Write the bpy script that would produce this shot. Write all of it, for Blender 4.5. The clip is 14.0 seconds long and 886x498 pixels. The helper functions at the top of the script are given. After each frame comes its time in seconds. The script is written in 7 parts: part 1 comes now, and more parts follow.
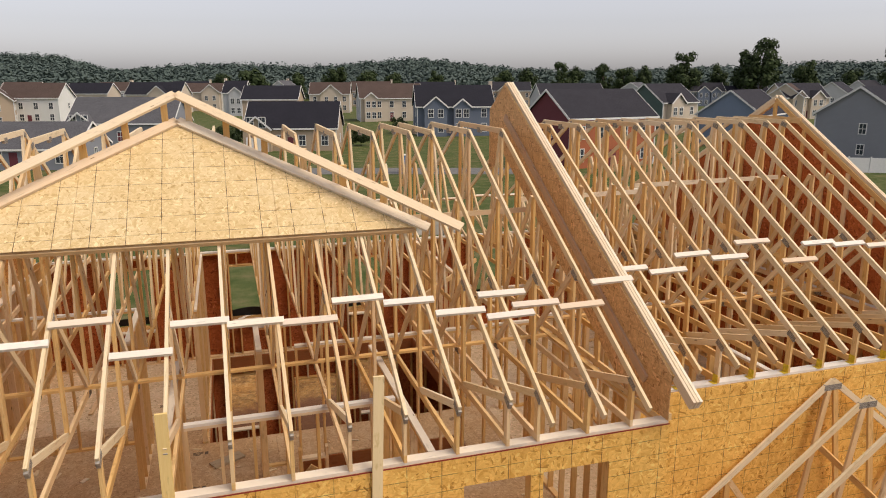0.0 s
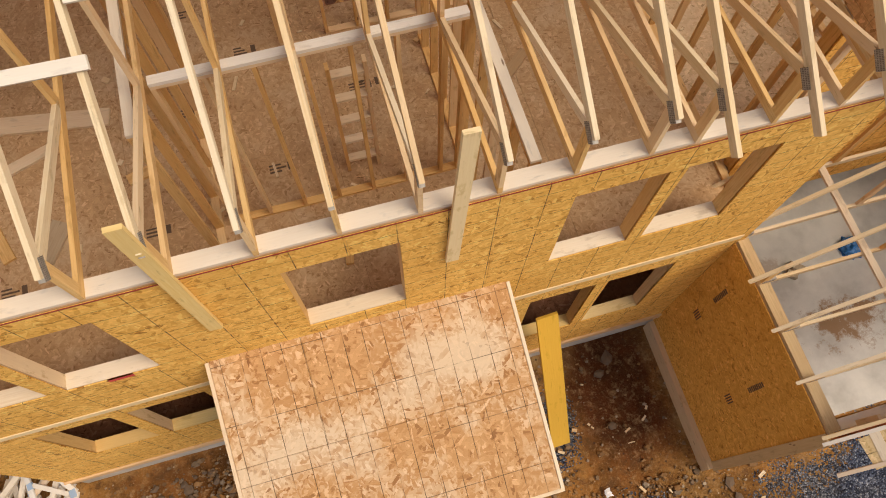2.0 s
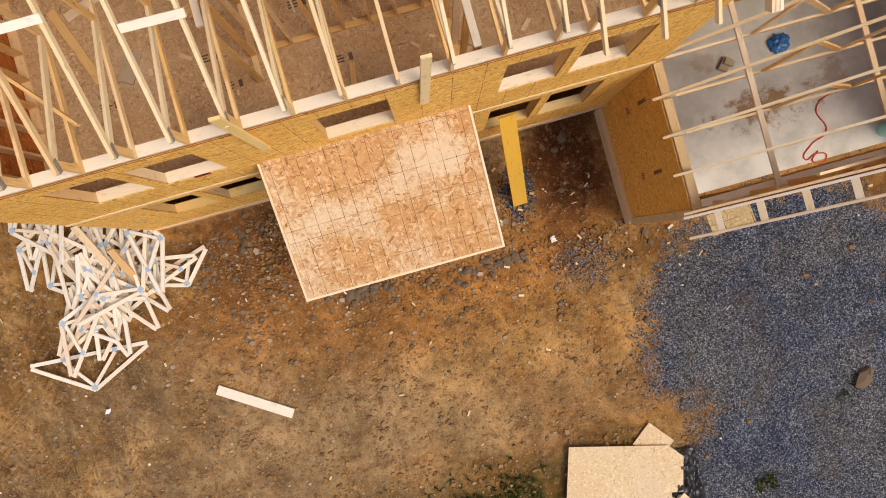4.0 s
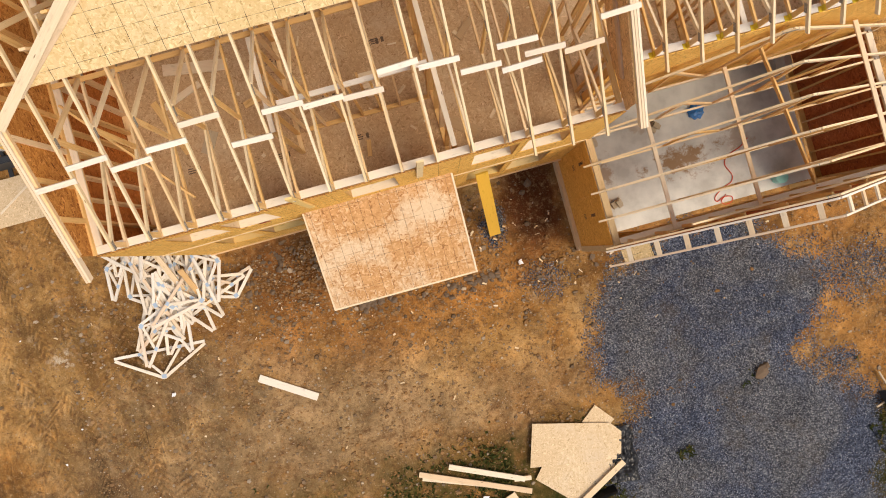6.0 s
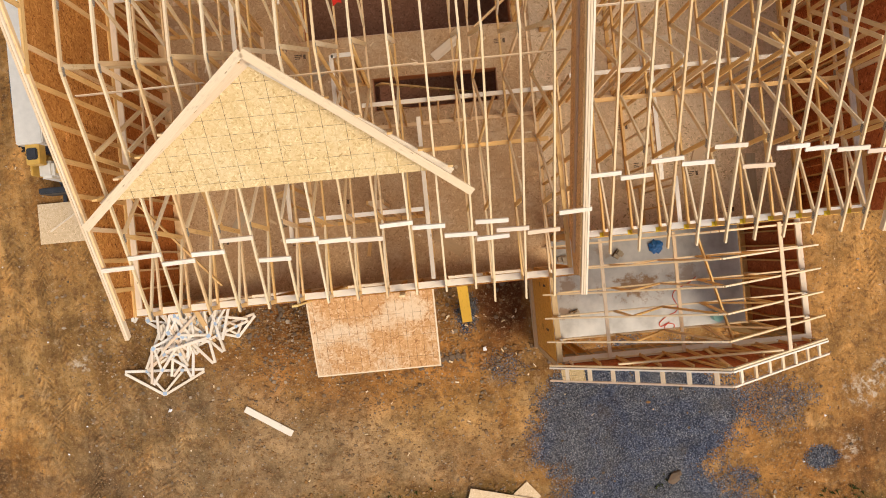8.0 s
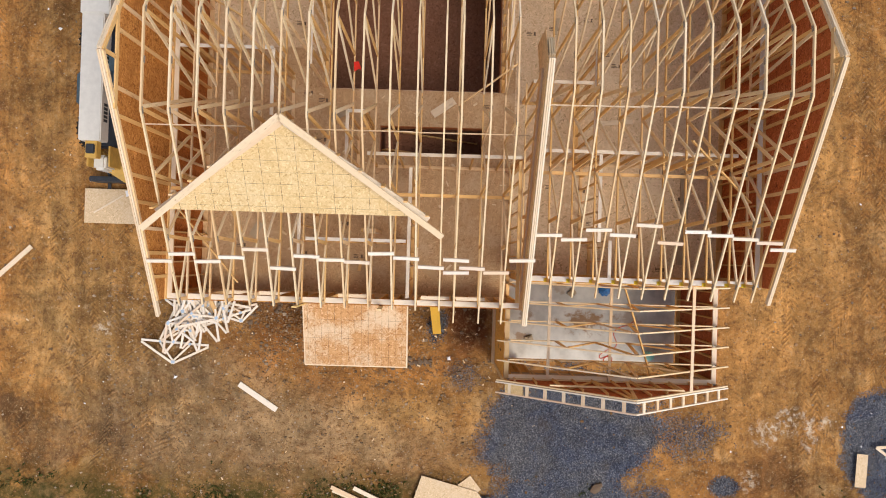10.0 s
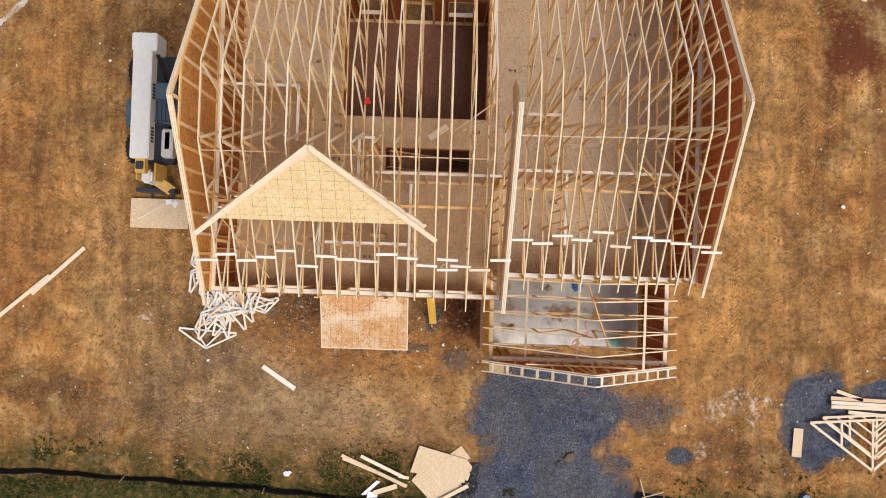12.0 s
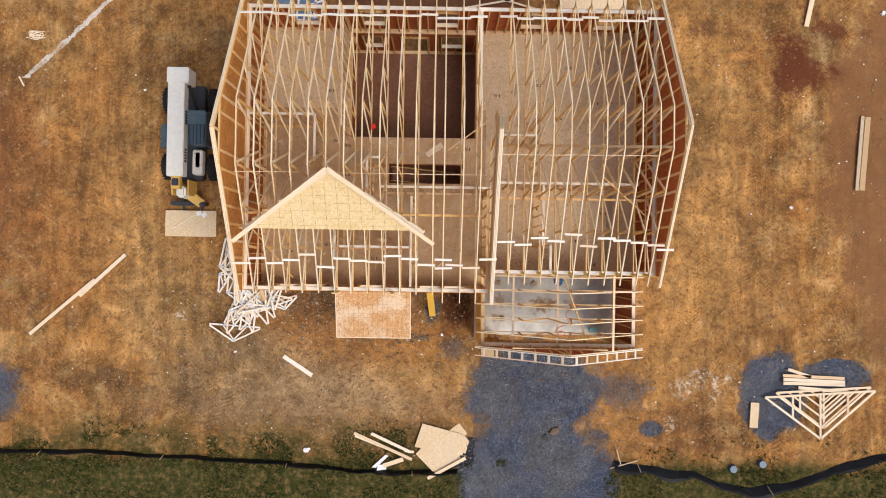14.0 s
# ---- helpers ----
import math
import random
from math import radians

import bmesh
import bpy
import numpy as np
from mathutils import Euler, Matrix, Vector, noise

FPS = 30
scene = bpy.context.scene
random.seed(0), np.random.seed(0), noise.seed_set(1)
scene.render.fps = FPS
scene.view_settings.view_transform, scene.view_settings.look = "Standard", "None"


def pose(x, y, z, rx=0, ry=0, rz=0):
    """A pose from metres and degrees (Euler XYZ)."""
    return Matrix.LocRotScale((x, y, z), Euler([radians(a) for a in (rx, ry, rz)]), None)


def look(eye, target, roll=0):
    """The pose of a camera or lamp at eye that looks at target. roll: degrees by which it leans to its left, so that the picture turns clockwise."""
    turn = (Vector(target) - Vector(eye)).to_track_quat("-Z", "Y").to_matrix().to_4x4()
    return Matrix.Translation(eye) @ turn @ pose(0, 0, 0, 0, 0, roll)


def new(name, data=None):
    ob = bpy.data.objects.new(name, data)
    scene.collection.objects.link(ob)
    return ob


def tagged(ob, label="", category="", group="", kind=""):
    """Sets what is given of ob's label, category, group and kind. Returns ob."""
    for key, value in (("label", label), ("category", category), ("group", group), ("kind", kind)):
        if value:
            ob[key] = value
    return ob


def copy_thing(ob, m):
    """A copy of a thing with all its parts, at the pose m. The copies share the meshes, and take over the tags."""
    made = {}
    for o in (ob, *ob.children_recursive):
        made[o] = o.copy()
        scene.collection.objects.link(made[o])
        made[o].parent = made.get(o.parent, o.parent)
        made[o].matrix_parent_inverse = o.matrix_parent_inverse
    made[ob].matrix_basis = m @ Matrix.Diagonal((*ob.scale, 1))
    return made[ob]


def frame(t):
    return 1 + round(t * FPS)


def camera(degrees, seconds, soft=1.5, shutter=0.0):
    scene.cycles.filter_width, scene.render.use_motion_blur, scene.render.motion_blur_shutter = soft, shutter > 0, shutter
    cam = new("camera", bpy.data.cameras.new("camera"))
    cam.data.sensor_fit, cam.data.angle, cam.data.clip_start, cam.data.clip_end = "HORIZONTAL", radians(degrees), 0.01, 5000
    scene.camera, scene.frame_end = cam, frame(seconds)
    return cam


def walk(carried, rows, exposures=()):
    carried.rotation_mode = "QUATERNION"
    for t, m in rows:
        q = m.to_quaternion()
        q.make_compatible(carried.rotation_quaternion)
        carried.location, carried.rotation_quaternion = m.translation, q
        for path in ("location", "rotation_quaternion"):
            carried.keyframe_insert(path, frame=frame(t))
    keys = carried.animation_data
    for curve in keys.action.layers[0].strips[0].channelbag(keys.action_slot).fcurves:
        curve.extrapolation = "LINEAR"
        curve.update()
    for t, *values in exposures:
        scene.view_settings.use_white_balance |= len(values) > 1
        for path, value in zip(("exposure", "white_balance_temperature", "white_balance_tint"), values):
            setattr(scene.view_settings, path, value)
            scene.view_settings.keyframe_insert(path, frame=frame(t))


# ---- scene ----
cam = camera(64.2, 14.0, soft=1.0)
PATH = [
    (0, 0.141, -6.861, 10.968, 76.45, 0.04, -17.13),
    (0.5, 0.292, -4.970, 11.111, 63.79, -0.27, -16.94),
    (1, 0.522, -3.282, 11.202, 50.63, -0.29, -16.42),
    (1.5, 0.589, -2.426, 11.366, 36.11, -0.93, -16.37),
    (2, 0.705, -2.108, 11.562, 21.72, -0.77, -16.08),
    (2.5, 0.800, -1.990, 11.870, 8.65, -0.86, -16.00),
    (3, 1.038, -1.857, 12.690, -0.43, -0.13, -15.85),
    (5.5, 1.298, -1.820, 17.942, 0.03, -0.21, -15.33),
    (6, 1.467, -1.466, 18.950, 0.09, -0.22, -15.40),
    (6.5, 1.674, -1.015, 19.846, 0.18, -0.16, -14.75),
    (7, 1.907, -0.482, 20.626, 0.29, -0.07, -13.96),
    (7.5, 2.150, 0.124, 21.307, 0.29, -0.08, -12.41),
    (8, 2.384, 0.730, 21.961, 0.35, -0.17, -5.54),
    (8.5, 2.604, 1.219, 22.735, 0.52, -0.28, 0.46),
    (11, 3.175, 1.359, 27.841, 0.64, -0.16, 1.78),
    (11.5, 3.202, 1.316, 28.872, 0.72, -0.20, 1.78),
    (12, 3.204, 1.297, 29.872, 0.76, -0.24, 1.85),
    (12.5, 3.233, 1.300, 30.909, 0.73, -0.25, 1.89),
    (13, 3.260, 1.284, 31.943, 0.78, -0.25, 1.95),
    (13.5, 3.279, 1.293, 32.982, 0.77, -0.26, 1.85),
    (14, 3.298, 1.275, 33.991, 0.83, -0.27, 0.88),
]
walk(cam, [(row[0], pose(*row[1:])) for row in PATH],
     exposures=[(0.0, -0.05, 6750, 10), (0.7, -0.1, 7250, 10), (2.2, -0.15, 6950, 10), (3.2, -0.1, 6800, 11), (5.5, 0.05, 6950, 9), (8.5, 0.0, 6850, 9), (11.0, 0.02, 6080, 9), (14.0, 0.07, 6120, 9)])

# ---- world, sun, exposure ----
SUN_UP, SUN_ROUND = 56.0, 128.0
world = bpy.data.worlds.new("sky")
scene.world = world
world.use_nodes = True
wn, wl = world.node_tree.nodes, world.node_tree.links
sky = wn.new("ShaderNodeTexSky")
sky.sky_type, sky.sun_disc = "NISHITA", False
sky.sun_elevation, sky.sun_rotation = radians(SUN_UP), radians(SUN_ROUND)
sky.air_density, sky.dust_density, sky.ozone_density = 1.0, 1.5, 1.0
pale = wn.new("ShaderNodeHueSaturation")
pale.inputs["Saturation"].default_value = 0.28
wl.new(sky.outputs[0], pale.inputs["Color"])
haze = wn.new("ShaderNodeMix")
haze.data_type, haze.blend_type = "RGBA", "MULTIPLY"
haze.inputs[0].default_value = 1.0
haze.inputs[7].default_value = (1.0, 0.985, 1.07, 1)
wl.new(pale.outputs[0], haze.inputs[6])
wl.new(haze.outputs[2], wn["Background"].inputs["Color"])
wn["Background"].inputs["Strength"].default_value = 0.146
sun_data = bpy.data.lights.new("sun", "SUN")
sun_data.energy, sun_data.angle, sun_data.color = 2.65, radians(32), (1.0, 0.86, 0.68)
sun = new("sun", sun_data)
a, e = radians(SUN_ROUND), radians(SUN_UP)
sun.matrix_world = look((40 * math.sin(a) * math.cos(e), 40 * math.cos(a) * math.cos(e), 40 * math.sin(e)), (0, 0, 0))


# ---- materials ----
class Nodes:
    """A small helper that wires one node material."""

    def __init__(self, name, rough=0.8, metal=0.0):
        self.mat = bpy.data.materials.new(name)
        self.mat.use_nodes = True
        self.t = self.mat.node_tree
        self.out = self.t.nodes["Principled BSDF"]
        self.out.inputs["Roughness"].default_value = rough
        self.out.inputs["Metallic"].default_value = metal
        self.out.inputs["Specular IOR Level"].default_value = 0.5 if rough < 0.5 else 0.15

    def put(self, value, socket):
        if isinstance(value, bpy.types.NodeSocket):
            self.t.links.new(value, socket)
        elif value is not None:
            socket.default_value = value

    def node(self, kind, **ins):
        n = self.t.nodes.new(kind)
        for key, value in ins.items():
            self.put(value, n.inputs[key.replace("_", " ")])
        return n

    def place(self, scale=(1, 1, 1), turn=0.0, source="Object"):
        c = self.node("ShaderNodeTexCoord").outputs[source]
        m = self.node("ShaderNodeMapping", Vector=c, Scale=scale, Rotation=(0, 0, radians(turn)))
        return m.outputs[0]

    def position(self, scale=(1, 1, 1), turn=(0, 0, 0)):
        g = self.node("ShaderNodeNewGeometry").outputs["Position"]
        return self.node("ShaderNodeMapping", Vector=g, Scale=scale, Rotation=[radians(v) for v in turn]).outputs[0]

    def noise(self, where, scale, detail=4.0, rough=0.55, distortion=0.0):
        return self.node("ShaderNodeTexNoise", Vector=where, Scale=scale, Detail=detail, Roughness=rough, Distortion=distortion).outputs["Fac"]

    def cells(self, where, scale, feature="F1", out="Distance", randomness=1.0):
        n = self.node("ShaderNodeTexVoronoi", Vector=where, Scale=scale, Randomness=randomness)
        n.feature = feature
        return n.outputs[out]

    def ramp(self, fac, *stops):
        n = self.node("ShaderNodeValToRGB", Fac=fac)
        r = n.color_ramp
        while len(r.elements) < len(stops):
            r.elements.new(0.5)
        for el, (p, c) in zip(r.elements, stops):
            el.position = p
            el.color = (*c, 1) if hasattr(c, "__len__") else (c, c, c, 1)
        return n.outputs["Color"]

    def mix(self, fac, a, b, how="MIX"):
        n = self.node("ShaderNodeMix")
        n.data_type, n.blend_type = "RGBA", how
        for value, key in ((fac, 0), (a, 6), (b, 7)):
            if isinstance(value, (tuple, list)) and len(value) == 3:
                value = (*value, 1)
            self.put(value, n.inputs[key])
        return n.outputs[2]

    def math(self, op, a, b=None, c=None):
        n = self.node("ShaderNodeMath")
        n.operation = op
        for value, key in ((a, 0), (b, 1), (c, 2)):
            self.put(value, n.inputs[key])
        return n.outputs[0]

    def split(self, where):
        n = self.node("ShaderNodeSeparateXYZ", Vector=where)
        return n.outputs

    def random(self):
        return self.node("ShaderNodeObjectInfo").outputs["Random"]

    def island(self):
        return self.node("ShaderNodeNewGeometry").outputs["Random Per Island"]

    def done(self, colour, height=None, strength=0.3, depth=0.01, rough=None):
        if isinstance(colour, (tuple, list)) and len(colour) == 3:
            colour = (*colour, 1)
        self.put(colour, self.out.inputs["Base Color"])
        self.put(rough, self.out.inputs["Roughness"])
        if height is not None:
            b = self.node("ShaderNodeBump", Strength=strength, Distance=depth, Height=height)
            self.put(b.outputs[0], self.out.inputs["Normal"])
        return self.mat


def lumber(name, pale, dark, island=False):
    """Sawn pine: grain along the length (u of the map, in metres), knots, and each board its own tone."""
    n = Nodes(name, 0.75)
    uv = n.place((1, 1, 1), source="UV")
    r = n.island() if island else n.random()
    shift = n.node("ShaderNodeVectorMath", Vector=uv)
    off = n.node("ShaderNodeCombineXYZ", X=n.math("MULTIPLY", r, 37.0), Y=n.math("MULTIPLY", r, 11.0))
    n.put(off.outputs[0], shift.inputs[1])
    grain = n.noise(n.node("ShaderNodeMapping", Vector=shift.outputs[0], Scale=(0.9, 22, 1)).outputs[0], 3.0, 6, 0.6, 0.4)
    tone = n.noise(n.node("ShaderNodeMapping", Vector=shift.outputs[0], Scale=(0.6, 3, 1)).outputs[0], 1.2, 3)
    knot = n.cells(n.node("ShaderNodeMapping", Vector=shift.outputs[0], Scale=(1.6, 7, 1)).outputs[0], 1.0)
    base = n.mix(n.ramp(grain, (0.3, 0.0), (0.75, 1.0)), pale, dark)
    base = n.mix(n.ramp(tone, (0.35, 0.0), (0.75, 0.55)), base, tuple(v * 0.78 for v in pale))
    base = n.mix(n.ramp(r, (0.0, 0.0), (1.0, 0.45)), base, tuple(v * w for v, w in zip(pale, (0.86, 0.70, 0.48))))
    base = n.mix(n.ramp(n.math("FRACT", n.math("MULTIPLY", r, 7.3)), (0.55, 0.0), (0.95, 0.4)), base, (0.88, 0.80, 0.66))
    base = n.mix(n.ramp(n.math("FRACT", n.math("MULTIPLY", r, 13.1)), (0.72, 0.0), (0.98, 0.4)), base, (0.60, 0.32, 0.11))
    base = n.mix(n.ramp(knot, (0.035, 0.8), (0.075, 0.0)), base, (0.16, 0.075, 0.03))
    streak = n.noise(n.node("ShaderNodeMapping", Vector=shift.outputs[0], Scale=(1.4, 9, 1)).outputs[0], 2.0, 5, 0.65)
    base = n.mix(n.ramp(streak, (0.60, 0.0), (0.70, 0.5)), base, tuple(v * 0.52 for v in dark))
    grime = n.noise(n.node("ShaderNodeMapping", Vector=shift.outputs[0], Scale=(2.2, 5, 1)).outputs[0], 2.0, 4, 0.6)
    base = n.mix(n.ramp(grime, (0.32, 0.45), (0.42, 0.0)), base, tuple(v * 0.7 for v in dark))
    return n.done(base, grain, 0.25, 0.004)


def strand_board(name, pale, mid, dark, lines=0.7, wear=0.0, grow=1.0, worn=(0.66, 0.56, 0.44), grid=(0.4064, 0.2032), band=None):
    """Oriented strand board: flakes at several angles; nailing lines printed every 0.305 and 0.406 m (map in metres)."""
    n = Nodes(name, 0.72)
    uv = n.place((1, 1, 1), source="UV")
    layers = []
    for turn, size, stretch in ((12, 9, 4.5), (-38, 8, 4.0), (64, 10, 4.0), (-80, 8, 3.5)):
        m = n.node("ShaderNodeMapping", Vector=uv, Rotation=(0, 0, radians(turn)))
        m = n.node("ShaderNodeMapping", Vector=m.outputs[0], Scale=(size / grow, size * stretch / grow, 1))
        layers.append(n.split(n.cells(m.outputs[0], 1.0, out="Color"))[0])
    flake = n.mix(n.ramp(n.noise(uv, 14 / grow, 2), (0.47, 0.0), (0.53, 1.0)), layers[0], layers[1])
    other = n.mix(n.ramp(n.noise(uv, 17 / grow, 2), (0.47, 0.0), (0.53, 1.0)), layers[2], layers[3])
    flake = n.mix(n.ramp(n.noise(uv, 9 / grow, 3), (0.48, 0.0), (0.52, 1.0)), flake, other)
    colour = n.ramp(flake, (0.0, dark), (0.10, mid), (0.55, pale), (0.85, tuple(min(1, v * 1.12) for v in pale)), (1.0, tuple(min(1, v * 1.3 + 0.05) for v in pale)))
    cloud = n.noise(uv, 1.3, 3)
    colour = n.mix(n.ramp(cloud, (0.35, 0.35), (0.65, 0.0)), colour, mid)
    colour = n.mix(n.math("MULTIPLY", n.random(), 0.25), colour, mid)
    fibre = n.noise(n.node("ShaderNodeMapping", Vector=uv, Rotation=(0, 0, 0.3), Scale=(40, 140, 1)).outputs[0], 1.0, 3, 0.6)
    colour = n.mix(n.ramp(fibre, (0.35, 0.16), (0.52, 0.0)), colour, dark)
    if wear:
        patch = n.math("ADD", n.noise(uv, 0.9, 5, 0.62), n.math("MULTIPLY", n.math("SUBTRACT", flake, 0.5), 0.16))
        if band:
            u, v, _ = n.split(uv)
            off = n.math("ABSOLUTE", n.math("SUBTRACT", v, n.math("MULTIPLY_ADD", u, band[1], band[0])))
            corner = n.math("SQRT", n.math("ADD", n.math("MULTIPLY", u, u), n.math("MULTIPLY", v, v)))
            off = n.math("MINIMUM", off, n.math("MULTIPLY", n.math("SUBTRACT", corner, 0.3), 0.6))
            patch = n.math("ADD", patch, n.ramp(off, (0.0, 0.16), (0.42, -0.02)))
        colour = n.mix(n.ramp(patch, (0.47, 0.0), (0.68, wear)), colour, worn)
    if lines:
        x, y, _ = n.split(uv)
        broken = n.ramp(n.noise(uv, 5.0, 3), (0.36, 0.1), (0.55, 1.0))
        for axis, step, faint in ((x, grid[0], 1.0), (y, grid[1], 0.8)):
            near = n.math("ABSOLUTE", n.math("SUBTRACT", n.math("FRACT", n.math("DIVIDE", axis, step)), 0.5))
            mask = n.math("MULTIPLY", n.math("MULTIPLY", n.math("LESS_THAN", near, 0.0042 / step), lines * faint), broken)
            colour = n.mix(mask, colour, (0.09, 0.055, 0.03))
    return n.done(colour, flake, 0.2, 0.003)


def plain(name, colour, rough=0.6, metal=0.0, vary=0.12, size=6.0, bump=0.15):
    n = Nodes(name, rough, metal)
    c = n.noise(n.position(), size, 5)
    r = n.random()
    base = n.mix(n.ramp(c, (0.3, 0.0), (0.7, 1.0)), tuple(v * (1 - vary) for v in colour), tuple(min(1, v * (1 + vary)) for v in colour))
    base = n.mix(n.math("MULTIPLY", r, vary), base, tuple(v * 0.7 for v in colour))
    return n.done(base, c, bump, 0.004)


PINE = lumber("pine_lumber", (0.85, 0.595, 0.28), (0.63, 0.345, 0.105))
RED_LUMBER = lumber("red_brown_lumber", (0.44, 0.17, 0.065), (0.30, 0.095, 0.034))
PINE_TOP = lumber("pale_yellow_lumber", (0.86, 0.735, 0.52), (0.71, 0.52, 0.275))
PINE_PALE = lumber("fresh_pine_lumber", (0.85, 0.74, 0.58), (0.73, 0.575, 0.39))
PINE_WHITE = lumber("white_pine_lumber", (0.87, 0.83, 0.765), (0.79, 0.73, 0.645))
PINE_STUFF = lumber("small_pine_lumber", (0.80, 0.68, 0.48), (0.62, 0.46, 0.27), island=True)
PINE_YELLOW = lumber("yellow_pine_lumber", (0.93, 0.72, 0.34), (0.80, 0.54, 0.18))
PINE_TAN = lumber("tan_lumber", (0.68, 0.51, 0.30), (0.52, 0.36, 0.18))
PINE_GREY = lumber("weathered_lumber", (0.52, 0.43, 0.31), (0.36, 0.27, 0.17))
OSB = strand_board("strand_board_sheathing", (0.89, 0.54, 0.15), (0.73, 0.38, 0.08), (0.36, 0.15, 0.03), lines=0.9, grow=1.2)
OSB_PALE = strand_board("pale_strand_board", (0.72, 0.545, 0.295), (0.64, 0.455, 0.215), (0.44, 0.28, 0.115), lines=1.0, grow=1.05, wear=0.3, worn=(0.74, 0.62, 0.41), grid=(0.4064, 0.3048))
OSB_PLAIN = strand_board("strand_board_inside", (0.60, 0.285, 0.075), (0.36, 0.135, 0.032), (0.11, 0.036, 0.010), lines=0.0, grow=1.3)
# two darker copies of OSB_PLAIN: the shade on inner walls is in their colour
OSB_SHADED_RUST = strand_board("shaded_rust_board", (0.56, 0.205, 0.05), (0.38, 0.12, 0.028), (0.13, 0.038, 0.012), lines=0.0, grow=1.3)
OSB_SHADED_RED = strand_board("shaded_red_brown_board", (0.52, 0.155, 0.050), (0.36, 0.092, 0.030), (0.13, 0.034, 0.013), lines=0.0, grow=1.3)
OSB_BROWN = strand_board("brown_strand_board", (0.72, 0.45, 0.22), (0.58, 0.33, 0.145), (0.28, 0.13, 0.05), lines=0.4, grow=1.2)
SUBFLOOR = strand_board("strand_board_subfloor", (0.56, 0.375, 0.21), (0.46, 0.29, 0.15), (0.28, 0.16, 0.075), lines=0.0, wear=0.55, grow=1.0, worn=(0.60, 0.46, 0.31))
SUBFLOOR_DUSTY = strand_board("dusty_strand_board", (0.74, 0.56, 0.37), (0.61, 0.45, 0.275), (0.31, 0.20, 0.11), lines=0.0, wear=0.55, grow=1.3, worn=(0.72, 0.60, 0.44))
# darker floor board: the shade below the openings is put into its colour
SUBFLOOR_SHADED = strand_board("shaded_strand_board", (0.30, 0.145, 0.085), (0.22, 0.10, 0.058), (0.11, 0.045, 0.024), lines=0.0, grow=1.3)
PORCH_BOARD = strand_board("strand_board_roof_deck", (0.57, 0.335, 0.155), (0.47, 0.245, 0.098), (0.23, 0.10, 0.040), lines=0.85, wear=0.62, grow=1.25, grid=(0.2032, 0.6096), band=(1.0, 0.22), worn=(0.74, 0.63, 0.47))
def toothed_plate():
    n = Nodes("zinc_connector_plate", 0.55, 0.3)
    u, v, w = n.split(n.place())
    hole = n.math("MULTIPLY", n.math("LESS_THAN", n.math("FRACT", n.math("DIVIDE", v, 0.0125)), 0.45), n.math("LESS_THAN", n.math("FRACT", n.math("DIVIDE", w, 0.025)), 0.6))
    c = n.mix(n.ramp(n.noise(n.place(), 30, 4), (0.35, 0.0), (0.65, 1.0)), (0.30, 0.27, 0.235), (0.44, 0.40, 0.345))
    return n.done(n.mix(n.math("MULTIPLY", hole, 0.85), c, (0.09, 0.065, 0.045)))


STEEL = toothed_plate()
OSB_ORANGE = strand_board("orange_strand_board", (0.76, 0.42, 0.10), (0.63, 0.31, 0.06), (0.34, 0.14, 0.03), lines=0.0)
CONCRETE = plain("concrete", (0.58, 0.53, 0.47), 0.85, vary=0.2, size=2.0)


# ---- building helpers ----
def thing(name, at=(0, 0, 0), label="", category="", group="", turn=0.0):
    ob = new(name)
    ob.matrix_basis = pose(*at, 0, 0, turn)
    return tagged(ob, label, category, group)


def part(name, bm, material, parent=None, label="", kind=""):
    me = bpy.data.meshes.new(name)
    bm.normal_update()
    bm.to_mesh(me)
    bm.free()
    me.materials.append(material)
    return use(name, me, parent, label, kind)


def use(name, me, parent=None, label="", kind="", m=None):
    ob = new(name, me)
    if parent is not None:
        ob.parent = parent
    if m is not None:
        ob.matrix_basis = m
    return tagged(ob, label, kind=kind)


def stick(bm, a, b, w, d, up=(0, 0, 1), chamfer=0.0):
    """A board from a to b: w across, d deep towards up; a and b lie on its middle line. The map runs along it in metres."""
    a, b, up = Vector(a), Vector(b), Vector(up)
    ax = (b - a).normalized()
    side = ax.cross(up)
    if side.length < 1e-4:
        side = ax.cross(Vector((1, 0, 0)))
    side.normalize()
    top = side.cross(ax)
    uv = bm.loops.layers.uv.verify()
    length = (b - a).length
    vs = []
    for end in (a, b):
        for s, t in ((-1, -1), (1, -1), (1, 1), (-1, 1)):
            vs.append(bm.verts.new(end + side * (s * w / 2) + top * (t * d / 2)))
    faces = []
    for i in range(4):
        j = (i + 1) % 4
        faces.append((vs[i], vs[4 + i], vs[4 + j], vs[j], i))
    for v0, v1, v2, v3, i in faces:
        f = bm.faces.new((v3, v2, v1, v0))
        wide = w if i % 2 == 0 else d
        o = 0.3 * i
        for loop, c in zip(f.loops, ((0, o), (length, o), (length, o + wide), (0, o + wide))):
            loop[uv].uv = c
    for quad, flip in ((vs[:4], False), (vs[4:], True)):
        f = bm.faces.new(quad if not flip else quad[::-1])
        for loop, c in zip(f.loops, ((0, 0), (w, 0), (w, d), (0, d))):
            loop[uv].uv = c
    return bm


def board(a, b, w, d, up=(0, 0, 1)):
    return stick(bmesh.new(), a, b, w, d, up)


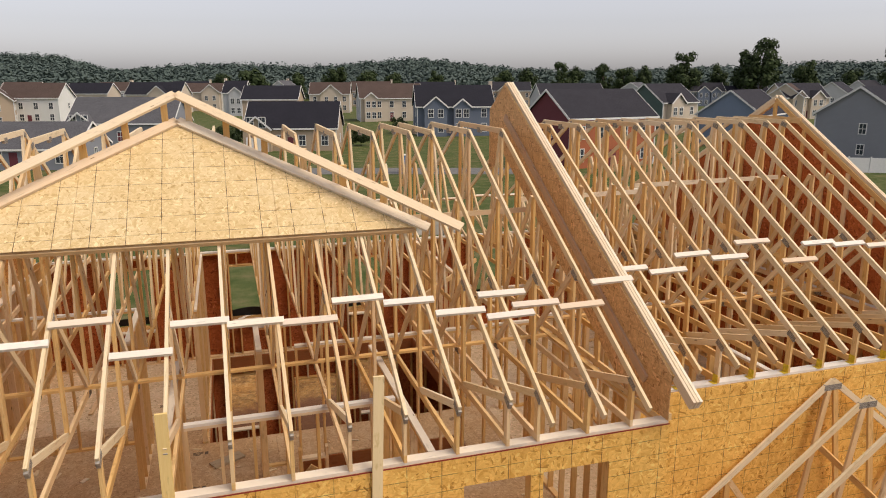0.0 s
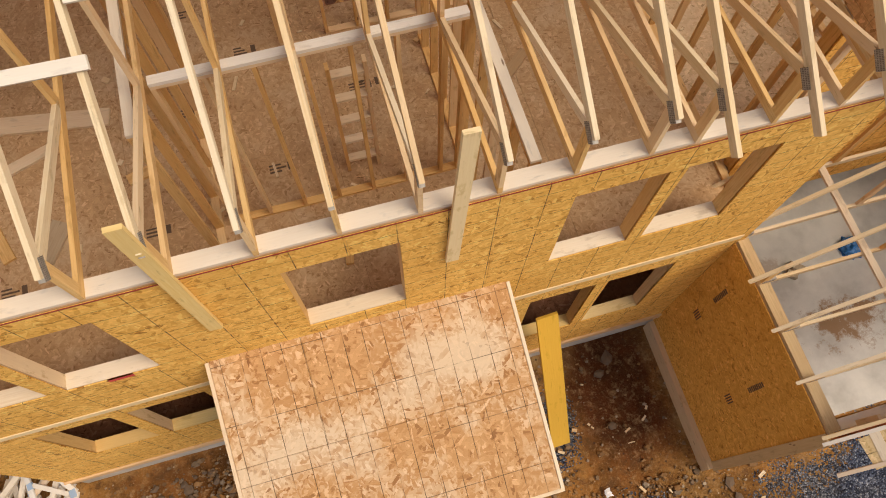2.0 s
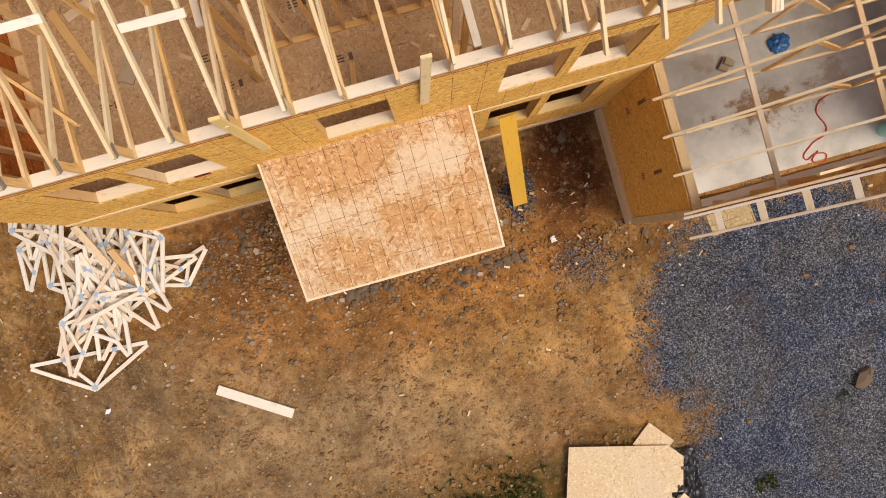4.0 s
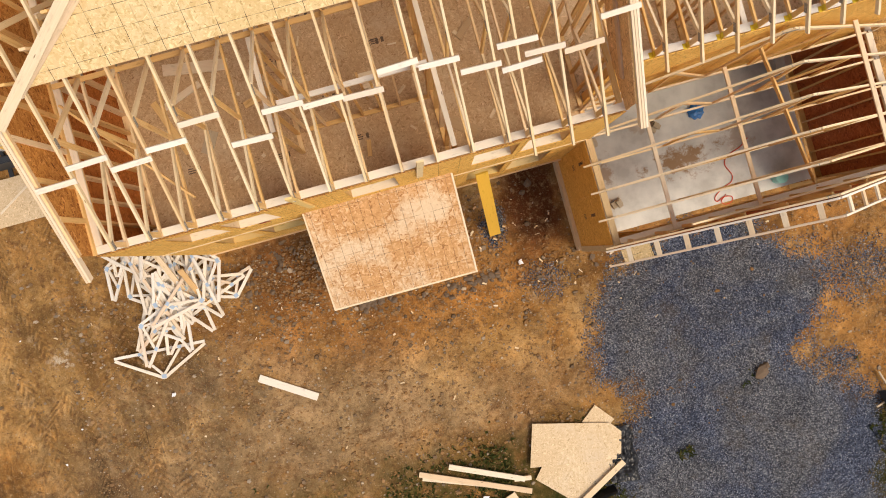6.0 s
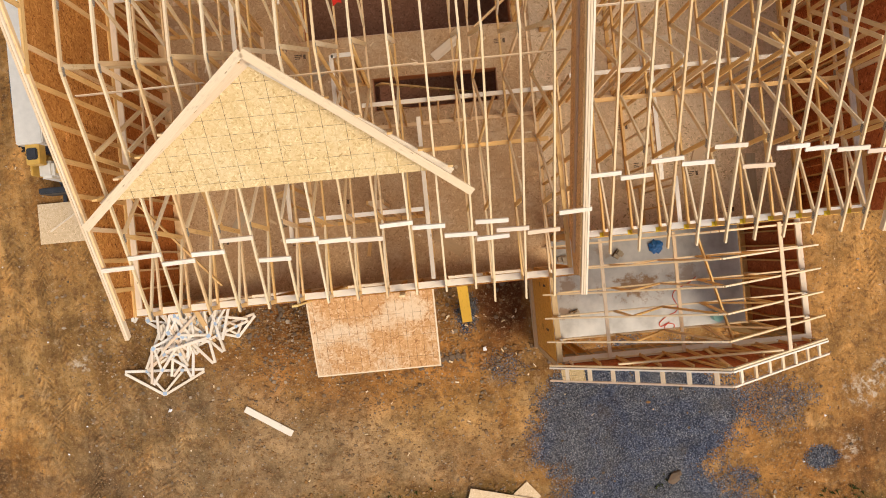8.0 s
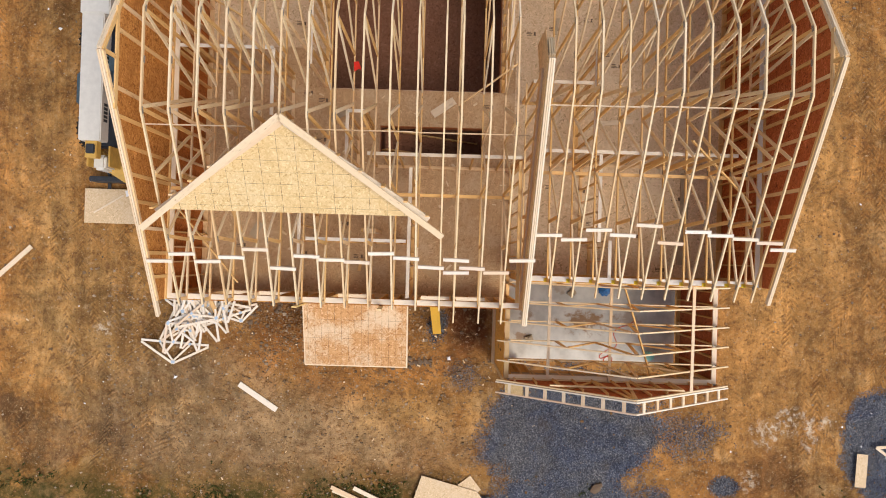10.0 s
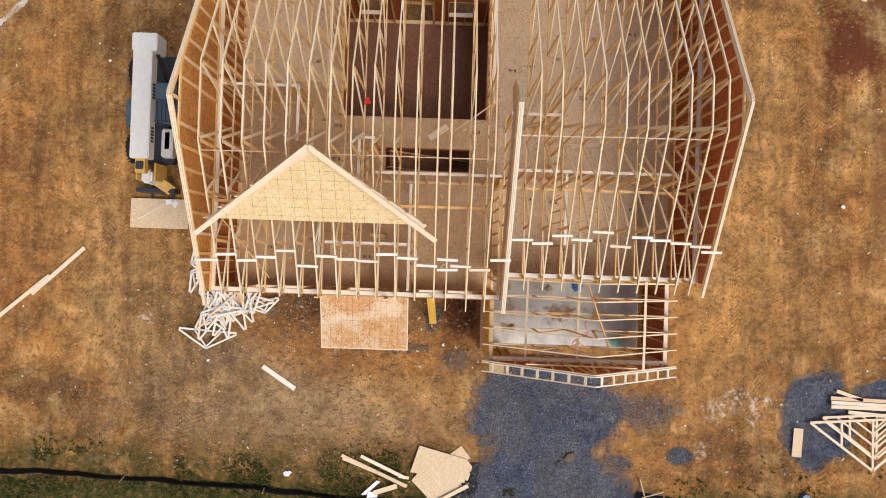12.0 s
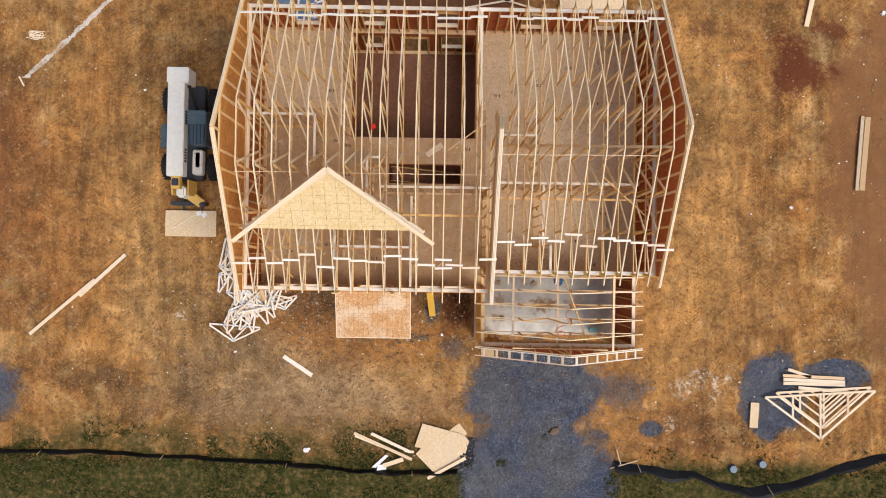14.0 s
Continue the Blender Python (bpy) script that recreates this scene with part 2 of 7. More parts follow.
def block(bm, lo, hi, flat=None):
    """An upright box from corner lo to corner hi, with the map in metres on every face."""
    uv = bm.loops.layers.uv.verify()
    (x0, y0, z0), (x1, y1, z1) = lo, hi
    v = [bm.verts.new(p) for p in ((x0, y0, z0), (x1, y0, z0), (x1, y1, z0), (x0, y1, z0), (x0, y0, z1), (x1, y0, z1), (x1, y1, z1), (x0, y1, z1))]
    for quad, (p, q) in (((3, 2, 1, 0), (0, 1)), ((4, 5, 6, 7), (0, 1)), ((0, 1, 5, 4), (0, 2)), ((2, 3, 7, 6), (0, 2)), ((1, 2, 6, 5), (1, 2)), ((3, 0, 4, 7), (1, 2))):
        f = bm.faces.new([v[i] for i in quad])
        for loop in f.loops:
            loop[uv].uv = (loop.vert.co[p], loop.vert.co[q])
    return bm


def solid(outline, thick, material_axis="z"):
    """A flat piece: a plane outline (list of x, y) in its own plane, thick along +z; map in metres."""
    bm = bmesh.new()
    uv = bm.loops.layers.uv.verify()
    low = [bm.verts.new((x, y, 0)) for x, y in outline]
    high = [bm.verts.new((x, y, thick)) for x, y in outline]
    bm.faces.new(low[::-1])
    bm.faces.new(high)
    n = len(outline)
    for i in range(n):
        bm.faces.new((low[i], low[(i + 1) % n], high[(i + 1) % n], high[i]))
    for f in bm.faces:
        for loop in f.loops:
            loop[uv].uv = (loop.vert.co.x, loop.vert.co.y)
    bmesh.ops.recalc_face_normals(bm, faces=bm.faces)
    return bm


def upright(axis, at):
    """The pose that stands a piece from solid() up: its x along world x (axis 'y': plane y = at) or along world y (axis 'x'), its y along z."""
    if axis == "y":
        return Matrix(((1, 0, 0, 0), (0, 0, -1, at), (0, 1, 0, 0), (0, 0, 0, 1)))
    return Matrix(((0, 0, 1, at), (1, 0, 0, 0), (0, 1, 0, 0), (0, 0, 0, 1)))


def structure(ob, label, category):
    return tagged(ob, label, category, kind="structure")

# ---- the plan ----
XL, XM, XR = -4.25, 5.20, 11.62          # outer left wall, wall between the sections, outer right wall
YF, YR, YB = 0.0, 0.75, 11.05            # front of the left and right sections, back
PLATE, FLOOR2, FLOOR1, BASE = 6.83, 4.08, 0.95, 0.62
SLOPE, HEEL, EAVE = 0.606, 0.66, 0.36    # roof pitch, heel height, overhang
FLAT = 10.15                             # top of the flat-topped trusses


def cut_rect(x0, x1, z0, z1, holes):
    """The rectangles that are left of a wall face when holes (x0, x1, z0, z1) are cut out."""
    xs = sorted({x0, x1, *[min(max(v, x0), x1) for h in holes for v in h[:2]]})
    zs = sorted({z0, z1, *[min(max(v, z0), z1) for h in holes for v in h[2:]]})
    out = []
    for za, zb in zip(zs, zs[1:]):
        run = None
        for xa, xb in zip(xs, xs[1:]):
            mx, mz = (xa + xb) / 2, (za + zb) / 2
            inside = any(h[0] < mx < h[1] and h[2] < mz < h[3] for h in holes)
            if inside:
                if run:
                    out.append((*run, za, zb))
                run = None
            else:
                run = (run[0], xb) if run else (xa, xb)
        if run:
            out.append((*run, za, zb))
    return out


def sheathing(wall, axis, at, u0, u1, z0, z1, holes, thick=0.012, out=-1, material=None, step=(2.44, 1.22)):
    """Strand-board panels on a wall face, with small gaps, cut round the openings."""
    rng = random.Random(int(1000 * (u0 + z0 + at)) & 0xffff)
    w, h = step
    rows = []
    z = z0
    k = 0
    while z < z1 - 0.01:
        zb = min(z + h, z1)
        u = u0 - (w / 2 if k % 2 else 0)
        while u < u1 - 0.01:
            ub = min(u + w, u1)
            ua = max(u, u0)
            if ub - ua > 0.02:
                rows.append((ua, ub, z, zb))
            u += w
        z, k = zb, k + 1
    for ua, ub, za, zb in rows:
        near = [o for o in holes if o[0] < ub and o[1] > ua and o[2] < zb and o[3] > za]
        for ra, rb, rza, rzb in cut_rect(ua + 0.002, ub - 0.002, za + 0.002, zb - 0.002, near):
            bm = solid([(ra, rza), (rb, rza), (rb, rzb), (ra, rzb)], thick + rng.uniform(0, 0.002))
            ob = part("osb_panel", bm, material or OSB, wall)
            m = upright(axis, at)
            ob.matrix_basis = m if out < 0 else m @ Matrix.Translation((0, 0, -thick))


def framing(wall, axis, at, u0, u1, z0, z1, holes=(), depth=0.14, step=0.406, material=None, plates=(1, 2), sill=None, cap=None):
    """Studs and plates of a wall; at is the middle of its depth. Each stud is a part of its own."""
    material = material or PINE
    spot = (lambda u, z: (u, at, z)) if axis == "y" else (lambda u, z: (at, u, z))
    side = (0, 1, 0) if axis == "y" else (1, 0, 0)
    for k in range(plates[0]):
        part("bottom_plate", board(spot(u0, z0 + 0.019 + 0.038 * k), spot(u1, z0 + 0.019 + 0.038 * k), depth, 0.038), material, wall)
    for k in range(plates[1]):
        part("top_plate", board(spot(u0, z1 - 0.019 - 0.038 * k), spot(u1, z1 - 0.019 - 0.038 * k), depth, 0.0378), (cap or PINE_WHITE) if k == 0 else material, wall)
    lo, hi = z0 + 0.038 * plates[0], z1 - 0.038 * plates[1]
    spots = [u0 + 0.019 + i * step for i in range(int((u1 - u0 - 0.04) / step) + 1)] + [u1 - 0.019]
    for o in holes:
        spots += [o[0] - 0.02, o[1] + 0.02]
    done = []
    for u in sorted(spots):
        if any(o[0] - 0.015 < u < o[1] + 0.015 for o in holes):
            for o in holes:
                if o[0] - 0.015 < u < o[1] + 0.015:
                    if o[2] - lo > 0.1:
                        part("stud", board(spot(u, lo), spot(u, o[2] - 0.04), 0.038, depth, side), material, wall)
                    if hi - o[3] > 0.1:
                        part("stud", board(spot(u, o[3] + 0.04), spot(u, hi), 0.038, depth, side), material, wall)
            continue
        if done and u - done[-1] < 0.05:
            continue
        done.append(u)
        part("stud", board(spot(u, lo), spot(u, hi), 0.038, depth, side), material, wall)
    for o in holes:
        if o[2] > lo + 0.1:
            part("sill_plate", board(spot(o[0], o[2] - 0.019), spot(o[1], o[2] - 0.019), depth + 0.02, 0.038), sill or PINE_PALE, wall)
        part("header", board(spot(o[0], o[3] + 0.02), spot(o[1], o[3] + 0.02), depth, 0.038), material, wall)


# ---- ground ----
def build_ground():
    n = Nodes("building_site_soil", 0.95)
    p = n.position()
    x, y, z = n.split(p)
    fine = n.noise(p, 6.0, 7, 0.72)
    micro = n.noise(p, 26.0, 4, 0.7)
    warm = n.noise(p, 0.19, 6, 0.62, 0.5)
    drift = n.noise(p, 0.55, 9, 0.70, 0.8)
    soil = n.ramp(drift, (0.36, (0.235, 0.098, 0.026)), (0.45, (0.335, 0.160, 0.046)), (0.54, (0.415, 0.222, 0.072)), (0.64, (0.485, 0.300, 0.130)))
    soil = n.mix(n.ramp(warm, (0.42, 0.0), (0.60, 0.6)), soil, (0.36, 0.158, 0.040))

    ragged = n.math("SUBTRACT", n.noise(p, 0.55, 8, 0.75), 0.5)

    def blob(cx, cy, rx, ry, wobble=0.5, soft=0.25):
        """One inside a ragged oval, nought outside."""
        m = n.node("ShaderNodeMapping", Vector=p, Location=(-cx / rx, -cy / ry, 0), Scale=(1 / rx, 1 / ry, 0))
        far_off = n.node("ShaderNodeVectorMath", Vector=m.outputs[0])
        far_off.operation = "LENGTH"
        return n.ramp(n.math("MULTIPLY_ADD", ragged, wobble * 2.6, far_off.outputs["Value"]), (1 - soft, 1.0), (1 + soft, 0.0))

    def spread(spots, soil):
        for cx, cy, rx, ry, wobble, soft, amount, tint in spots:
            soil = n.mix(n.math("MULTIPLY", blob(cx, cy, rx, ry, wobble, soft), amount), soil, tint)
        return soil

    # crushed stone: dark gaps, bluish and grey chips, dusted with clay in places
    chip = n.node("ShaderNodeTexVoronoi", Vector=p, Scale=40.0)
    grit, other, _ = n.split(chip.outputs["Color"])
    chips = n.ramp(grit, (0.0, (0.022, 0.027, 0.042)), (0.3, (0.062, 0.075, 0.112)), (0.65, (0.135, 0.157, 0.212)), (0.9, (0.24, 0.265, 0.32)), (1.0, (0.44, 0.45, 0.47)))
    grey = n.ramp(grit, (0.0, (0.040, 0.041, 0.044)), (0.4, (0.135, 0.138, 0.145)), (0.8, (0.27, 0.27, 0.27)), (1.0, (0.48, 0.46, 0.42)))
    gravel = n.mix(n.ramp(n.noise(p, 0.42, 6, 0.66, 0.6), (0.42, 0.0), (0.58, 0.9)), chips, grey)
    gravel = n.mix(n.ramp(chip.outputs["Distance"], (0.45, 0.0), (0.75, 0.6)), gravel, (0.016, 0.018, 0.026))
    gravel = n.mix(1.0, gravel, (1.25, 1.29, 1.40), "MULTIPLY")
    gravel = n.mix(1.0, gravel, n.ramp(n.noise(p, 1.3, 9, 0.76, 0.3), (0.40, 0.80), (0.49, 0.97), (0.60, 1.15)), "MULTIPLY")
    gravel = n.mix(n.ramp(n.noise(p, 0.8, 7, 0.72), (0.53, 0.0), (0.74, 0.5)), gravel, (0.17, 0.125, 0.075))
    lay = n.mix(1.0, blob(7.9, -5.0, 3.8, 2.9, 0.42, 0.3), blob(8.1, -9.5, 4.3, 4.9, 0.42, 0.3), "LIGHTEN")
    for cx, cy, rx, ry, wobble, soft, amount in ((12.0, -4.9, 2.6, 1.0, 1.0, 0.6, 0.62), (7.8, -20, 4.2, 9, 0.15, 0.25, 1.0), (2.95, -1.2, 0.5, 0.9, 0.8, 0.5, 0.9), (13.6, -6.7, 0.7, 0.5, 0.6, 0.5, 1.0),
                                                  (19.4, -5.0, 1.9, 2.3, 0.5, 0.25, 1.0), (22.4, -4.0, 1.9, 0.9, 0.5, 0.25, 1.0), (-18.6, -5.2, 2.4, 2.0, 0.5, 0.4, 1.0), (4.0, -3.0, 1.0, 0.7, 1.2, 0.6, 0.55)):
        lay = n.mix(1.0, lay, n.math("MULTIPLY", blob(cx, cy, rx, ry, wobble, soft), amount), "LIGHTEN")
    # single chips thin out towards the edge
    where = n.ramp(n.math("ADD", lay, n.math("MULTIPLY", n.math("SUBTRACT", other, 0.5), 0.75)), (0.46, 0.0), (0.54, 1.0))
    sides = n.math("SMOOTH_MIN", n.math("MAXIMUM", n.math("DIVIDE", n.math("SUBTRACT", n.math("ABSOLUTE", n.math("SUBTRACT", x, 3.5)), 8.2), 2.0), 0.0), 1.0, 0.1)
    # the driven clay on both sides, dusty and damp stretches, darker red clay along the front wall and garage
    soil = spread(((15.3, 5.0, 4.4, 13.0, 0.7, 0.6, 0.65, (0.42, 0.232, 0.076)), (15.0, -3.6, 4.0, 3.2, 0.9, 0.7, 0.6, (0.33, 0.172, 0.056)), (-9.6, -1.0, 3.4, 6.0, 0.9, 0.7, 0.45, (0.43, 0.265, 0.105)), (-3.0, -5.2, 9.5, 2.2, 0.9, 0.6, 0.75, (0.37, 0.255, 0.142)),
                   (-6.0, -3.2, 4.0, 1.2, 1.4, 0.8, 0.5, (0.37, 0.27, 0.165)), (-13.2, 4.5, 2.4, 7.0, 1.0, 0.7, 0.5, (0.43, 0.205, 0.062)), (11.9, -2.5, 1.5, 2.5, 1.0, 0.6, 0.5, (0.39, 0.165, 0.04)),
                   (2.0, -4.2, 2.6, 1.6, 1.3, 0.8, 0.55, (0.44, 0.245, 0.075)), (-17.2, 4.0, 2.4, 7.5, 1.0, 0.5, 0.6, (0.20, 0.072, 0.024)), (-15.2, 1.5, 1.8, 9.0, 1.2, 0.8, 0.55, (0.36, 0.140, 0.036)), (-11.3, 3.0, 1.4, 9.0, 1.4, 0.8, 0.45, (0.45, 0.265, 0.10)), (13.0, 3.0, 1.0, 9.0, 1.2, 0.8, 0.5, (0.43, 0.205, 0.055)),
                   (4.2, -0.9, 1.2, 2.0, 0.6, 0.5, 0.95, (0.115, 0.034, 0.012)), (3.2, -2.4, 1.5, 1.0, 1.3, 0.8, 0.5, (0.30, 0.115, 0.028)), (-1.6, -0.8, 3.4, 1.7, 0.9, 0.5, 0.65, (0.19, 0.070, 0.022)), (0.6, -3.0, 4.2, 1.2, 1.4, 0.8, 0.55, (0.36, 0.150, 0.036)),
                   (-2.6, -2.2, 1.8, 1.1, 1.4, 0.8, 0.5, (0.34, 0.135, 0.034)), (-12.6, -4.6, 2.6, 0.7, 2.0, 0.7, 0.8, (0.12, 0.062, 0.028)), (-10.0, -5.6, 3.0, 1.0, 1.8, 0.7, 0.55, (0.16, 0.088, 0.042)),
                   (15.5, -6.6, 2.8, 1.5, 1.2, 0.6, 0.6, (0.19, 0.078, 0.028)), (18.6, 0.5, 2.0, 5.0, 1.4, 0.8, 0.35, (0.30, 0.165, 0.060))), soil)
    # drying in the sun: soft clouds at two sizes
    soil = n.mix(1.0, soil, n.ramp(n.noise(p, 0.85, 9, 0.74, 0.6), (0.39, 0.52), (0.47, 0.76), (0.53, 0.90), (0.62, 1.22)), "MULTIPLY")
    soil = n.mix(1.0, soil, n.ramp(n.noise(p, 0.2, 5, 0.6, 0.8), (0.38, 0.70), (0.48, 0.96), (0.60, 1.22)), "MULTIPLY")
    soil = n.mix(1.0, soil, (1.0, 1.01, 0.99), "MULTIPLY")
    soil = n.mix(n.ramp(n.noise(p, 1.1, 9, 0.72, 0.3), (0.61, 0.0), (0.72, 0.6)), soil, (0.47, 0.35, 0.22))
    # tyre tracks: rows of chevron lugs that wander and cross one another
    marks = None
    for lean, turn, pitch, wide, seed, share in ((0.05, 0.0, 0.20, 0.62, 0.0, 0.50), (-0.24, 0.0, 0.23, 0.70, 9.0, 0.53), (0.55, 60.0, 0.21, 0.60, 21.0, 0.57)):
        q = n.position((1, 1, 1), (0, 0, turn))
        u, v, _ = n.split(q)
        away = n.node("ShaderNodeVectorMath", Vector=q)
        away.inputs[1].default_value = (seed, seed * 2.0, 0)
        bend = n.math("MULTIPLY", n.math("SUBTRACT", n.noise(away.outputs[0], 0.13, 2), 0.5), 5.0)
        u = n.math("ADD", n.math("ADD", u, bend), n.math("MULTIPLY", v, lean))
        lane = n.math("DIVIDE", u, wide)
        off = n.math("ABSOLUTE", n.math("SUBTRACT", n.math("FRACT", lane), 0.5))
        lug = n.math("FRACT", n.math("DIVIDE", n.math("ADD", v, n.math("MULTIPLY", off, wide * 1.1)), pitch))
        lug = n.ramp(lug, (0.0, 0.0), (0.22, 1.0), (0.5, 0.8), (0.72, 0.0))
        rim = n.ramp(off, (0.30, 1.0), (0.42, 0.0))
        row = n.node("ShaderNodeTexWhiteNoise")
        row.noise_dimensions = "1D"
        n.put(n.math("FLOOR", lane), row.inputs["W"])
        kept = n.math("MULTIPLY", n.ramp(row.outputs["Value"], (0.25, 0.25), (0.7, 1.0)), n.ramp(n.noise(away.outputs[0], 0.45, 6, 0.66), (share - 0.08, 0.0), (share + 0.06, 1.0)))
        press = n.math("MULTIPLY", n.math("MULTIPLY", kept, rim), sides)
        soil = n.mix(n.math("MULTIPLY", press, 0.5), soil, n.mix(1.0, soil, (0.60, 0.55, 0.50), "MULTIPLY"))
        soil = n.mix(n.math("MULTIPLY", n.math("MULTIPLY", press, lug), 0.62), soil, n.mix(1.0, soil, (1.75, 1.72, 1.65), "MULTIPLY"))
        mark = n.math("MULTIPLY", press, lug)
        marks = mark if marks is None else n.math("MAXIMUM", marks, mark)
    # long soft ruts of wheels along the house and towards the gate
    for turn, seed, amount in ((7, 3.0, 0.75), (-52, 7.0, 0.4), (24, 13.0, 0.5)):
        q = n.position((1.15, 0.13, 1), (0, 0, turn))
        away = n.node("ShaderNodeVectorMath", Vector=q)
        away.inputs[1].default_value = (seed, seed, 0)
        rut = n.ramp(n.noise(away.outputs[0], 1.0, 6, 0.62, 1.6), (0.38, 0.70), (0.47, 1.0), (0.54, 1.0), (0.64, 1.28))
        soil = n.mix(n.math("MULTIPLY", sides, amount), soil, n.mix(1.0, soil, rut, "MULTIPLY"))
    lumps = n.noise(p, 2.6, 6, 0.70, 0.5)
    soil = n.mix(n.ramp(lumps, (0.34, 0.75), (0.46, 0.0)), soil, (0.13, 0.062, 0.026))
    soil = n.mix(n.ramp(lumps, (0.57, 0.0), (0.70, 0.4)), soil, (0.47, 0.31, 0.155))
    # loose crumbs: dark and pale specks
    soil = n.mix(n.ramp(fine, (0.36, 0.75), (0.46, 0.0)), soil, (0.115, 0.054, 0.022))
    soil = n.mix(n.ramp(fine, (0.55, 0.0), (0.68, 0.45)), soil, (0.54, 0.37, 0.19))
    soil = n.mix(n.ramp(micro, (0.34, 0.4), (0.46, 0.0)), soil, (0.13, 0.060, 0.024))
    soil = n.mix(n.ramp(micro, (0.55, 0.0), (0.70, 0.35)), soil, (0.58, 0.39, 0.20))
    crumb = n.node("ShaderNodeTexVoronoi", Vector=p, Scale=15.0)
    pick = n.split(crumb.outputs["Color"])[0]
    soil = n.mix(n.math("MULTIPLY", n.math("GREATER_THAN", pick, 0.95), n.ramp(crumb.outputs["Distance"], (0.14, 0.8), (0.26, 0.0))), soil, (0.50, 0.40, 0.28))
    soil = n.mix(n.math("MULTIPLY", n.math("LESS_THAN", pick, 0.025), n.ramp(crumb.outputs["Distance"], (0.2, 0.8), (0.36, 0.0))), soil, (0.07, 0.042, 0.028))
    # bare subsoil at the rim of the site, a red spill, spilt lime
    soil = spread(((29.0, 6.0, 7.6, 13.0, 0.35, 0.16, 0.8, (0.22, 0.104, 0.044)), (-21.0, 6.0, 4.0, 9.0, 0.4, 0.3, 0.7, (0.17, 0.068, 0.026)), (3.0, 14.5, 6.0, 2.6, 0.4, 0.3, 0.8, (0.12, 0.05, 0.03)),
                   (20.6, 11.0, 1.5, 2.0, 1.7, 0.5, 0.85, (0.105, 0.026, 0.012)), (22.1, 12.6, 1.6, 0.5, 2.2, 0.5, 0.7, (0.12, 0.035, 0.016)), (16.2, 12.7, 0.7, 0.4, 2.2, 0.5, 0.7, (0.12, 0.058, 0.03))), soil)
    flecks = n.ramp(n.noise(p, 3.4, 9, 0.78), (0.49, 0.0), (0.60, 1.0))
    for cx, cy, rx, ry in ((14.9, -4.75, 0.75, 0.55), (16.7, -5.0, 0.4, 0.75), (14.5, -6.45, 0.45, 0.55), (16.3, -4.3, 1.3, 0.5), (-8.9, -1.6, 0.5, 0.4)):
        soil = n.mix(n.math("MULTIPLY", blob(cx, cy, rx, ry, 1.2, 0.5), n.math("MULTIPLY", flecks, 0.75)), soil, (0.66, 0.58, 0.46))
    across = n.math("ABSOLUTE", n.math("ADD", n.math("MULTIPLY", n.math("ADD", x, 16.8), -0.693), n.math("MULTIPLY", n.math("SUBTRACT", y, 9.65), 0.721)))
    lime = n.math("MULTIPLY", n.math("LESS_THAN", n.math("ADD", across, n.math("MULTIPLY", n.noise(p, 2.5, 6, 0.75), 0.5)), 0.36), n.math("GREATER_THAN", y, 9.7))
    soil = n.mix(n.math("MULTIPLY", lime, n.ramp(n.noise(p, 1.2, 6, 0.7), (0.36, 0.2), (0.56, 0.8))), soil, (0.70, 0.66, 0.60))
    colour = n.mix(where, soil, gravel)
    # turf beyond the fence, tufts before it, lawns round the site
    edge = n.math("ADD", y, n.math("MULTIPLY", n.math("SUBTRACT", n.noise(p, 0.5, 5, 0.65), 0.5), 2.0))
    front = n.ramp(n.math("MULTIPLY", edge, -0.1), (0.80, 0.0), (0.87, 1.0))
    tufts = n.math("MULTIPLY", n.ramp(n.math("MULTIPLY", y, -0.1), (0.62, 0.0), (0.74, 1.0)), n.ramp(n.noise(p, 0.6, 7, 0.72), (0.38, 0.0), (0.52, 0.85)))
    tufts = n.math("MULTIPLY", tufts, n.math("LESS_THAN", n.math("ABSOLUTE", n.math("SUBTRACT", x, -6.5)), 10.5))
    far = n.math("GREATER_THAN", n.math("ADD", y, n.math("MULTIPLY", n.noise(p, 0.2, 3), 3.0)), 28.0)
    side = n.math("GREATER_THAN", n.math("ABSOLUTE", n.math("SUBTRACT", x, 3.5)), 34.0)
    green = n.math("MAXIMUM", n.math("MAXIMUM", n.math("MAXIMUM", front, tufts), far), side)
    green = n.math("MULTIPLY", green, n.math("SUBTRACT", 1.0, n.math("MULTIPLY", where, n.math("GREATER_THAN", y, -30.0))))
    turf = n.ramp(n.noise(p, 3.5, 7, 0.75), (0.34, (0.020, 0.024, 0.006)), (0.45, (0.042, 0.045, 0.010)), (0.54, (0.080, 0.064, 0.019)), (0.66, (0.19, 0.120, 0.046)))
    turf = n.mix(far, turf, n.ramp(n.noise(p, 0.6, 5), (0.35, (0.055, 0.080, 0.020)), (0.5, (0.085, 0.105, 0.032)), (0.65, (0.15, 0.135, 0.06))))
    colour = n.mix(green, colour, turf)
    relief = n.mix(0.4, n.mix(0.4, fine, lumps), micro)
    relief = n.math("ADD", relief, n.math("MULTIPLY", marks, 0.4))
    relief = n.mix(where, relief, n.math("SUBTRACT", grit, chip.outputs["Distance"]))
    mat = n.done(colour, relief, 1.0, 0.07)

    bm = bmesh.new()
    step, cx, cy = 0.5, 4, 2
    near = 34
    xs = [-3000, -1000, -400, -150, -70] + [cx - near + step * i for i in range(int(2 * near / step) + 1)] + [70, 150, 400, 1000, 3000]
    ys = [-3000, -1000, -300, -100, -50] + [cy - near + step * i for i in range(int(2 * near / step) + 1)] + [60, 120, 250, 500, 1000, 3500]
    grid = []
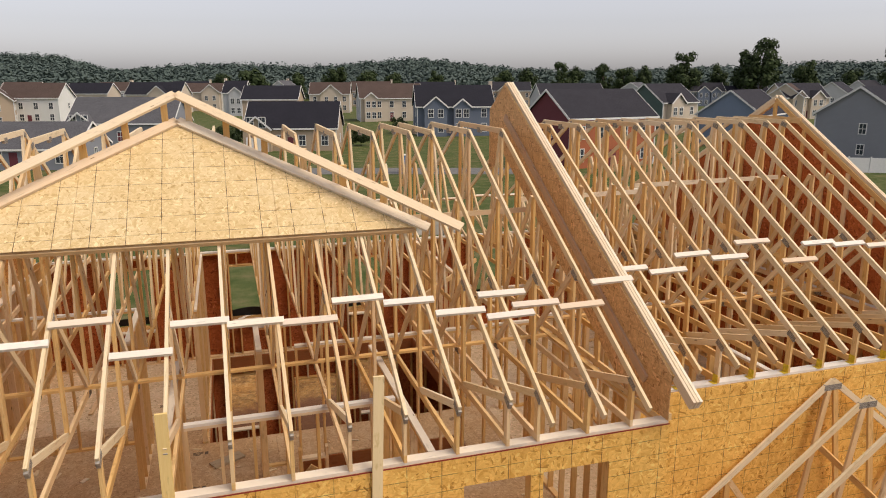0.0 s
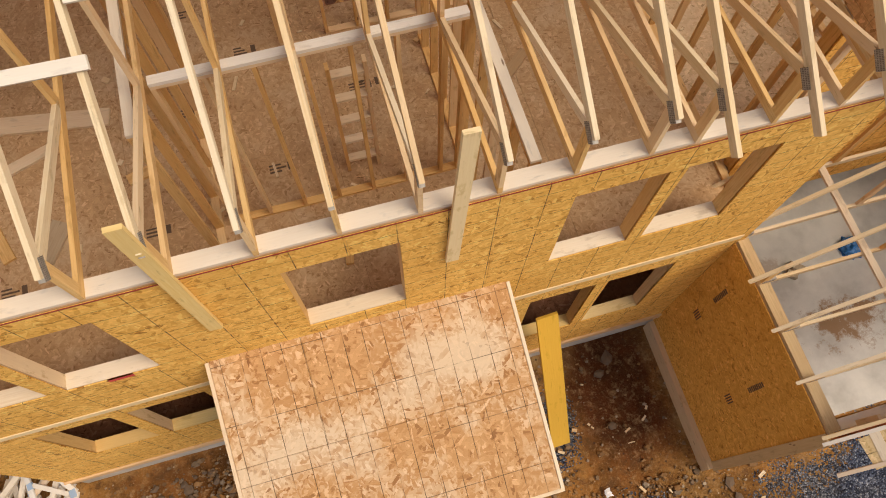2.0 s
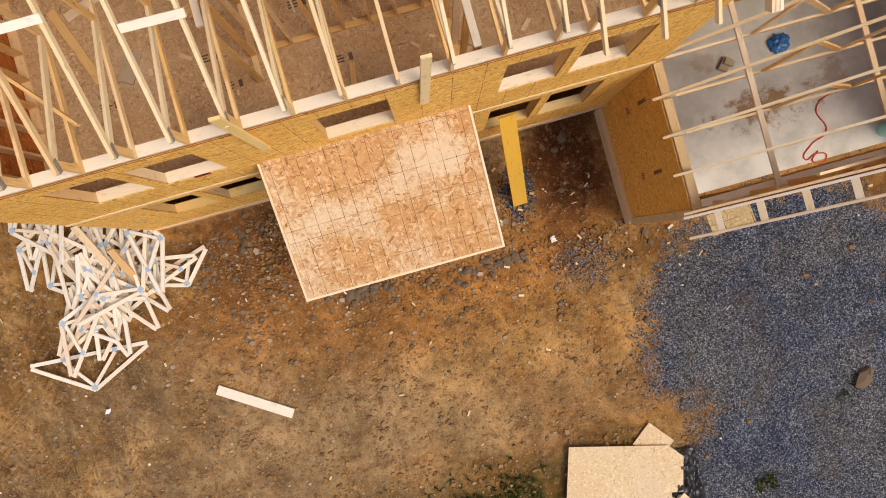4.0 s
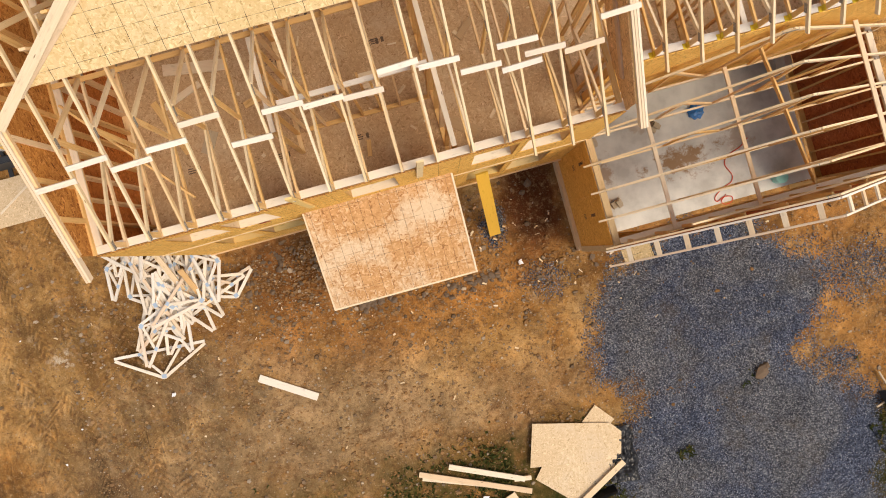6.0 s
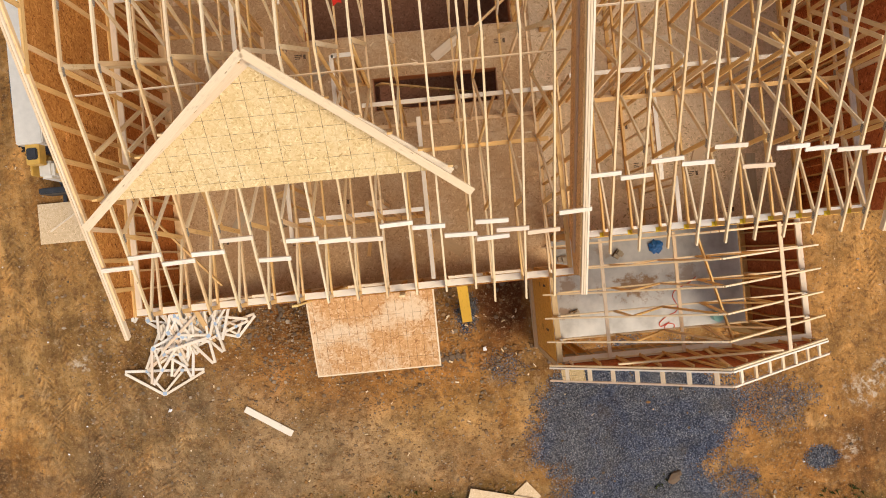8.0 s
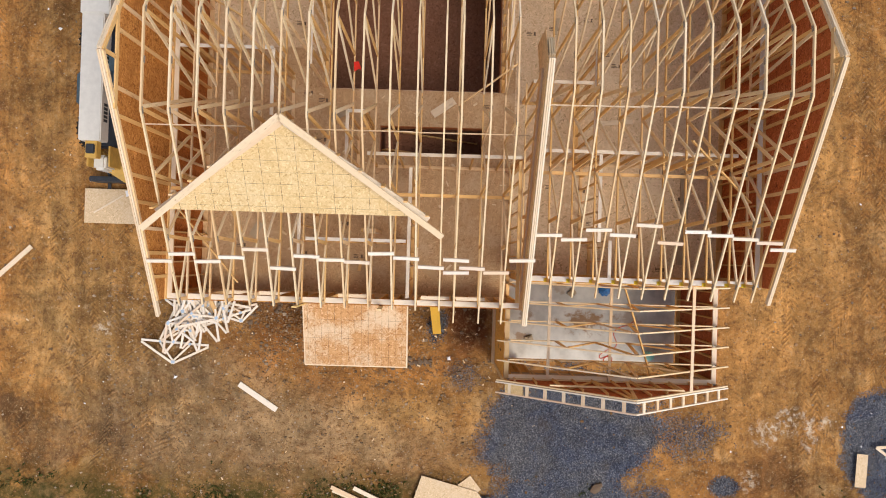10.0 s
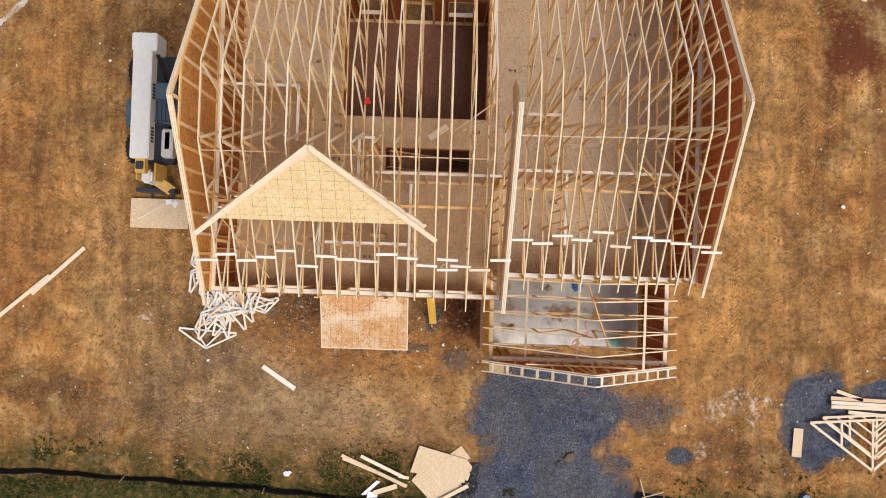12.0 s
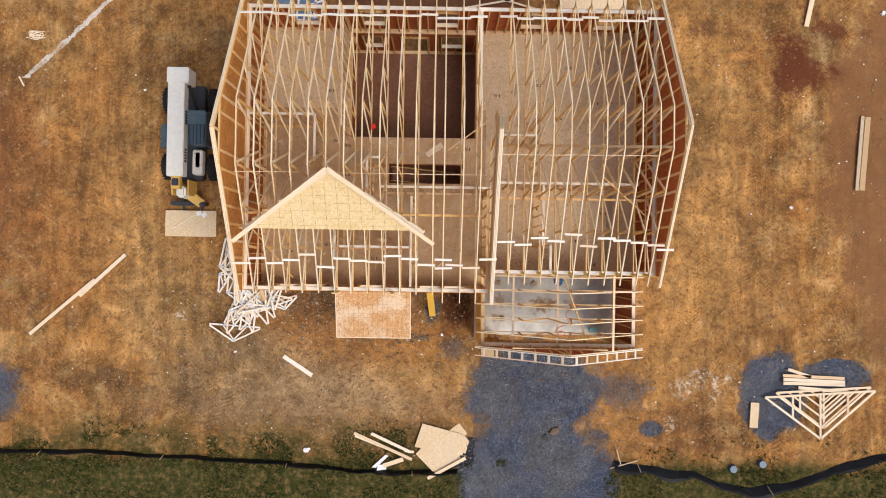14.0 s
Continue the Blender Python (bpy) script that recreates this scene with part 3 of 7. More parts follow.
    for yv in ys:
        row = []
        for xv in xs:
            h = 0.0
            if abs(xv - cx) < near and abs(yv - cy) < near:
                h = 0.09 * noise.noise(Vector((xv * 0.35, yv * 0.35, 0))) + 0.05 * noise.noise(Vector((xv * 1.1, yv * 1.1, 3)))
                if XL - 0.6 < xv < XR + 0.6 and -3.2 < yv < YB + 0.6:
                    h = min(h, 0.0)
            row.append(bm.verts.new((xv, yv, h)))
        grid.append(row)
    for j in range(len(ys) - 1):
        for i in range(len(xs) - 1):
            bm.faces.new((grid[j][i], grid[j][i + 1], grid[j + 1][i + 1], grid[j + 1][i]))
    for f in bm.faces:
        f.smooth = True
    structure(part("ground", bm, mat), "rutted orange-brown clay ground with gravel and turf", "ground")


build_ground()


# ---- walls and floors ----
WINDOWS_UP = [(-3.24, -2.40, 4.92, 6.42), (-2.24, -1.36, 4.92, 6.42), (0.07, 1.03, 4.92, 6.42), (2.50, 3.34, 4.92, 6.42), (3.50, 4.38, 4.92, 6.42)]
WINDOWS_LOW = [(-3.24, -2.40, 2.0, 3.6), (-2.24, -1.36, 2.0, 3.6), (2.50, 3.34, 1.75, 3.55), (3.50, 4.38, 1.75, 3.55)]


def wall(name, label):
    return structure(new(name), label, "wall")


def build_walls():
    w = wall("wall_front", "two-storey framed front wall sheathed in yellow strand board")
    sheathing(w, "y", YF, XL, XM, BASE, PLATE - 0.04, WINDOWS_UP + WINDOWS_LOW)
    framing(w, "y", YF + 0.085, XL, XM, FLOOR2, PLATE, WINDOWS_UP)
    framing(w, "y", YF + 0.085, XL, XM, FLOOR1, FLOOR2 - 0.3, WINDOWS_LOW, sill=PINE_YELLOW)
    part("rim_board", board((XL, YF - 0.022, 3.93), (XM - 0.11, YF - 0.022, 3.93), 0.012, 0.11), PINE_YELLOW, w, "yellow band board between the storeys")
    part("sill_board", board((XL, YF - 0.03, BASE + 0.06), (XM - 0.11, YF - 0.03, BASE + 0.06), 0.03, 0.14), PINE, w)
    part("red_edge", board((XL, YF - 0.0135, PLATE - 0.036), (XM, YF - 0.0135, PLATE - 0.036), 0.004, 0.016), plain("red_edge_paint", (0.30, 0.05, 0.035), 0.7), w, "thin red painted edge along the top plate")
    w = wall("wall_front_right", "framed upper wall over the garage in strand board")
    sheathing(w, "y", YR, XM, XR, 3.0, PLATE - 0.04, [])
    framing(w, "y", YR + 0.085, XM, XR, FLOOR2, PLATE)
    w = wall("wall_left", "left gable-end wall sheathed in strand board")
    sheathing(w, "x", XL, YF, YB, BASE, PLATE - 0.04, [], out=1, material=OSB_SHADED_RUST)
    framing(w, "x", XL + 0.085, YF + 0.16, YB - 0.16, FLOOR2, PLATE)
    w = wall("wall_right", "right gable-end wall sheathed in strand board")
    sheathing(w, "x", XR, YR, YB, BASE, PLATE - 0.04, [], material=OSB_SHADED_RED)
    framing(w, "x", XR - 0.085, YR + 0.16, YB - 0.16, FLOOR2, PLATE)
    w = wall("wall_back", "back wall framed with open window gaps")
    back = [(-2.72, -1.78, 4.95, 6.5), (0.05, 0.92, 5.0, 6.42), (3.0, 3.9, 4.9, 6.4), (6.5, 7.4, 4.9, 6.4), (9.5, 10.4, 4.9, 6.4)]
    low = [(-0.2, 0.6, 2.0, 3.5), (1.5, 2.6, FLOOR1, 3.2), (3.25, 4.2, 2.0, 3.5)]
    sheathing(w, "y", YB, XL, XR, BASE, PLATE - 0.04, back + low, out=1, material=OSB_SHADED_RED)
    framing(w, "y", YB - 0.085, XL, XR, FLOOR1, FLOOR2 - 0.3, low)
    for x0, x1 in ((-0.52, 4.72),):
        framing(w, "y", YB - 0.087, x0, x1, FLOOR2 - 0.3, FLOOR2 - 0.05, plates=(0, 1))
    framing(w, "y", YB - 0.085, XL, XR, FLOOR2, PLATE, back)
    w = wall("wall_middle", "stud wall between the two sections")
    framing(w, "x", XM - 0.08, YF + 0.16, 3.95, FLOOR2, PLATE, depth=0.09, cap=PINE)
    w = wall("foundation", "poured concrete foundation under the walls")
    bm = bmesh.new()
    for lo, hi in (((XL + 0.02, YF + 0.02, -0.4), (XM, YF + 0.22, BASE - 0.002)), ((XL + 0.02, YF + 0.22, -0.4), (XL + 0.22, YB, BASE - 0.002)),
                   ((XR - 0.22, YR, -0.4), (XR - 0.02, YB, BASE - 0.002)), ((XL + 0.22, YB - 0.22, -0.4), (XR - 0.22, YB - 0.02, BASE - 0.002))):
        block(bm, lo, hi)
    part("concrete_wall", bm, CONCRETE, w)


# the upper floor with the open family room and the stairwell
def build_floors():
    holes = [(-0.52, 4.72, 6.4, YB - 0.2), (1.08, 4.24, 4.47, 5.3)]
    f = structure(new("floor_upper"), "dusty strand-board upper floor with openings", "floor")
    rows = cut_rect(XL + 0.1, XM - 0.02, YF + 0.02, YB - 0.1, holes) + cut_rect(XM - 0.02, XR - 0.1, YR + 0.02, YB - 0.1, [])
    for xa, xb, ya, yb in rows:
        y = ya
        while y < yb - 0.01:
            y2 = min(y + 1.22, yb)
            x = xa
            while x < xb - 0.01:
                x2 = min(x + 2.44, xb)
                bm = bmesh.new()
                block(bm, (x + 0.0015, y + 0.0015, FLOOR2 - 0.018), (x2 - 0.0015, y2 - 0.0015, FLOOR2))
                part("floor_panel", bm, SUBFLOOR_DUSTY if x > XM - 0.3 or y > 6.4 else SUBFLOOR, f)
                x = x2
            y = y2
    for x0, x1, y0, y1 in holes:
        for a, b in (((x0, y0), (x1, y0)), ((x1, y0), (x1, y1)), ((x1, y1), (x0, y1)), ((x0, y1), (x0, y0))):
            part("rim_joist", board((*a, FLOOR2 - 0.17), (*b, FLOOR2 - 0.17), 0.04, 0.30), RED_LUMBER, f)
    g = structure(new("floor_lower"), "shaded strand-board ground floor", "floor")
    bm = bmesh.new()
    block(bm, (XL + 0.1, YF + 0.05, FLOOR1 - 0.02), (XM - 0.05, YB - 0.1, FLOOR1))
    part("floor_panel", bm, SUBFLOOR_SHADED, g)


INNER = [  # axis, at, from, to: the upper storey's partitions
    ("y", 6.81, -4.1, -1.59), ("y", 1.72, -0.58, 2.1), ("x", 2.18, 0.2, 3.7), ("y", 4.05, 1.0, 5.2), ("x", 4.80, 6.4, 10.9), ("x", -0.6, 6.4, 10.9),
    ("y", 6.12, 5.4, 7.0), ("y", 4.27, 5.5, 10.95), ("x", 7.1, 4.3, 7.0), ("x", 7.57, 0.9, 1.9), ("x", 0.44, 4.0, 5.2), ("y", 5.18, 0.44, 0.95), ("x", -1.6, 5.0, 6.8), ("x", -0.76, 1.25, 3.9), ("x", 7.27, 1.85, 4.2),
]


def build_partitions():
    for axis, at, a, b in INNER:
        w = wall("partition_wall", "bare stud partition of pine lumber")
        framing(w, axis, at, a, b, FLOOR2, PLATE - 0.02, depth=0.09)


build_walls()
build_floors()
build_partitions()


# ---- roof trusses ----
def plate_mesh():
    bm = bmesh.new()
    block(bm, (-0.0208, -0.08, -0.045), (0.0208, 0.08, 0.045))
    me = bpy.data.meshes.new("connector_plate")
    bm.to_mesh(me)
    bm.free()
    me.materials.append(STEEL)
    return me


PLATE_MESH = plate_mesh()


def truss(span, flat, label, group, eave):
    """A raised-heel truss across y, its foot at the front plate: top chords, flat top, bottom chord, heels, webs and steel plates."""
    t = thing("roof_truss", (0, 0, PLATE), label, "roof truss", group)
    top = lambda y: HEEL + SLOPE * min(y, span - y)
    half, d, w = span / 2, 0.089, 0.038
    yb = (flat - HEEL) / SLOPE
    c = d / 2 * math.sqrt(1 + SLOPE ** 2)
    for s in (0, 1):
        f = (lambda y: span - y) if s else (lambda y: y)
        part("top_chord", board((0, f(-(eave if s == 0 else EAVE)), HEEL - SLOPE * (eave if s == 0 else EAVE) - c), (0, f(yb), flat - c), w, d), PINE_TOP, t)
        part("heel_post", board((0, f(0.045), d), (0, f(0.045), HEEL - 0.04), w, d, (0, 1, 0)), PINE, t)
    part("flat_chord", board((0, yb - 0.02, flat - d / 2), (0, span - yb + 0.02, flat - d / 2), w + 0.001, d), PINE_TOP, t)
    part("bottom_chord", board((0, 0, d / 2), (0, span, d / 2), w, d), PINE, t)
    n1, n2 = 1.60, 3.0
    q = (half - yb) * 0.55
    webs = []
    for s in (0, 1):
        f = (lambda y: span - y) if s else (lambda y: y)
        webs += [((f(0.09), HEEL - 0.09), (f(n1), d)), ((f(n1), d), (f(n1 + 0.05), top(n1) - 0.12)), ((f(n1 + 0.08), top(n1) - 0.12), (f(n2), d)),
                 ((f(n2), d), (f(n2 + 0.05), top(n2) - 0.12)), ((f(n2 + 0.1), top(n2) - 0.12), (f(yb), d)), ((f(yb), d), (f(yb + 0.03), flat - d)),
                 ((f(yb + 0.08), flat - d), (f(half - 0.2), d))]
    for (ya, za), (yb2, zb) in webs:
        part("web", board((0, ya, za), (0, yb2, zb), w - 0.001, 0.087, (0, 1, 0.2)), PINE_TOP if za > zb else PINE, t)
    for y, z, a in ((0.02, HEEL - 0.06, 33), (yb, flat - 0.06, 15), (n1, top(n1) - 0.09, 33), (n2, 0.05, 0), (half, flat - 0.06, 0), (span - yb, flat - 0.06, -15), (span - 0.02, HEEL - 0.06, -33)):
        use("connector_plate", PLATE_MESH, t, "grey steel connector plate", m=pose(0, y, z - 0.035, a))
    return t


SHORT_X = [3.04 - 0.61 * k for k in range(12)]
LEFT_X = [3.42, 4.07, 4.66]
RIGHT_X = [5.90 + 0.605 * k for k in range(9)] + [11.19]


def build_trusses():
    for xs, y0, eave, label, group in ((SHORT_X, YF, 0.05, "flat-topped pine roof truss cut flush at the front plate", "trusses of the left section"),
                                       (LEFT_X, YF, EAVE, "flat-topped pine roof truss with steel connector plates", "trusses of the left section"),
                                 (RIGHT_X, YR, EAVE, "flat-topped pine roof truss standing over the garage side", "trusses of the right section")):
        first = truss(YB - y0, FLAT - PLATE, label, group, eave)
        first.matrix_basis = pose(xs[0], y0, PLATE)
        for x in xs[1:]:
            copy_thing(first, pose(x, y0, PLATE))


def build_anchors():
    """Small yellow-sprayed steel anchors where the garage-side trusses sit on the plate."""
    paint = plain("yellow_spray_paint", (0.72, 0.52, 0.05), 0.6, vary=0.25, size=20)
    for x in RIGHT_X:
        bm = bmesh.new()
        block(bm, (-0.09, -0.025, 0.0), (-0.021, 0.075, 0.006))
        block(bm, (-0.027, -0.025, 0.006), (-0.021, 0.075, 0.12))
        ob = part("truss_anchor", bm, paint)
        ob.matrix_basis = pose(x, YR + 0.02, PLATE + 0.001)
        tagged(ob, "yellow-sprayed steel anchor at a truss heel", "anchor", "truss anchors")


def gable_end(name, x, y0, side, label, boards=2, board_side=None):
    """A gable end: studs, strand board on one face, and the full-height rake boards."""
    span = YB - y0
    half = span / 2
    peak = HEEL + SLOPE * half
    t = thing(name, (x, y0, PLATE), label, "gable end")
    c = 0.0445 * math.sqrt(1 + SLOPE ** 2)
    for s in (0, 1):
        f = (lambda y: span - y) if s else (lambda y: y)
        part("top_chord", board((0, f(0), HEEL - 0.04 - c), (0, f(half), peak - 0.04 - c), 0.038, 0.089), PINE, t)
        for k in range(boards):
            part("rake_board", board((side * (0.035 + 0.045 * k), f(-EAVE - 0.05), HEEL - SLOPE * (EAVE + 0.05) - 0.06), (side * (0.035 + 0.045 * k), f(half), peak - 0.06 + 0.012), 0.038, 0.14), PINE_PALE, t)
        y = 0.61
        while y < half - 0.1:
            part("gable_stud", board((0, f(y), 0.089), (0, f(y), min(FLAT - PLATE - 0.08, HEEL + SLOPE * y - 0.15)), 0.038, 0.089, (0, 1, 0)), PINE, t)
            y += 0.61
    part("bottom_chord", board((0, 0, 0.045), (0, span, 0.045), 0.038, 0.089), PINE, t)
    yt = (FLAT - PLATE - HEEL) / SLOPE
    part("cap_chord", board((0.0, yt, FLAT - PLATE - 0.03), (0.0, span - yt, FLAT - PLATE - 0.03), 0.04, 0.12), PINE, t)
    part("king_post", board((0, half, FLAT - PLATE), (0, half, peak - 0.14), 0.037, 0.089, (0, 1, 0)), PINE, t)
    out = board_side if board_side is not None else side
    for s in (0, 1):
        f = (lambda y: span - y) if s else (lambda y: y)
        yt = (FLAT - PLATE - HEEL) / SLOPE
        for a, b in ((0, 2.44), (2.44, half)):
            pts = [(f(a + 0.002), 0.0), (f(b - 0.002), 0.0), (f(b - 0.002), min(FLAT - PLATE, HEEL + SLOPE * b - 0.05)), (f(a + 0.002), HEEL + SLOPE * a - 0.05)]
            if b == half:
                pts.insert(3, (f(yt), FLAT - PLATE - 0.05))
            bm = solid(pts, 0.012)
            # the right gable's inner face turns from the sun; its colour carries that shade
            ob = part("osb_panel", bm, OSB_SHADED_RED if side > 0 else OSB_PLAIN, t)
            ob.matrix_basis = Matrix(((0, 0, 1, 0.0195 if out > 0 else -0.0315), (1, 0, 0, 0), (0, 1, 0, 0), (0, 0, 0, 1)))
    return t


build_trusses()
build_anchors()
gable_end("gable_end_left", XL + 0.02, YF, -1, "full-height gable end of strand board with pale rake boards")
gable_end("gable_end_right", XR - 0.02, YR, 1, "gable end over the garage side with pale rake boards")


def middle_gable():
    """The sheathed half gable between the two roofs, with tripled rake boards; it stops just behind the ridge."""
    half, stop = 5.62, 0.75
    peak = HEEL + SLOPE * half
    t = thing("gable_end_middle", (XM + 0.01, YF, PLATE), "sheathed half gable between the roofs with tripled rake boards", "gable end")
    c = 0.0445 * math.sqrt(1 + SLOPE ** 2)
    part("top_chord", board((0, 0, HEEL - 0.04 - c), (0, half, peak - 0.04 - c), 0.038, 0.089), PINE, t)
    for k in range(3):
        x = 0.02 + 0.046 * k
        part("rake_board", board((x, -EAVE - 0.02, HEEL - SLOPE * (EAVE + 0.02) - 0.06), (x, half, peak - 0.048), 0.038, 0.14), PINE_PALE, t)
        part("rake_board", board((x, half + 0.02, peak - 0.06), (x, half + stop * 0.6, peak - SLOPE * stop * 0.6 - 0.06), 0.038, 0.14), PINE_GREY, t)
    part("face_board", board((-0.052, 0.5, HEEL + SLOPE * 0.5 - 0.62), (-0.052, half - 0.1, peak - 0.62), 0.036, 0.13), OSB_BROWN_LUMBER, t, "dark board running along the sheathing")
    part("bottom_chord", board((0, 0, 0.045), (0, half + 0.4, 0.045), 0.038, 0.089), PINE, t)
    for y in [0.61 * k for k in range(1, 10)]:
        part("gable_stud", board((0, y, 0.089), (0, y, HEEL + SLOPE * min(y, 2 * half - y) - 0.15), 0.038, 0.089, (0, 1, 0)), PINE, t)
    # a row of sheets hung under the rake, their lower edges along it
    drop, end = 1.25, half + stop
    under = lambda y: HEEL + SLOPE * min(y, 2 * half - y) - 0.05
    for a, b in ((0.0, 1.05), (1.05, 2.95), (2.95, 4.85), (4.85, end)):
        foot = lambda y: max(0.0, under(y) - drop)
        knee = (drop - HEEL + 0.05) / SLOPE
        pts = [(a + 0.002, foot(a))] + ([(knee, 0.0)] if a < knee < b else [])
        if a < half < b:
            pts += [(half, foot(half)), (b, foot(b)), (b, under(b)), (half, under(half)), (a + 0.002, under(a))]
        else:
            pts += [(b - 0.002, foot(b)), (b - 0.002, under(b)), (a + 0.002, under(a))]
        ob = part("osb_panel", solid(pts, 0.012), OSB_BROWN, t)
        ob.matrix_basis = Matrix(((0, 0, 1, -0.0315), (1, 0, 0, 0), (0, 1, 0, 0), (0, 0, 0, 1)))
    return t


OSB_BROWN_LUMBER = lumber("brown_lumber", (0.52, 0.31, 0.17), (0.40, 0.22, 0.11))
middle_gable()


# ---- the front gable panel lying on the slope ----
def build_front_gable():
    cx, half, rise = -0.48, 3.05, 2.30
    t = new("front_gable_panel")
    t.matrix_basis = Matrix.Translation((cx, 2.33, 8.92)) @ pose(0, 0, 0, 35)
    tagged(t, "sheathed front gable truss laid on the roof slope", "gable truss")
    up = (0, 0, 1)
    for s in (-1, 1):
        part("top_chord", board((s * half, 0.05, 0.045), (0, rise, 0.045), 0.089, 0.089, up), PINE, t)
        part("rake_board", board((s * (half + 0.16), -0.06, 0.13), (0, rise + 0.06, 0.13), 0.15, 0.036, up), PINE_PALE, t)
        part("fly_rafter", board((s * (half + 0.50), -0.36, 0.42), (0, rise + 0.30, 0.42), 0.15, 0.038, up), PINE_PALE, t)
        k = 0.02
        while k < 0.96:
            x, v = s * (half + 0.2) * (1 - k), (rise + 0.1) * k + 0.06
            part("lookout", board((x, v, 0.12), (x, v + 0.1, 0.42), 0.038, 0.089, (1, 0, 0)), PINE, t)
            k += 0.155
        for k in range(1, 5):
            x = s * half * k / 5
            part("gable_stud", board((x, 0.05, 0.045), (x, rise * (1 - k / 5) - 0.05, 0.045), 0.038, 0.089, up), PINE, t)
    part("bottom_chord", board((-half, 0.03, 0.03), (half, 0.03, 0.03), 0.089, 0.06, up), PINE, t)
    for a, b in ((-half, -1.22), (-1.22, 1.22), (1.22, half)):
        pts = [(a + 0.002, 0), (b - 0.002, 0)]
        hi = lambda x: rise * (1 - abs(x) / half)
        if b < half:
            pts.append((b - 0.002, hi(b)))
        if a < 0 < b:
            pts.append((0, rise))
        if a > -half:
            pts.append((a + 0.002, hi(a)))
        ob = part("osb_panel", solid(pts, 0.012), OSB_PALE, t)
        ob.matrix_basis = pose(0, 0, 0.092)


build_front_gable()


# ---- porch roof ----
def build_porch():
    x0, x1, run, z0, z1 = -1.0, 2.08, 2.09, 4.66, 3.92
    t = thing("porch_roof", (0, 0, 0), "shed porch roof decked with reddish strand board", "porch roof")
    tilt = math.degrees(math.atan2(z0 - z1, run))
    length = math.hypot(run, z0 - z1)
    m = Matrix.Translation((x0, -run, z1)) @ pose(0, 0, 0, tilt)
    w = x1 - x0
    for a, b, c, d in ((0, w * 0.62, 0, 1.1), (w * 0.62, w, 0, 1.1), (0, w * 0.3, 1.1, length), (w * 0.3, w, 1.1, length)):
        ob = part("roof_panel", solid([(a + 0.002, c + 0.002), (b - 0.002, c + 0.002), (b - 0.002, d - 0.002), (a + 0.002, d - 0.002)], 0.014), PORCH_BOARD, t)
        ob.matrix_basis = m @ Matrix.Translation((0, 0, -0.014))
    for x in (-0.02, w + 0.02):
        ob = part("fascia_board", board((x, 0, -0.07), (x, length - 0.02, -0.07), 0.036, 0.16), PINE_PALE, t)
        ob.matrix_basis = m
    ob = part("fascia_board", board((-0.04, -0.02, -0.08), (w + 0.04, -0.02, -0.08), 0.036, 0.14), PINE_PALE, t)
    ob.matrix_basis = m
    for k in range(1, 5):
        ob = part("rafter", board((w * k / 5, 0, -0.06), (w * k / 5, length - 0.02, -0.06), 0.038, 0.089), PINE, t)
        ob.matrix_basis = m
    for x in (0.1, w - 0.1):
        part("porch_post", board((x0 + x, -run + 0.12, -0.05), (x0 + x, -run + 0.12, z1 - 0.12), 0.1, 0.1, (0, 1, 0)), PINE, t)
    part("porch_beam", board((x0, -run + 0.12, z1 - 0.2), (x1, -run + 0.12, z1 - 0.2), 0.09, 0.18), PINE, t)


build_porch()

# ---- garage ----
GX0, GX1, GY0, GP = 5.10, 11.72, -2.40, 3.75


def slab_material():
    n = Nodes("stained_concrete_slab", 0.8)
    p = n.position()
    x, y, z = n.split(p)
    c = n.ramp(n.noise(p, 1.4, 5, 0.6), (0.36, (0.47, 0.445, 0.40)), (0.5, (0.58, 0.555, 0.505)), (0.64, (0.66, 0.63, 0.57)))
    rough = n.math("MULTIPLY", n.math("SUBTRACT", n.noise(p, 2.6, 7, 0.74), 0.5), 5.5)
    for cx, cy, rx, ry, amount in ((8.35, -0.85, 0.85, 0.40, 0.85), (6.2, -0.7, 0.30, 0.45, 0.6), (9.9, -0.6, 0.45, 0.35, 0.45), (6.0, -1.5, 0.25, 0.2, 0.7), (7.3, 0.3, 0.3, 0.2, 0.4)):
        dx, dy = n.math("DIVIDE", n.math("SUBTRACT", x, cx), rx), n.math("DIVIDE", n.math("SUBTRACT", y, cy), ry)
        d = n.math("ADD", n.math("SQRT", n.math("ADD", n.math("MULTIPLY", dx, dx), n.math("MULTIPLY", dy, dy))), rough)
        c = n.mix(n.ramp(d, (0.35, amount), (1.0, 0.0)), c, (0.27, 0.135, 0.045))
    c = n.mix(n.ramp(n.noise(p, 0.9, 6, 0.7), (0.62, 0.0), (0.78, 0.5)), c, (0.42, 0.32, 0.21))
    f = n.noise(p, 30, 4)
    return n.done(c, f, 0.2, 0.003)


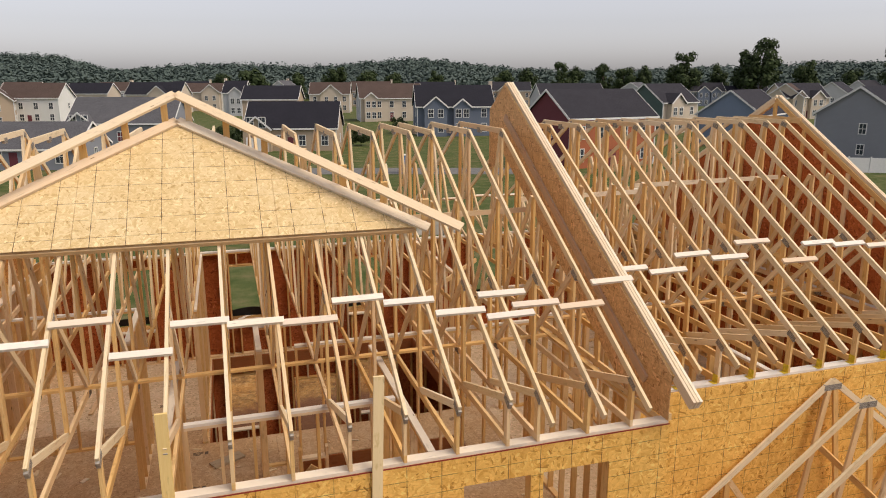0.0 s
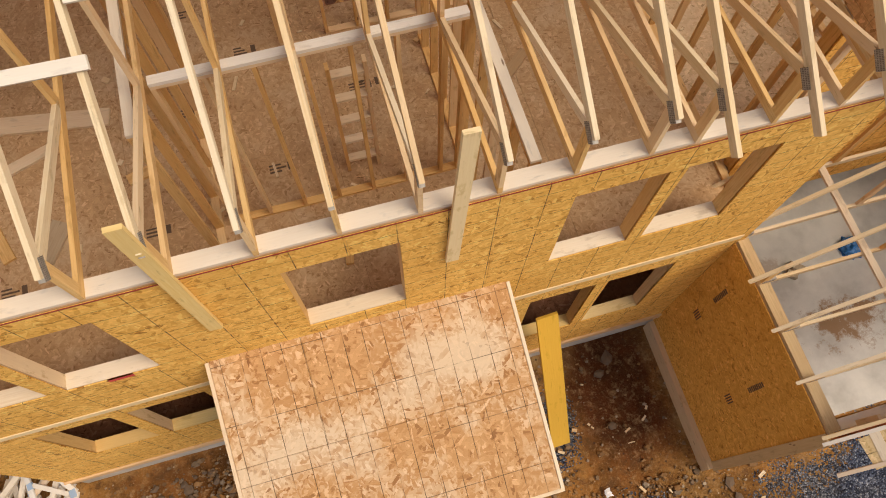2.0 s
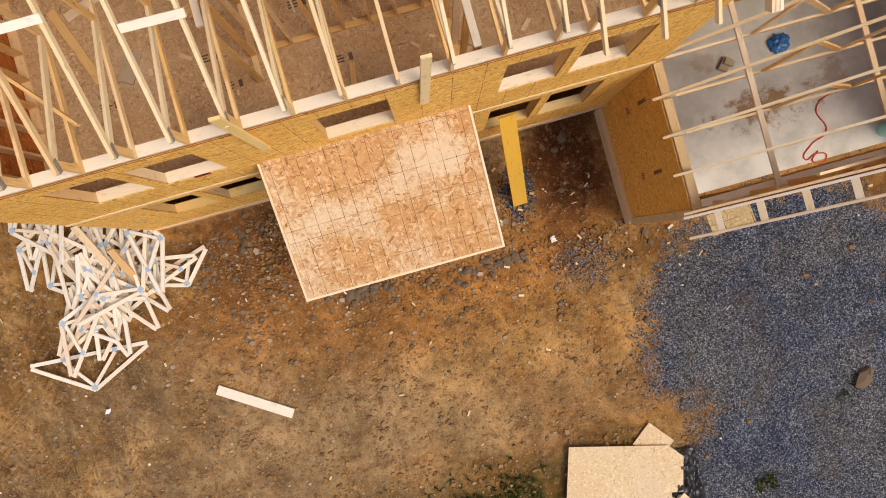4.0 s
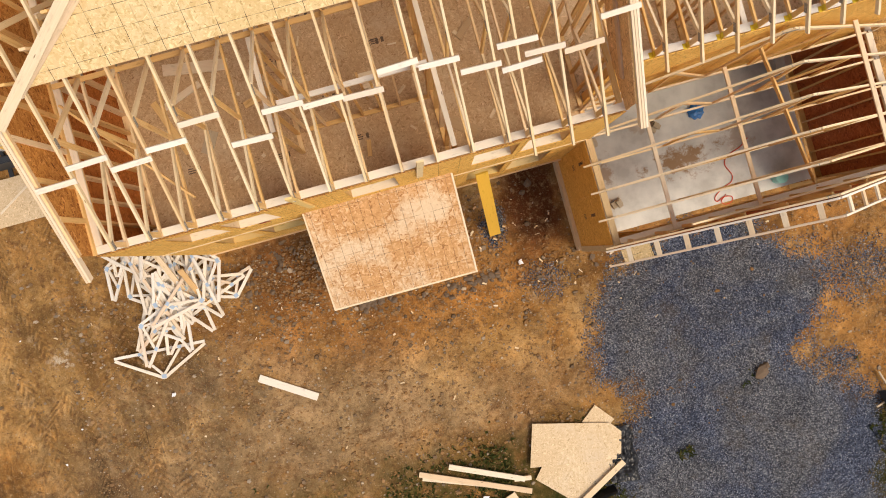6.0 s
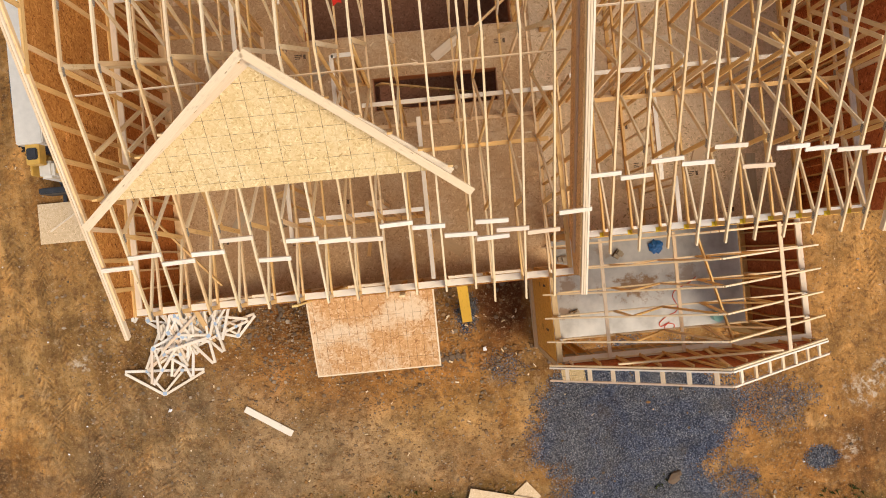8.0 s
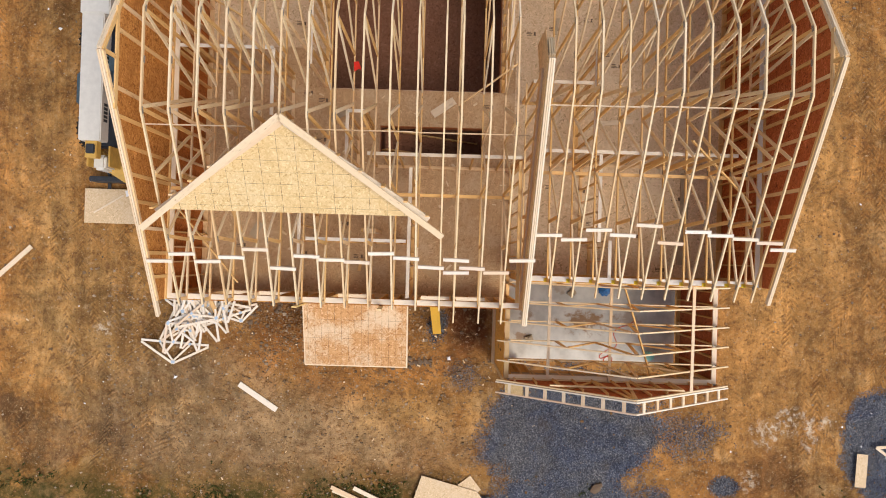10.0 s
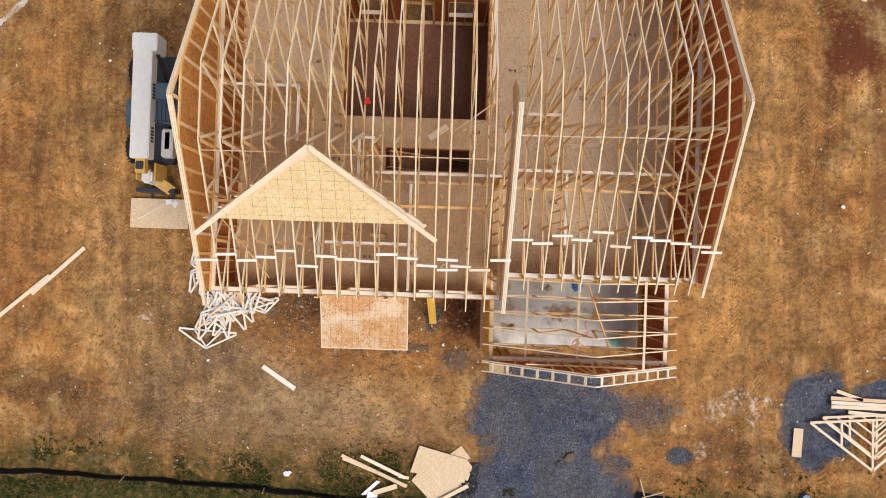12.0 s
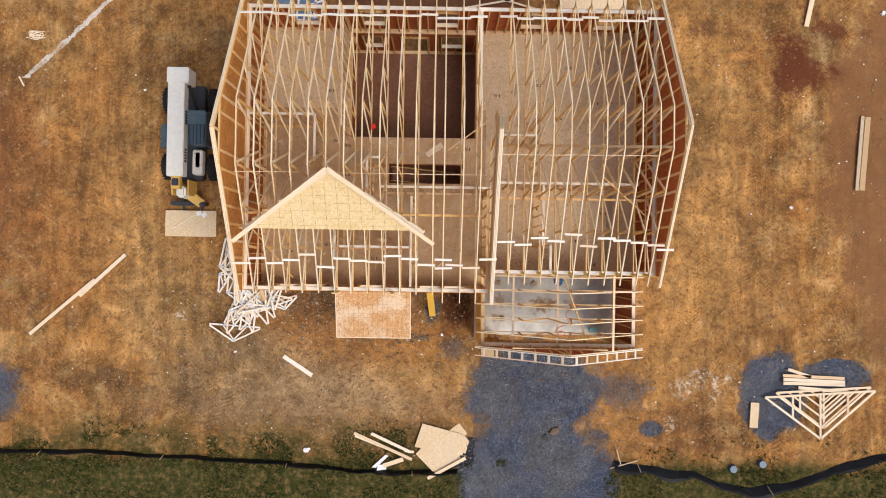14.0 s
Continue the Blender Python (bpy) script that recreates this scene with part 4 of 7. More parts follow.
def build_garage():
    s = structure(new("garage_floor"), "pale concrete garage slab with rust stains", "floor")
    bm = bmesh.new()
    block(bm, (GX0 + 0.15, GY0 + 0.15, -0.3), (GX1 - 0.15, YR + 6, 0.14))
    part("slab", bm, slab_material(), s)
    w = wall("wall_garage_left", "garage side wall sheathed in orange strand board")
    sheathing(w, "x", GX0, GY0, YF, 0.3, GP - 0.04, [], out=1, material=OSB_ORANGE)
    framing(w, "x", GX0 + 0.085, GY0, YF, 0.3, GP, cap=PINE_TAN)
    w = wall("wall_garage_right", "garage side wall, open studs inside")
    sheathing(w, "x", GX1, GY0, YR, 0.3, GP - 0.04, [], material=OSB_SHADED_RED)
    framing(w, "x", GX1 - 0.085, GY0, YR, 0.3, GP)
    w = wall("wall_garage_front", "garage front wall over the wide door opening")
    door = [(GX0 + 0.9, GX1 - 0.9, -1, 2.75)]
    sheathing(w, "y", GY0, GX0, GX1, 0.3, GP - 0.04, door)
    framing(w, "y", GY0 + 0.085, GX0 + 0.16, GX1 - 0.16, 0.3, GP, door, plates=(0, 2))
    for y0, y1 in ((GY0 - 0.05, YF - 0.02),):
        part("kerb_board", board((GX0 - 0.06, y0, 0.16), (GX0 - 0.06, y1, 0.16), 0.09, 0.36), PINE_TAN, w)
    part("corner_board", board((GX0 - 0.02, GY0 - 0.02, 0.3), (GX0 - 0.02, GY0 - 0.02, GP - 0.04), 0.02, 0.14, (0, 1, 0)), PINE_TAN, w)
    w = wall("wall_garage_back", "house wall behind the garage in strand board")
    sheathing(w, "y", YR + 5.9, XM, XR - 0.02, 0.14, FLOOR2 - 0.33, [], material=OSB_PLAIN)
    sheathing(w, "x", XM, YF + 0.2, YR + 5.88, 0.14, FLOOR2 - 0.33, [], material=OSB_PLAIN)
    part("garage_beam", board((XM + 0.02, YR + 0.09, 3.62), (XR - 0.03, YR + 0.09, 3.62), 0.14, 0.28), PINE, w)


def garage_truss(label, group):
    span, slope = GX1 - GX0, 0.76
    t = thing("garage_truss", (GX0, 0, GP), label, "roof truss", group)
    half, d, w, over = span / 2, 0.089, 0.038, 0.22
    c, heel = d / 2 * math.sqrt(1 + slope ** 2), 0.47
    for s in (0, 1):
        f = (lambda v: span - v) if s else (lambda v: v)
        part("top_chord", board((f(-over), 0, heel - slope * over - c), (f(half), 0, heel + slope * half - c), w, d), PINE_TOP, t)
        part("heel_post", board((f(0.045), 0, d), (f(0.045), 0, heel - 0.03), w - 0.001, d, (1, 0, 0)), PINE, t)
        part("web", board((f(1.6), 0, d), (f(1.62), 0, heel + slope * 1.6 - 0.1), w - 0.001, 0.087, (1, 0, 0)), PINE, t)
        part("web", board((f(1.65), 0, heel + slope * 1.6 - 0.1), (f(half - 0.5), 0, d), w - 0.001, 0.087, (1, 0, 0.1)), PINE, t)
        part("web", board((f(half - 0.5), 0, d), (f(half - 0.05), 0, heel + slope * half - 0.15), w - 0.001, 0.087, (1, 0, 0.1)), PINE, t)
    part("bottom_chord", board((0, 0, d / 2), (span, 0, d / 2), w, d), PINE_TOP, t)
    for x, z in ((half - 0.075, heel + slope * half - 0.155), (half + 0.075, heel + slope * half - 0.155), (0.1, 0.08), (span - 0.1, 0.08)):
        use("connector_plate", PLATE_MESH, t, "grey steel connector plate", m=pose(x, 0, z, 0, 0, 90))
    return t


def build_garage_roof():
    ys = [-2.38 + 0.6 * k for k in range(6)]
    first = garage_truss("pine garage truss on the side walls", "garage trusses")
    first.matrix_basis = pose(GX0, ys[0], GP)
    for y in ys[1:]:
        copy_thing(first, pose(GX0, y, GP))


def garage_gable():
    """The sheathed front gable over the garage door, its inside showing between the studs."""
    half, rise = (GX1 - GX0) / 2, 0.76 * (GX1 - GX0) / 2 + 0.38
    t = thing("garage_gable", ((GX0 + GX1) / 2, GY0 - 0.004, GP), "garage front gable of red-brown strand board and studs", "gable end")
    for a, b in ((-half, -1.22), (-1.22, 1.22), (1.22, half)):
        hi = lambda x: rise - 0.76 * abs(x)
        pts = [(a + 0.002, 0), (b - 0.002, 0), (b - 0.002, hi(b))] + ([(0, rise)] if a < 0 < b else []) + [(a + 0.002, hi(a))]
        ob = part("osb_panel", solid(pts, 0.012), OSB_SHADED_RED, t)
        ob.matrix_basis = upright("y", -0.012)
    for k in range(-5, 6):
        x = 0.6 * k
        part("gable_stud", board((x, 0.004 + 0.055, 0.09), (x, 0.059, rise - 0.76 * abs(x) - 0.12), 0.038, 0.07, (0, 1, 0)), PINE, t)
    part("cross_beam", board((-2.1, 0.12, 1.5), (1.7, 0.12, 1.75), 0.038, 0.12), PINE_TOP, t, "long pale beam across the gable studs")


build_garage()
build_garage_roof()
garage_gable()

# ---- roof bracing ----
def slope_z(y, y0):
    span = YB - y0
    return PLATE + HEEL + SLOPE * min(y - y0, YB - y)


def build_spacers():
    left = [(-4.24, 1.03), (-3.65, 1.22), (-3.04, 1.05), (-2.43, 1.17), (-1.82, 1.38), (-1.18, 0.93), (-0.57, 1.25), (0.04, 1.18), (0.66, 1.14),
            (1.27, 1.37), (1.89, 1.27), (2.50, 1.06), (3.12, 1.26), (3.13, 0.95), (3.52, 1.07), (4.13, 0.98), (4.75, 1.30)]
    right = [(5.40, 1.95), (6.03, 1.86), (6.61, 2.11), (7.22, 2.00), (7.83, 2.25), (8.43, 1.84), (9.05, 2.13), (9.62, 2.06), (10.26, 1.99), (10.88, 1.91), (11.26, 1.75)]
    rng = random.Random(5)
    tilt = math.degrees(math.atan(SLOPE))
    first = None
    for rows, y0, dy in ((left, YF, 0.0), (right, YR, 0.0)):
        for x, y in rows:
            m = Matrix.Translation((x + 0.31, y + dy, slope_z(y + dy, y0) + 0.021 + rng.uniform(0, 0.004))) @ pose(0, 0, 0, tilt, 0, rng.uniform(-2.2, 2.2))
            if first is None:
                first = part("spacer_block", board((-0.32, 0, 0), (0.32, 0, 0), 0.087, 0.038), PINE_WHITE)
                tagged(first, "short pale pine spacer nailed across two truss chords", "spacer block", "truss spacers")
                first.matrix_basis = m
            else:
                copy_thing(first, m)
    # the row on the back slope
    for xs, y0 in (([XL + 0.02 + 0.61 * k for k in range(15)], YF), ([5.42 + 0.605 * k for k in range(10)], YR)):
        for x in xs:
            y = 10.25 + rng.choice((-0.05, 0.02, 0.08)) + rng.uniform(-0.02, 0.02)
            copy_thing(first, Matrix.Translation((x + 0.31, y, slope_z(y, y0) + 0.021 + rng.uniform(0, 0.004))) @ pose(0, 0, 0, -tilt, 0, rng.uniform(-1.5, 1.5)))
    # long strips near the top of the front slopes
    for xa, xb, y, y0 in ((-4.1, -1.7, 4.30, 8.8), (-0.9, 2.3, 4.30, 8.75), (2.2, 5.1, 4.305, 8.72), (5.3, 7.9, 5.05, 8.80), (7.7, 11.1, 5.055, 8.95)):
        ob = part("brace_strip", board((xa, y, y0), (xb, y + 0.01, y0 + 0.03), 0.019, 0.087), PINE_PALE)
        tagged(ob, "long thin pine strip bracing the truss tops", "brace", "roof brace strips")
    # braces on the bottom chords and webs
    for xa, xb, y, z in ((XL + 0.1, 4.9, 2.95, PLATE + 0.11), (5.5, 11.3, 2.9 + YR, PLATE + 0.11)):
        ob = part("brace_strip", board((xa, y, z), (xb, y, z), 0.087, 0.037), PINE)
        tagged(ob, "pine lumber laid across the bottom chords", "brace", "roof brace strips")
    for a, b in (((3.55, 5.45, PLATE + 0.15), (4.95, 6.45, PLATE + 0.5)), ((-4.1, 2.6, PLATE + 0.14), (-2.3, 0.5, PLATE + 0.14)), ((-4.1, 8.5, PLATE + 0.2), (-2.0, 7.1, PLATE + 1.6)), ((11.2, 3.0, PLATE + 0.2), (9.2, 4.4, PLATE + 1.4))):
        ob = part("diagonal_brace", board(a, b, 0.038, 0.087), PINE)
        tagged(ob, "diagonal pine brace between the trusses", "brace", "diagonal braces")


def build_leaning_boards():
    for a, b in (((-0.63, -0.045, 7.81), (-0.635, -0.045, 5.68)), ((1.53, -0.045, 7.92), (1.46, -0.045, 5.82))):
        ob = part("upright_board", board(a, b, 0.115, 0.038, (0, 1, 0)), PINE_YELLOW)
        tagged(ob, "yellow pine board nailed upright on the front sheathing", "board", "upright boards")
    ob = part("wide_plank", board((3.0, -1.45, 0.03), (2.86, 0.0, 2.62), 0.30, 0.045, (0, -1, 1)), YELLOW)
    tagged(ob, "bright yellow laminated plank leaning on a window opening", "plank")


YELLOW = lumber("laminated_yellow_lumber", (0.87, 0.58, 0.06), (0.72, 0.43, 0.035))
build_spacers()
build_leaning_boards()


# ---- garage front: the overhang ladder, bracing and what lies on the slab ----
def build_garage_extras():
    half, slope = (GX1 - GX0) / 2, 0.76
    t = thing("overhang_ladder", ((GX0 + GX1) / 2, -2.44, GP + 0.47), "ladder-framed gable overhang of pale lumber over the garage door", "gable overhang")
    for s in (-1, 1):
        for y in (0.0, -0.32):
            part("rafter", board((s * (half + 0.24), y, -slope * 0.24 - 0.05), (0, y, slope * half - 0.05), 0.038, 0.089), PINE_WHITE, t)
        for k in range(7):
            f = 0.08 + k / 7.0
            x, z = s * half * f * 1.02, slope * half * (1 - f * 1.02) - 0.03
            part("lookout", board((x, -0.02, z), (x, -0.30, z), 0.1, 0.037, (s * slope, 0, 1)), PINE_PALE, t)
    ob = part("osb_scrap", board((-half + 0.02, -0.2, -0.005), (-half + 0.52, -0.14, 0.5 * slope - 0.005), 0.32, 0.012, (-slope, 0, 1)), OSB_PALE, t, "yellow strand-board offcut tacked on")
    for x, z in ((6.45, GP + 0.11), (8.35, GP + 0.11), (10.4, 5.27)):
        ob = part("brace_strip", board((x, -2.36, z), (x + 0.02, 0.7, z), 0.087, 0.036), PINE_PALE)
        tagged(ob, "pine strip tying the garage trusses together", "brace", "garage brace strips")
    ob = part("diagonal_brace", board((8.3, 0.62, GP + 1.9), (9.7, -2.2, GP - 0.1), 0.04, 0.09), PINE)
    tagged(ob, "orange-brown diagonal brace propping the garage trusses", "brace")
    ob = part("door_header", board((GX0 + 0.3, GY0 + 0.085, 3.3), (GX1 - 0.3, GY0 + 0.085, 3.3), 0.09, 0.30), PINE_GREY)
    tagged(ob, "deep weathered header beam over the garage opening", "beam")
    # clutter on the slab
    tarp = bmesh.new()
    bmesh.ops.create_icosphere(tarp, subdivisions=3, radius=0.24)
    for v in tarp.verts:
        v.co *= 0.75 + 0.5 * abs(noise.noise(v.co * 9))
        v.co.z = max(v.co.z * 0.6, -0.05)
    ob = part("crumpled_tarp", tarp, plain("blue_tarp", (0.03, 0.16, 0.42), 0.4, vary=0.4, size=20))
    ob.matrix_basis = pose(9.0, 0.3, 0.17)
    tagged(ob, "crumpled blue plastic tarp on the garage slab", "tarp")
    bm = bmesh.new()
    bmesh.ops.create_cone(bm, cap_ends=True, segments=24, radius1=0.14, radius2=0.16, depth=0.34)
    ob = part("bucket", bm, plain("mint_plastic", (0.30, 0.62, 0.52), 0.4))
    ob.matrix_basis = pose(10.62, -2.0, 0.31)
    tagged(ob, "mint green plastic bucket near the garage door", "bucket")
    for x, y, r in ((6.32, -1.52, 20), (7.81, 0.18, 50), (6.1, 0.2, 10)):
        bm = bmesh.new()
        block(bm, (-0.14, -0.09, 0), (0.14, 0.09, 0.09))
        block(bm, (-0.02, -0.14, 0.09), (0.10, 0.05, 0.16))
        ob = part("lumber_scrap", bm, PINE_GREY)
        ob.matrix_basis = pose(x, y, 0.142, 0, 0, r)
        tagged(ob, "small heap of lumber offcuts on concrete", "scrap lumber", "garage scraps")
    curve = bpy.data.curves.new("extension_cord", "CURVE")
    curve.dimensions, curve.bevel_depth = "3D", 0.012
    sp = curve.splines.new("BEZIER")
    pts = [(10.15, -0.75), (9.95, -0.9), (9.4, -1.2), (9.48, -1.7), (9.1, -1.9), (8.9, -2.15), (9.15, -2.1), (9.35, -2.2), (9.05, -2.25), (9.2, -2.05)]
    sp.bezier_points.add(len(pts) - 1)
    for p, (x, y) in zip(sp.bezier_points, pts):
        p.co = (x, y, 0.155)
        p.handle_left_type = p.handle_right_type = "AUTO"
    curve.materials.append(plain("red_cord", (0.62, 0.07, 0.03), 0.5))
    tagged(new("extension_cord", curve), "red extension cord coiled on the slab", "cord")


build_garage_extras()


# ---- the heap of small trusses by the front corner ----
def build_heap():
    n = Nodes("blue_grey_plate", 0.4, 0.3)
    plate = n.done((0.42, 0.55, 0.70))
    def small(w, h):
        t = thing("cap_truss", (0, 0, 0), "small pale cap truss tossed on a heap", "cap truss", "heap of cap trusses")
        part("bottom_chord", board((-w / 2, 0, 0), (w / 2, 0, 0), 0.038, 0.078, (0, 1, 0)), PINE_WHITE, t)
        for s in (-1, 1):
            part("top_chord", board((s * w / 2, 0.06, 0), (0, h, 0), 0.038, 0.078, (0, 1, 0)), PINE_WHITE, t)
            part("web", board((s * w * 0.22, 0.05, 0), (0, h - 0.08, 0), 0.036, 0.066, (0, 1, 0)), PINE_WHITE, t)
            bm = bmesh.new()
            block(bm, (s * w * 0.22 - 0.05, -0.03, -0.021), (s * w * 0.22 + 0.05, 0.05, 0.021))
            part("connector_plate", bm, plate, t, "bluish steel connector plate")
        bm = bmesh.new()
        block(bm, (-0.06, h - 0.1, -0.021), (0.06, h - 0.0, 0.021))
        part("connector_plate", bm, plate, t, "bluish steel connector plate")
        return t
    kinds = [small(2.4, 0.75), small(1.9, 0.62), small(1.5, 0.5)]
    rng = random.Random(14)
    used = set()
    for i in range(32):
        k = i % 3
        f = rng.random()
        # the heap lies against the corner, trails outwards and a little round the side
        if i % 4 == 3:
            x, y = rng.uniform(-6.9, -5.7), rng.uniform(-0.2, 1.5)
        else:
            x = -5.3 - 0.85 * f + rng.uniform(-0.5, 0.85) * (1 - 0.65 * f)
            y = -0.35 - 1.5 * f * rng.random() + rng.uniform(-0.3, 0.4)
        if x > -4.5:
            y = min(y, -0.8)
        z = 0.12 + 0.021 * i * (1 - 0.5 * f)
        m = pose(x, y, z, rng.uniform(-10, 10), rng.uniform(-10, 10), rng.choice((70, 100, 250, 280, 55, 240, 120, 300)) + rng.uniform(-18, 18))
        if k not in used:
            kinds[k].matrix_basis = m
            used.add(k)
        else:
            copy_thing(kinds[k], m)
    copy_thing(kinds[0], pose(-6.45, -2.05, 0.1, 2, -3, 176))
    copy_thing(kinds[2], pose(-4.35, -1.0, 0.35, 8, -6, 20))
    copy_thing(kinds[2], pose(-4.2, -0.75, 0.2, -6, 8, 195))
    for a, b, r in (((-5.0, -0.2, 1.1), (-4.85, -1.3, 0.1), 0.14), ((-5.5, 0.4, 1.2), (-5.3, -0.9, 0.15), 0.14)):
        ob = part("loose_board", board(a, b, r, 0.038), PINE_TAN)
        tagged(ob, "pine board leaning over the heap of trusses", "board", "heap boards")


build_heap()


# ---- loose lumber and sheets on the ground ----
def lying(name, a, b, w, d, label, category, material=None, group="", z=None):
    base = 0.05 if z is None else z
    ob = part(name, board((*a, base + d / 2), (*b, base + d / 2), w, d), material or PINE_PALE)
    return tagged(ob, label, category, group)


def sheet(corners, z, label, material, group="", tilt=0.0):
    x0, y0 = corners[0]
    bm = solid([(x - x0, y - y0) for x, y in corners], 0.012)
    ob = part("osb_sheet", bm, material)
    ob.matrix_basis = pose(x0, y0, z, tilt)
    return tagged(ob, label, "strand board", group)


def build_loose():
    lying("loose_plank", (-4.10, -3.48), (-2.72, -4.38), 0.20, 0.04, "pale pine plank lying on the clay", "plank", PINE_WHITE)
    g = "boards by the fence"
    for a, b, w, z in (((-0.66, -7.08), (2.12, -8.30), 0.14, 0.12), ((-0.60, -7.20), (1.1, -7.85), 0.14, 0.10), ((0.16, -7.08), (2.03, -7.93), 0.14, 0.16), ((1.75, -7.88), (2.2, -7.95), 0.12, 0.11),
                       ((2.88, -9.18), (4.68, -8.18), 0.15, 0.16), ((0.75, -8.62), (1.7, -8.3), 0.2, 0.1)):
        lying("loose_board", a, b, w, 0.04, "pale pine board tossed by the silt fence", "board", group=g, z=z)
    sheet([(2.30, -8.05), (3.25, -9.0), (4.60, -8.3), (4.5, -7.5), (2.9, -7.35)], 0.09, "broken strand-board sheet under another on clay", OSB_TAN, "sheets by the drive")
    sheet([(3.9, -6.9), (4.35, -6.55), (4.75, -7.05), (4.3, -7.4)], 0.07, "corner of strand board poking out from under a sheet", OSB_TAN, "sheets by the drive")
    sheet([(2.24, -7.70), (4.64, -8.10), (4.84, -7.40), (4.6, -7.1), (2.60, -6.58)], 0.125, "weathered strand-board sheet lying by the gravel drive", OSB_TAN, "sheets by the drive")
    for c in ([(0.2, -8.7), (0.85, -8.1), (1.0, -8.15), (0.4, -8.72)], [(0.45, -8.85), (0.9, -8.8), (0.9, -8.6), (0.5, -8.55)]):
        x0, y0 = c[0]
        ob = part("white_scrap", solid([(x - x0, y - y0) for x, y in c], 0.02), WHITE_PLASTIC)
        ob.matrix_basis = pose(x0, y0, 0.12, 4, 5)
        tagged(ob, "bent white plastic offcut by the fence", "scrap", "white scraps")
    bm = bmesh.new()
    bmesh.ops.create_grid(bm, x_segments=30, y_segments=30, size=0.75)
    for v in bm.verts:
        v.co.x *= 0.45 + 0.25 * noise.noise(Vector((v.co.y * 2, 0, 1)))
        v.co.z = 0.06 + 0.10 * abs(noise.noise(v.co * 4.0)) + 0.06 * abs(noise.noise(v.co * 9.0))
    bmesh.ops.solidify(bm, geom=bm.faces[:], thickness=0.004)
    ob = part("plastic_sheet", bm, BLACK_PLASTIC)
    ob.matrix_basis = pose(4.72, -8.0, 0.02, 0, 0, -8)
    tagged(ob, "crumpled black plastic sheet beside the boards", "plastic sheet")
    # left of the house
    lying("loose_board", (-16.25, -2.6), (-13.2, 0.05), 0.15, 0.05, "long pale board lying on the clay", "board", group="long boards", z=0.06)
    lying("loose_board", (-13.9, -0.75), (-11.75, 1.27), 0.16, 0.05, "long pale board lying on the clay", "board", group="long boards", z=0.08)
    sheet([(-9.85, 2.18), (-7.42, 2.18), (-7.42, 3.42), (-9.85, 3.42)], 0.16, "dusty strand-board sheet on the loader forks", OSB_TAN)
    ob = part("thin_stick", board((-9.5, 2.55, 0.2), (-8.45, 3.2, 0.2), 0.05, 0.02), PINE_PALE)
    tagged(ob, "thin white stick lying on the sheet", "stick")
    for x, y, r in ((-8.35, 3.15, 20), (-8.0, 3.05, 50)):
        ob = part("paper_scrap", solid([(0, 0), (0.24, 0.02), (0.26, 0.2), (0.03, 0.22)], 0.01), WHITE_PLASTIC)
        ob.matrix_basis = pose(x, y, 0.175, 3, 2, r)
        tagged(ob, "crumpled white paper on the sheet", "scrap", "paper scraps")
    # right of the house
    g = "lumber on the gravel"
    for i, (a, b) in enumerate((((19.85, -4.05), (22.8, -4.15)), ((19.85, -4.22), (22.8, -4.32)), ((19.85, -4.40), (22.8, -4.45)), ((20.6, -4.62), (23.0, -4.80)), ((20.1, -3.75), (21.2, -4.1)))):
        lying("loose_board", a, b, 0.15, 0.05, "pale board stacked on the gravel", "board", group=g, z=0.08 + (0.05 if i in (1, 2) else 0))
    lying("loose_board", (23.62, 8.5), (23.35, 4.9), 0.16, 0.06, "greyish board lying on the clay", "board", PINE_GREY, "boards on the right", z=0.05)
    lying("loose_board", (23.86, 8.45), (23.58, 4.9), 0.26, 0.08, "weathered tan board lying on the clay", "board", PINE_GREY, "boards on the right", z=0.05)
    lying("loose_board", (21.15, 14.2), (20.85, 12.8), 0.22, 0.06, "pale board lying on the clay", "board", None, "boards on the right", z=0.05)
    sheet([(18.25, -6.55), (18.65, -6.58), (18.72, -5.38), (18.32, -5.35)], 0.12, "narrow strand-board offcut on gravel", OSB_TAN)
    for dx, dy, z, sc in ((0, 0, 0.17, 1.0), (0.55, 0.22, 0.12, 0.86)):
        t = thing("gable_truss", (18.98 + dx, -5.1 + dy, z), "pale triangular gable truss lying flat on gravel", "gable truss", "trusses on the gravel")
        a, b, c = (0, 0), (5.28 * sc, 0.38 * sc), (2.66 * sc, -1.93 * sc)
        part("bottom_chord", board((*a, 0), (*b, 0), 0.10, 0.038), PINE_PALE, t)
        part("top_chord", board((*a, 0.001), (*c, 0.001), 0.10, 0.038), PINE_PALE, t)
        part("top_chord", board((*b, 0.002), (*c, 0.002), 0.10, 0.038), PINE_PALE, t)
        at = lambda p, q, f, h=0.0: (p[0] + (q[0] - p[0]) * f, p[1] + (q[1] - p[1]) * f, h)
        m = at(a, b, 0.5)
        part("post", board((*m[:2], 0.003), (*c, 0.003), 0.09, 0.036), PINE_PALE, t)
        for s, h in ((a, 0.004), (b, 0.005)):
            for f in (0.25, 0.5, 0.72):
                part("web", board(at(s, m, f, -h), at(c, m, f, -h), 0.08, 0.034), PINE_PALE, t)
            part("post", board(at(s, m, 0.5, h), at(s, c, 0.5, h), 0.09, 0.036), PINE_PALE, t)


WHITE_PLASTIC = plain("white_plastic", (0.82, 0.82, 0.84), 0.5, vary=0.05)
BLACK_PLASTIC = plain("black_plastic", (0.012, 0.012, 0.014), 0.35, vary=0.3, size=3)
OSB_TAN = strand_board("weathered_strand_board", (0.70, 0.55, 0.36), (0.62, 0.46, 0.28), (0.45, 0.31, 0.17), lines=False, wear=0.4)
build_loose()


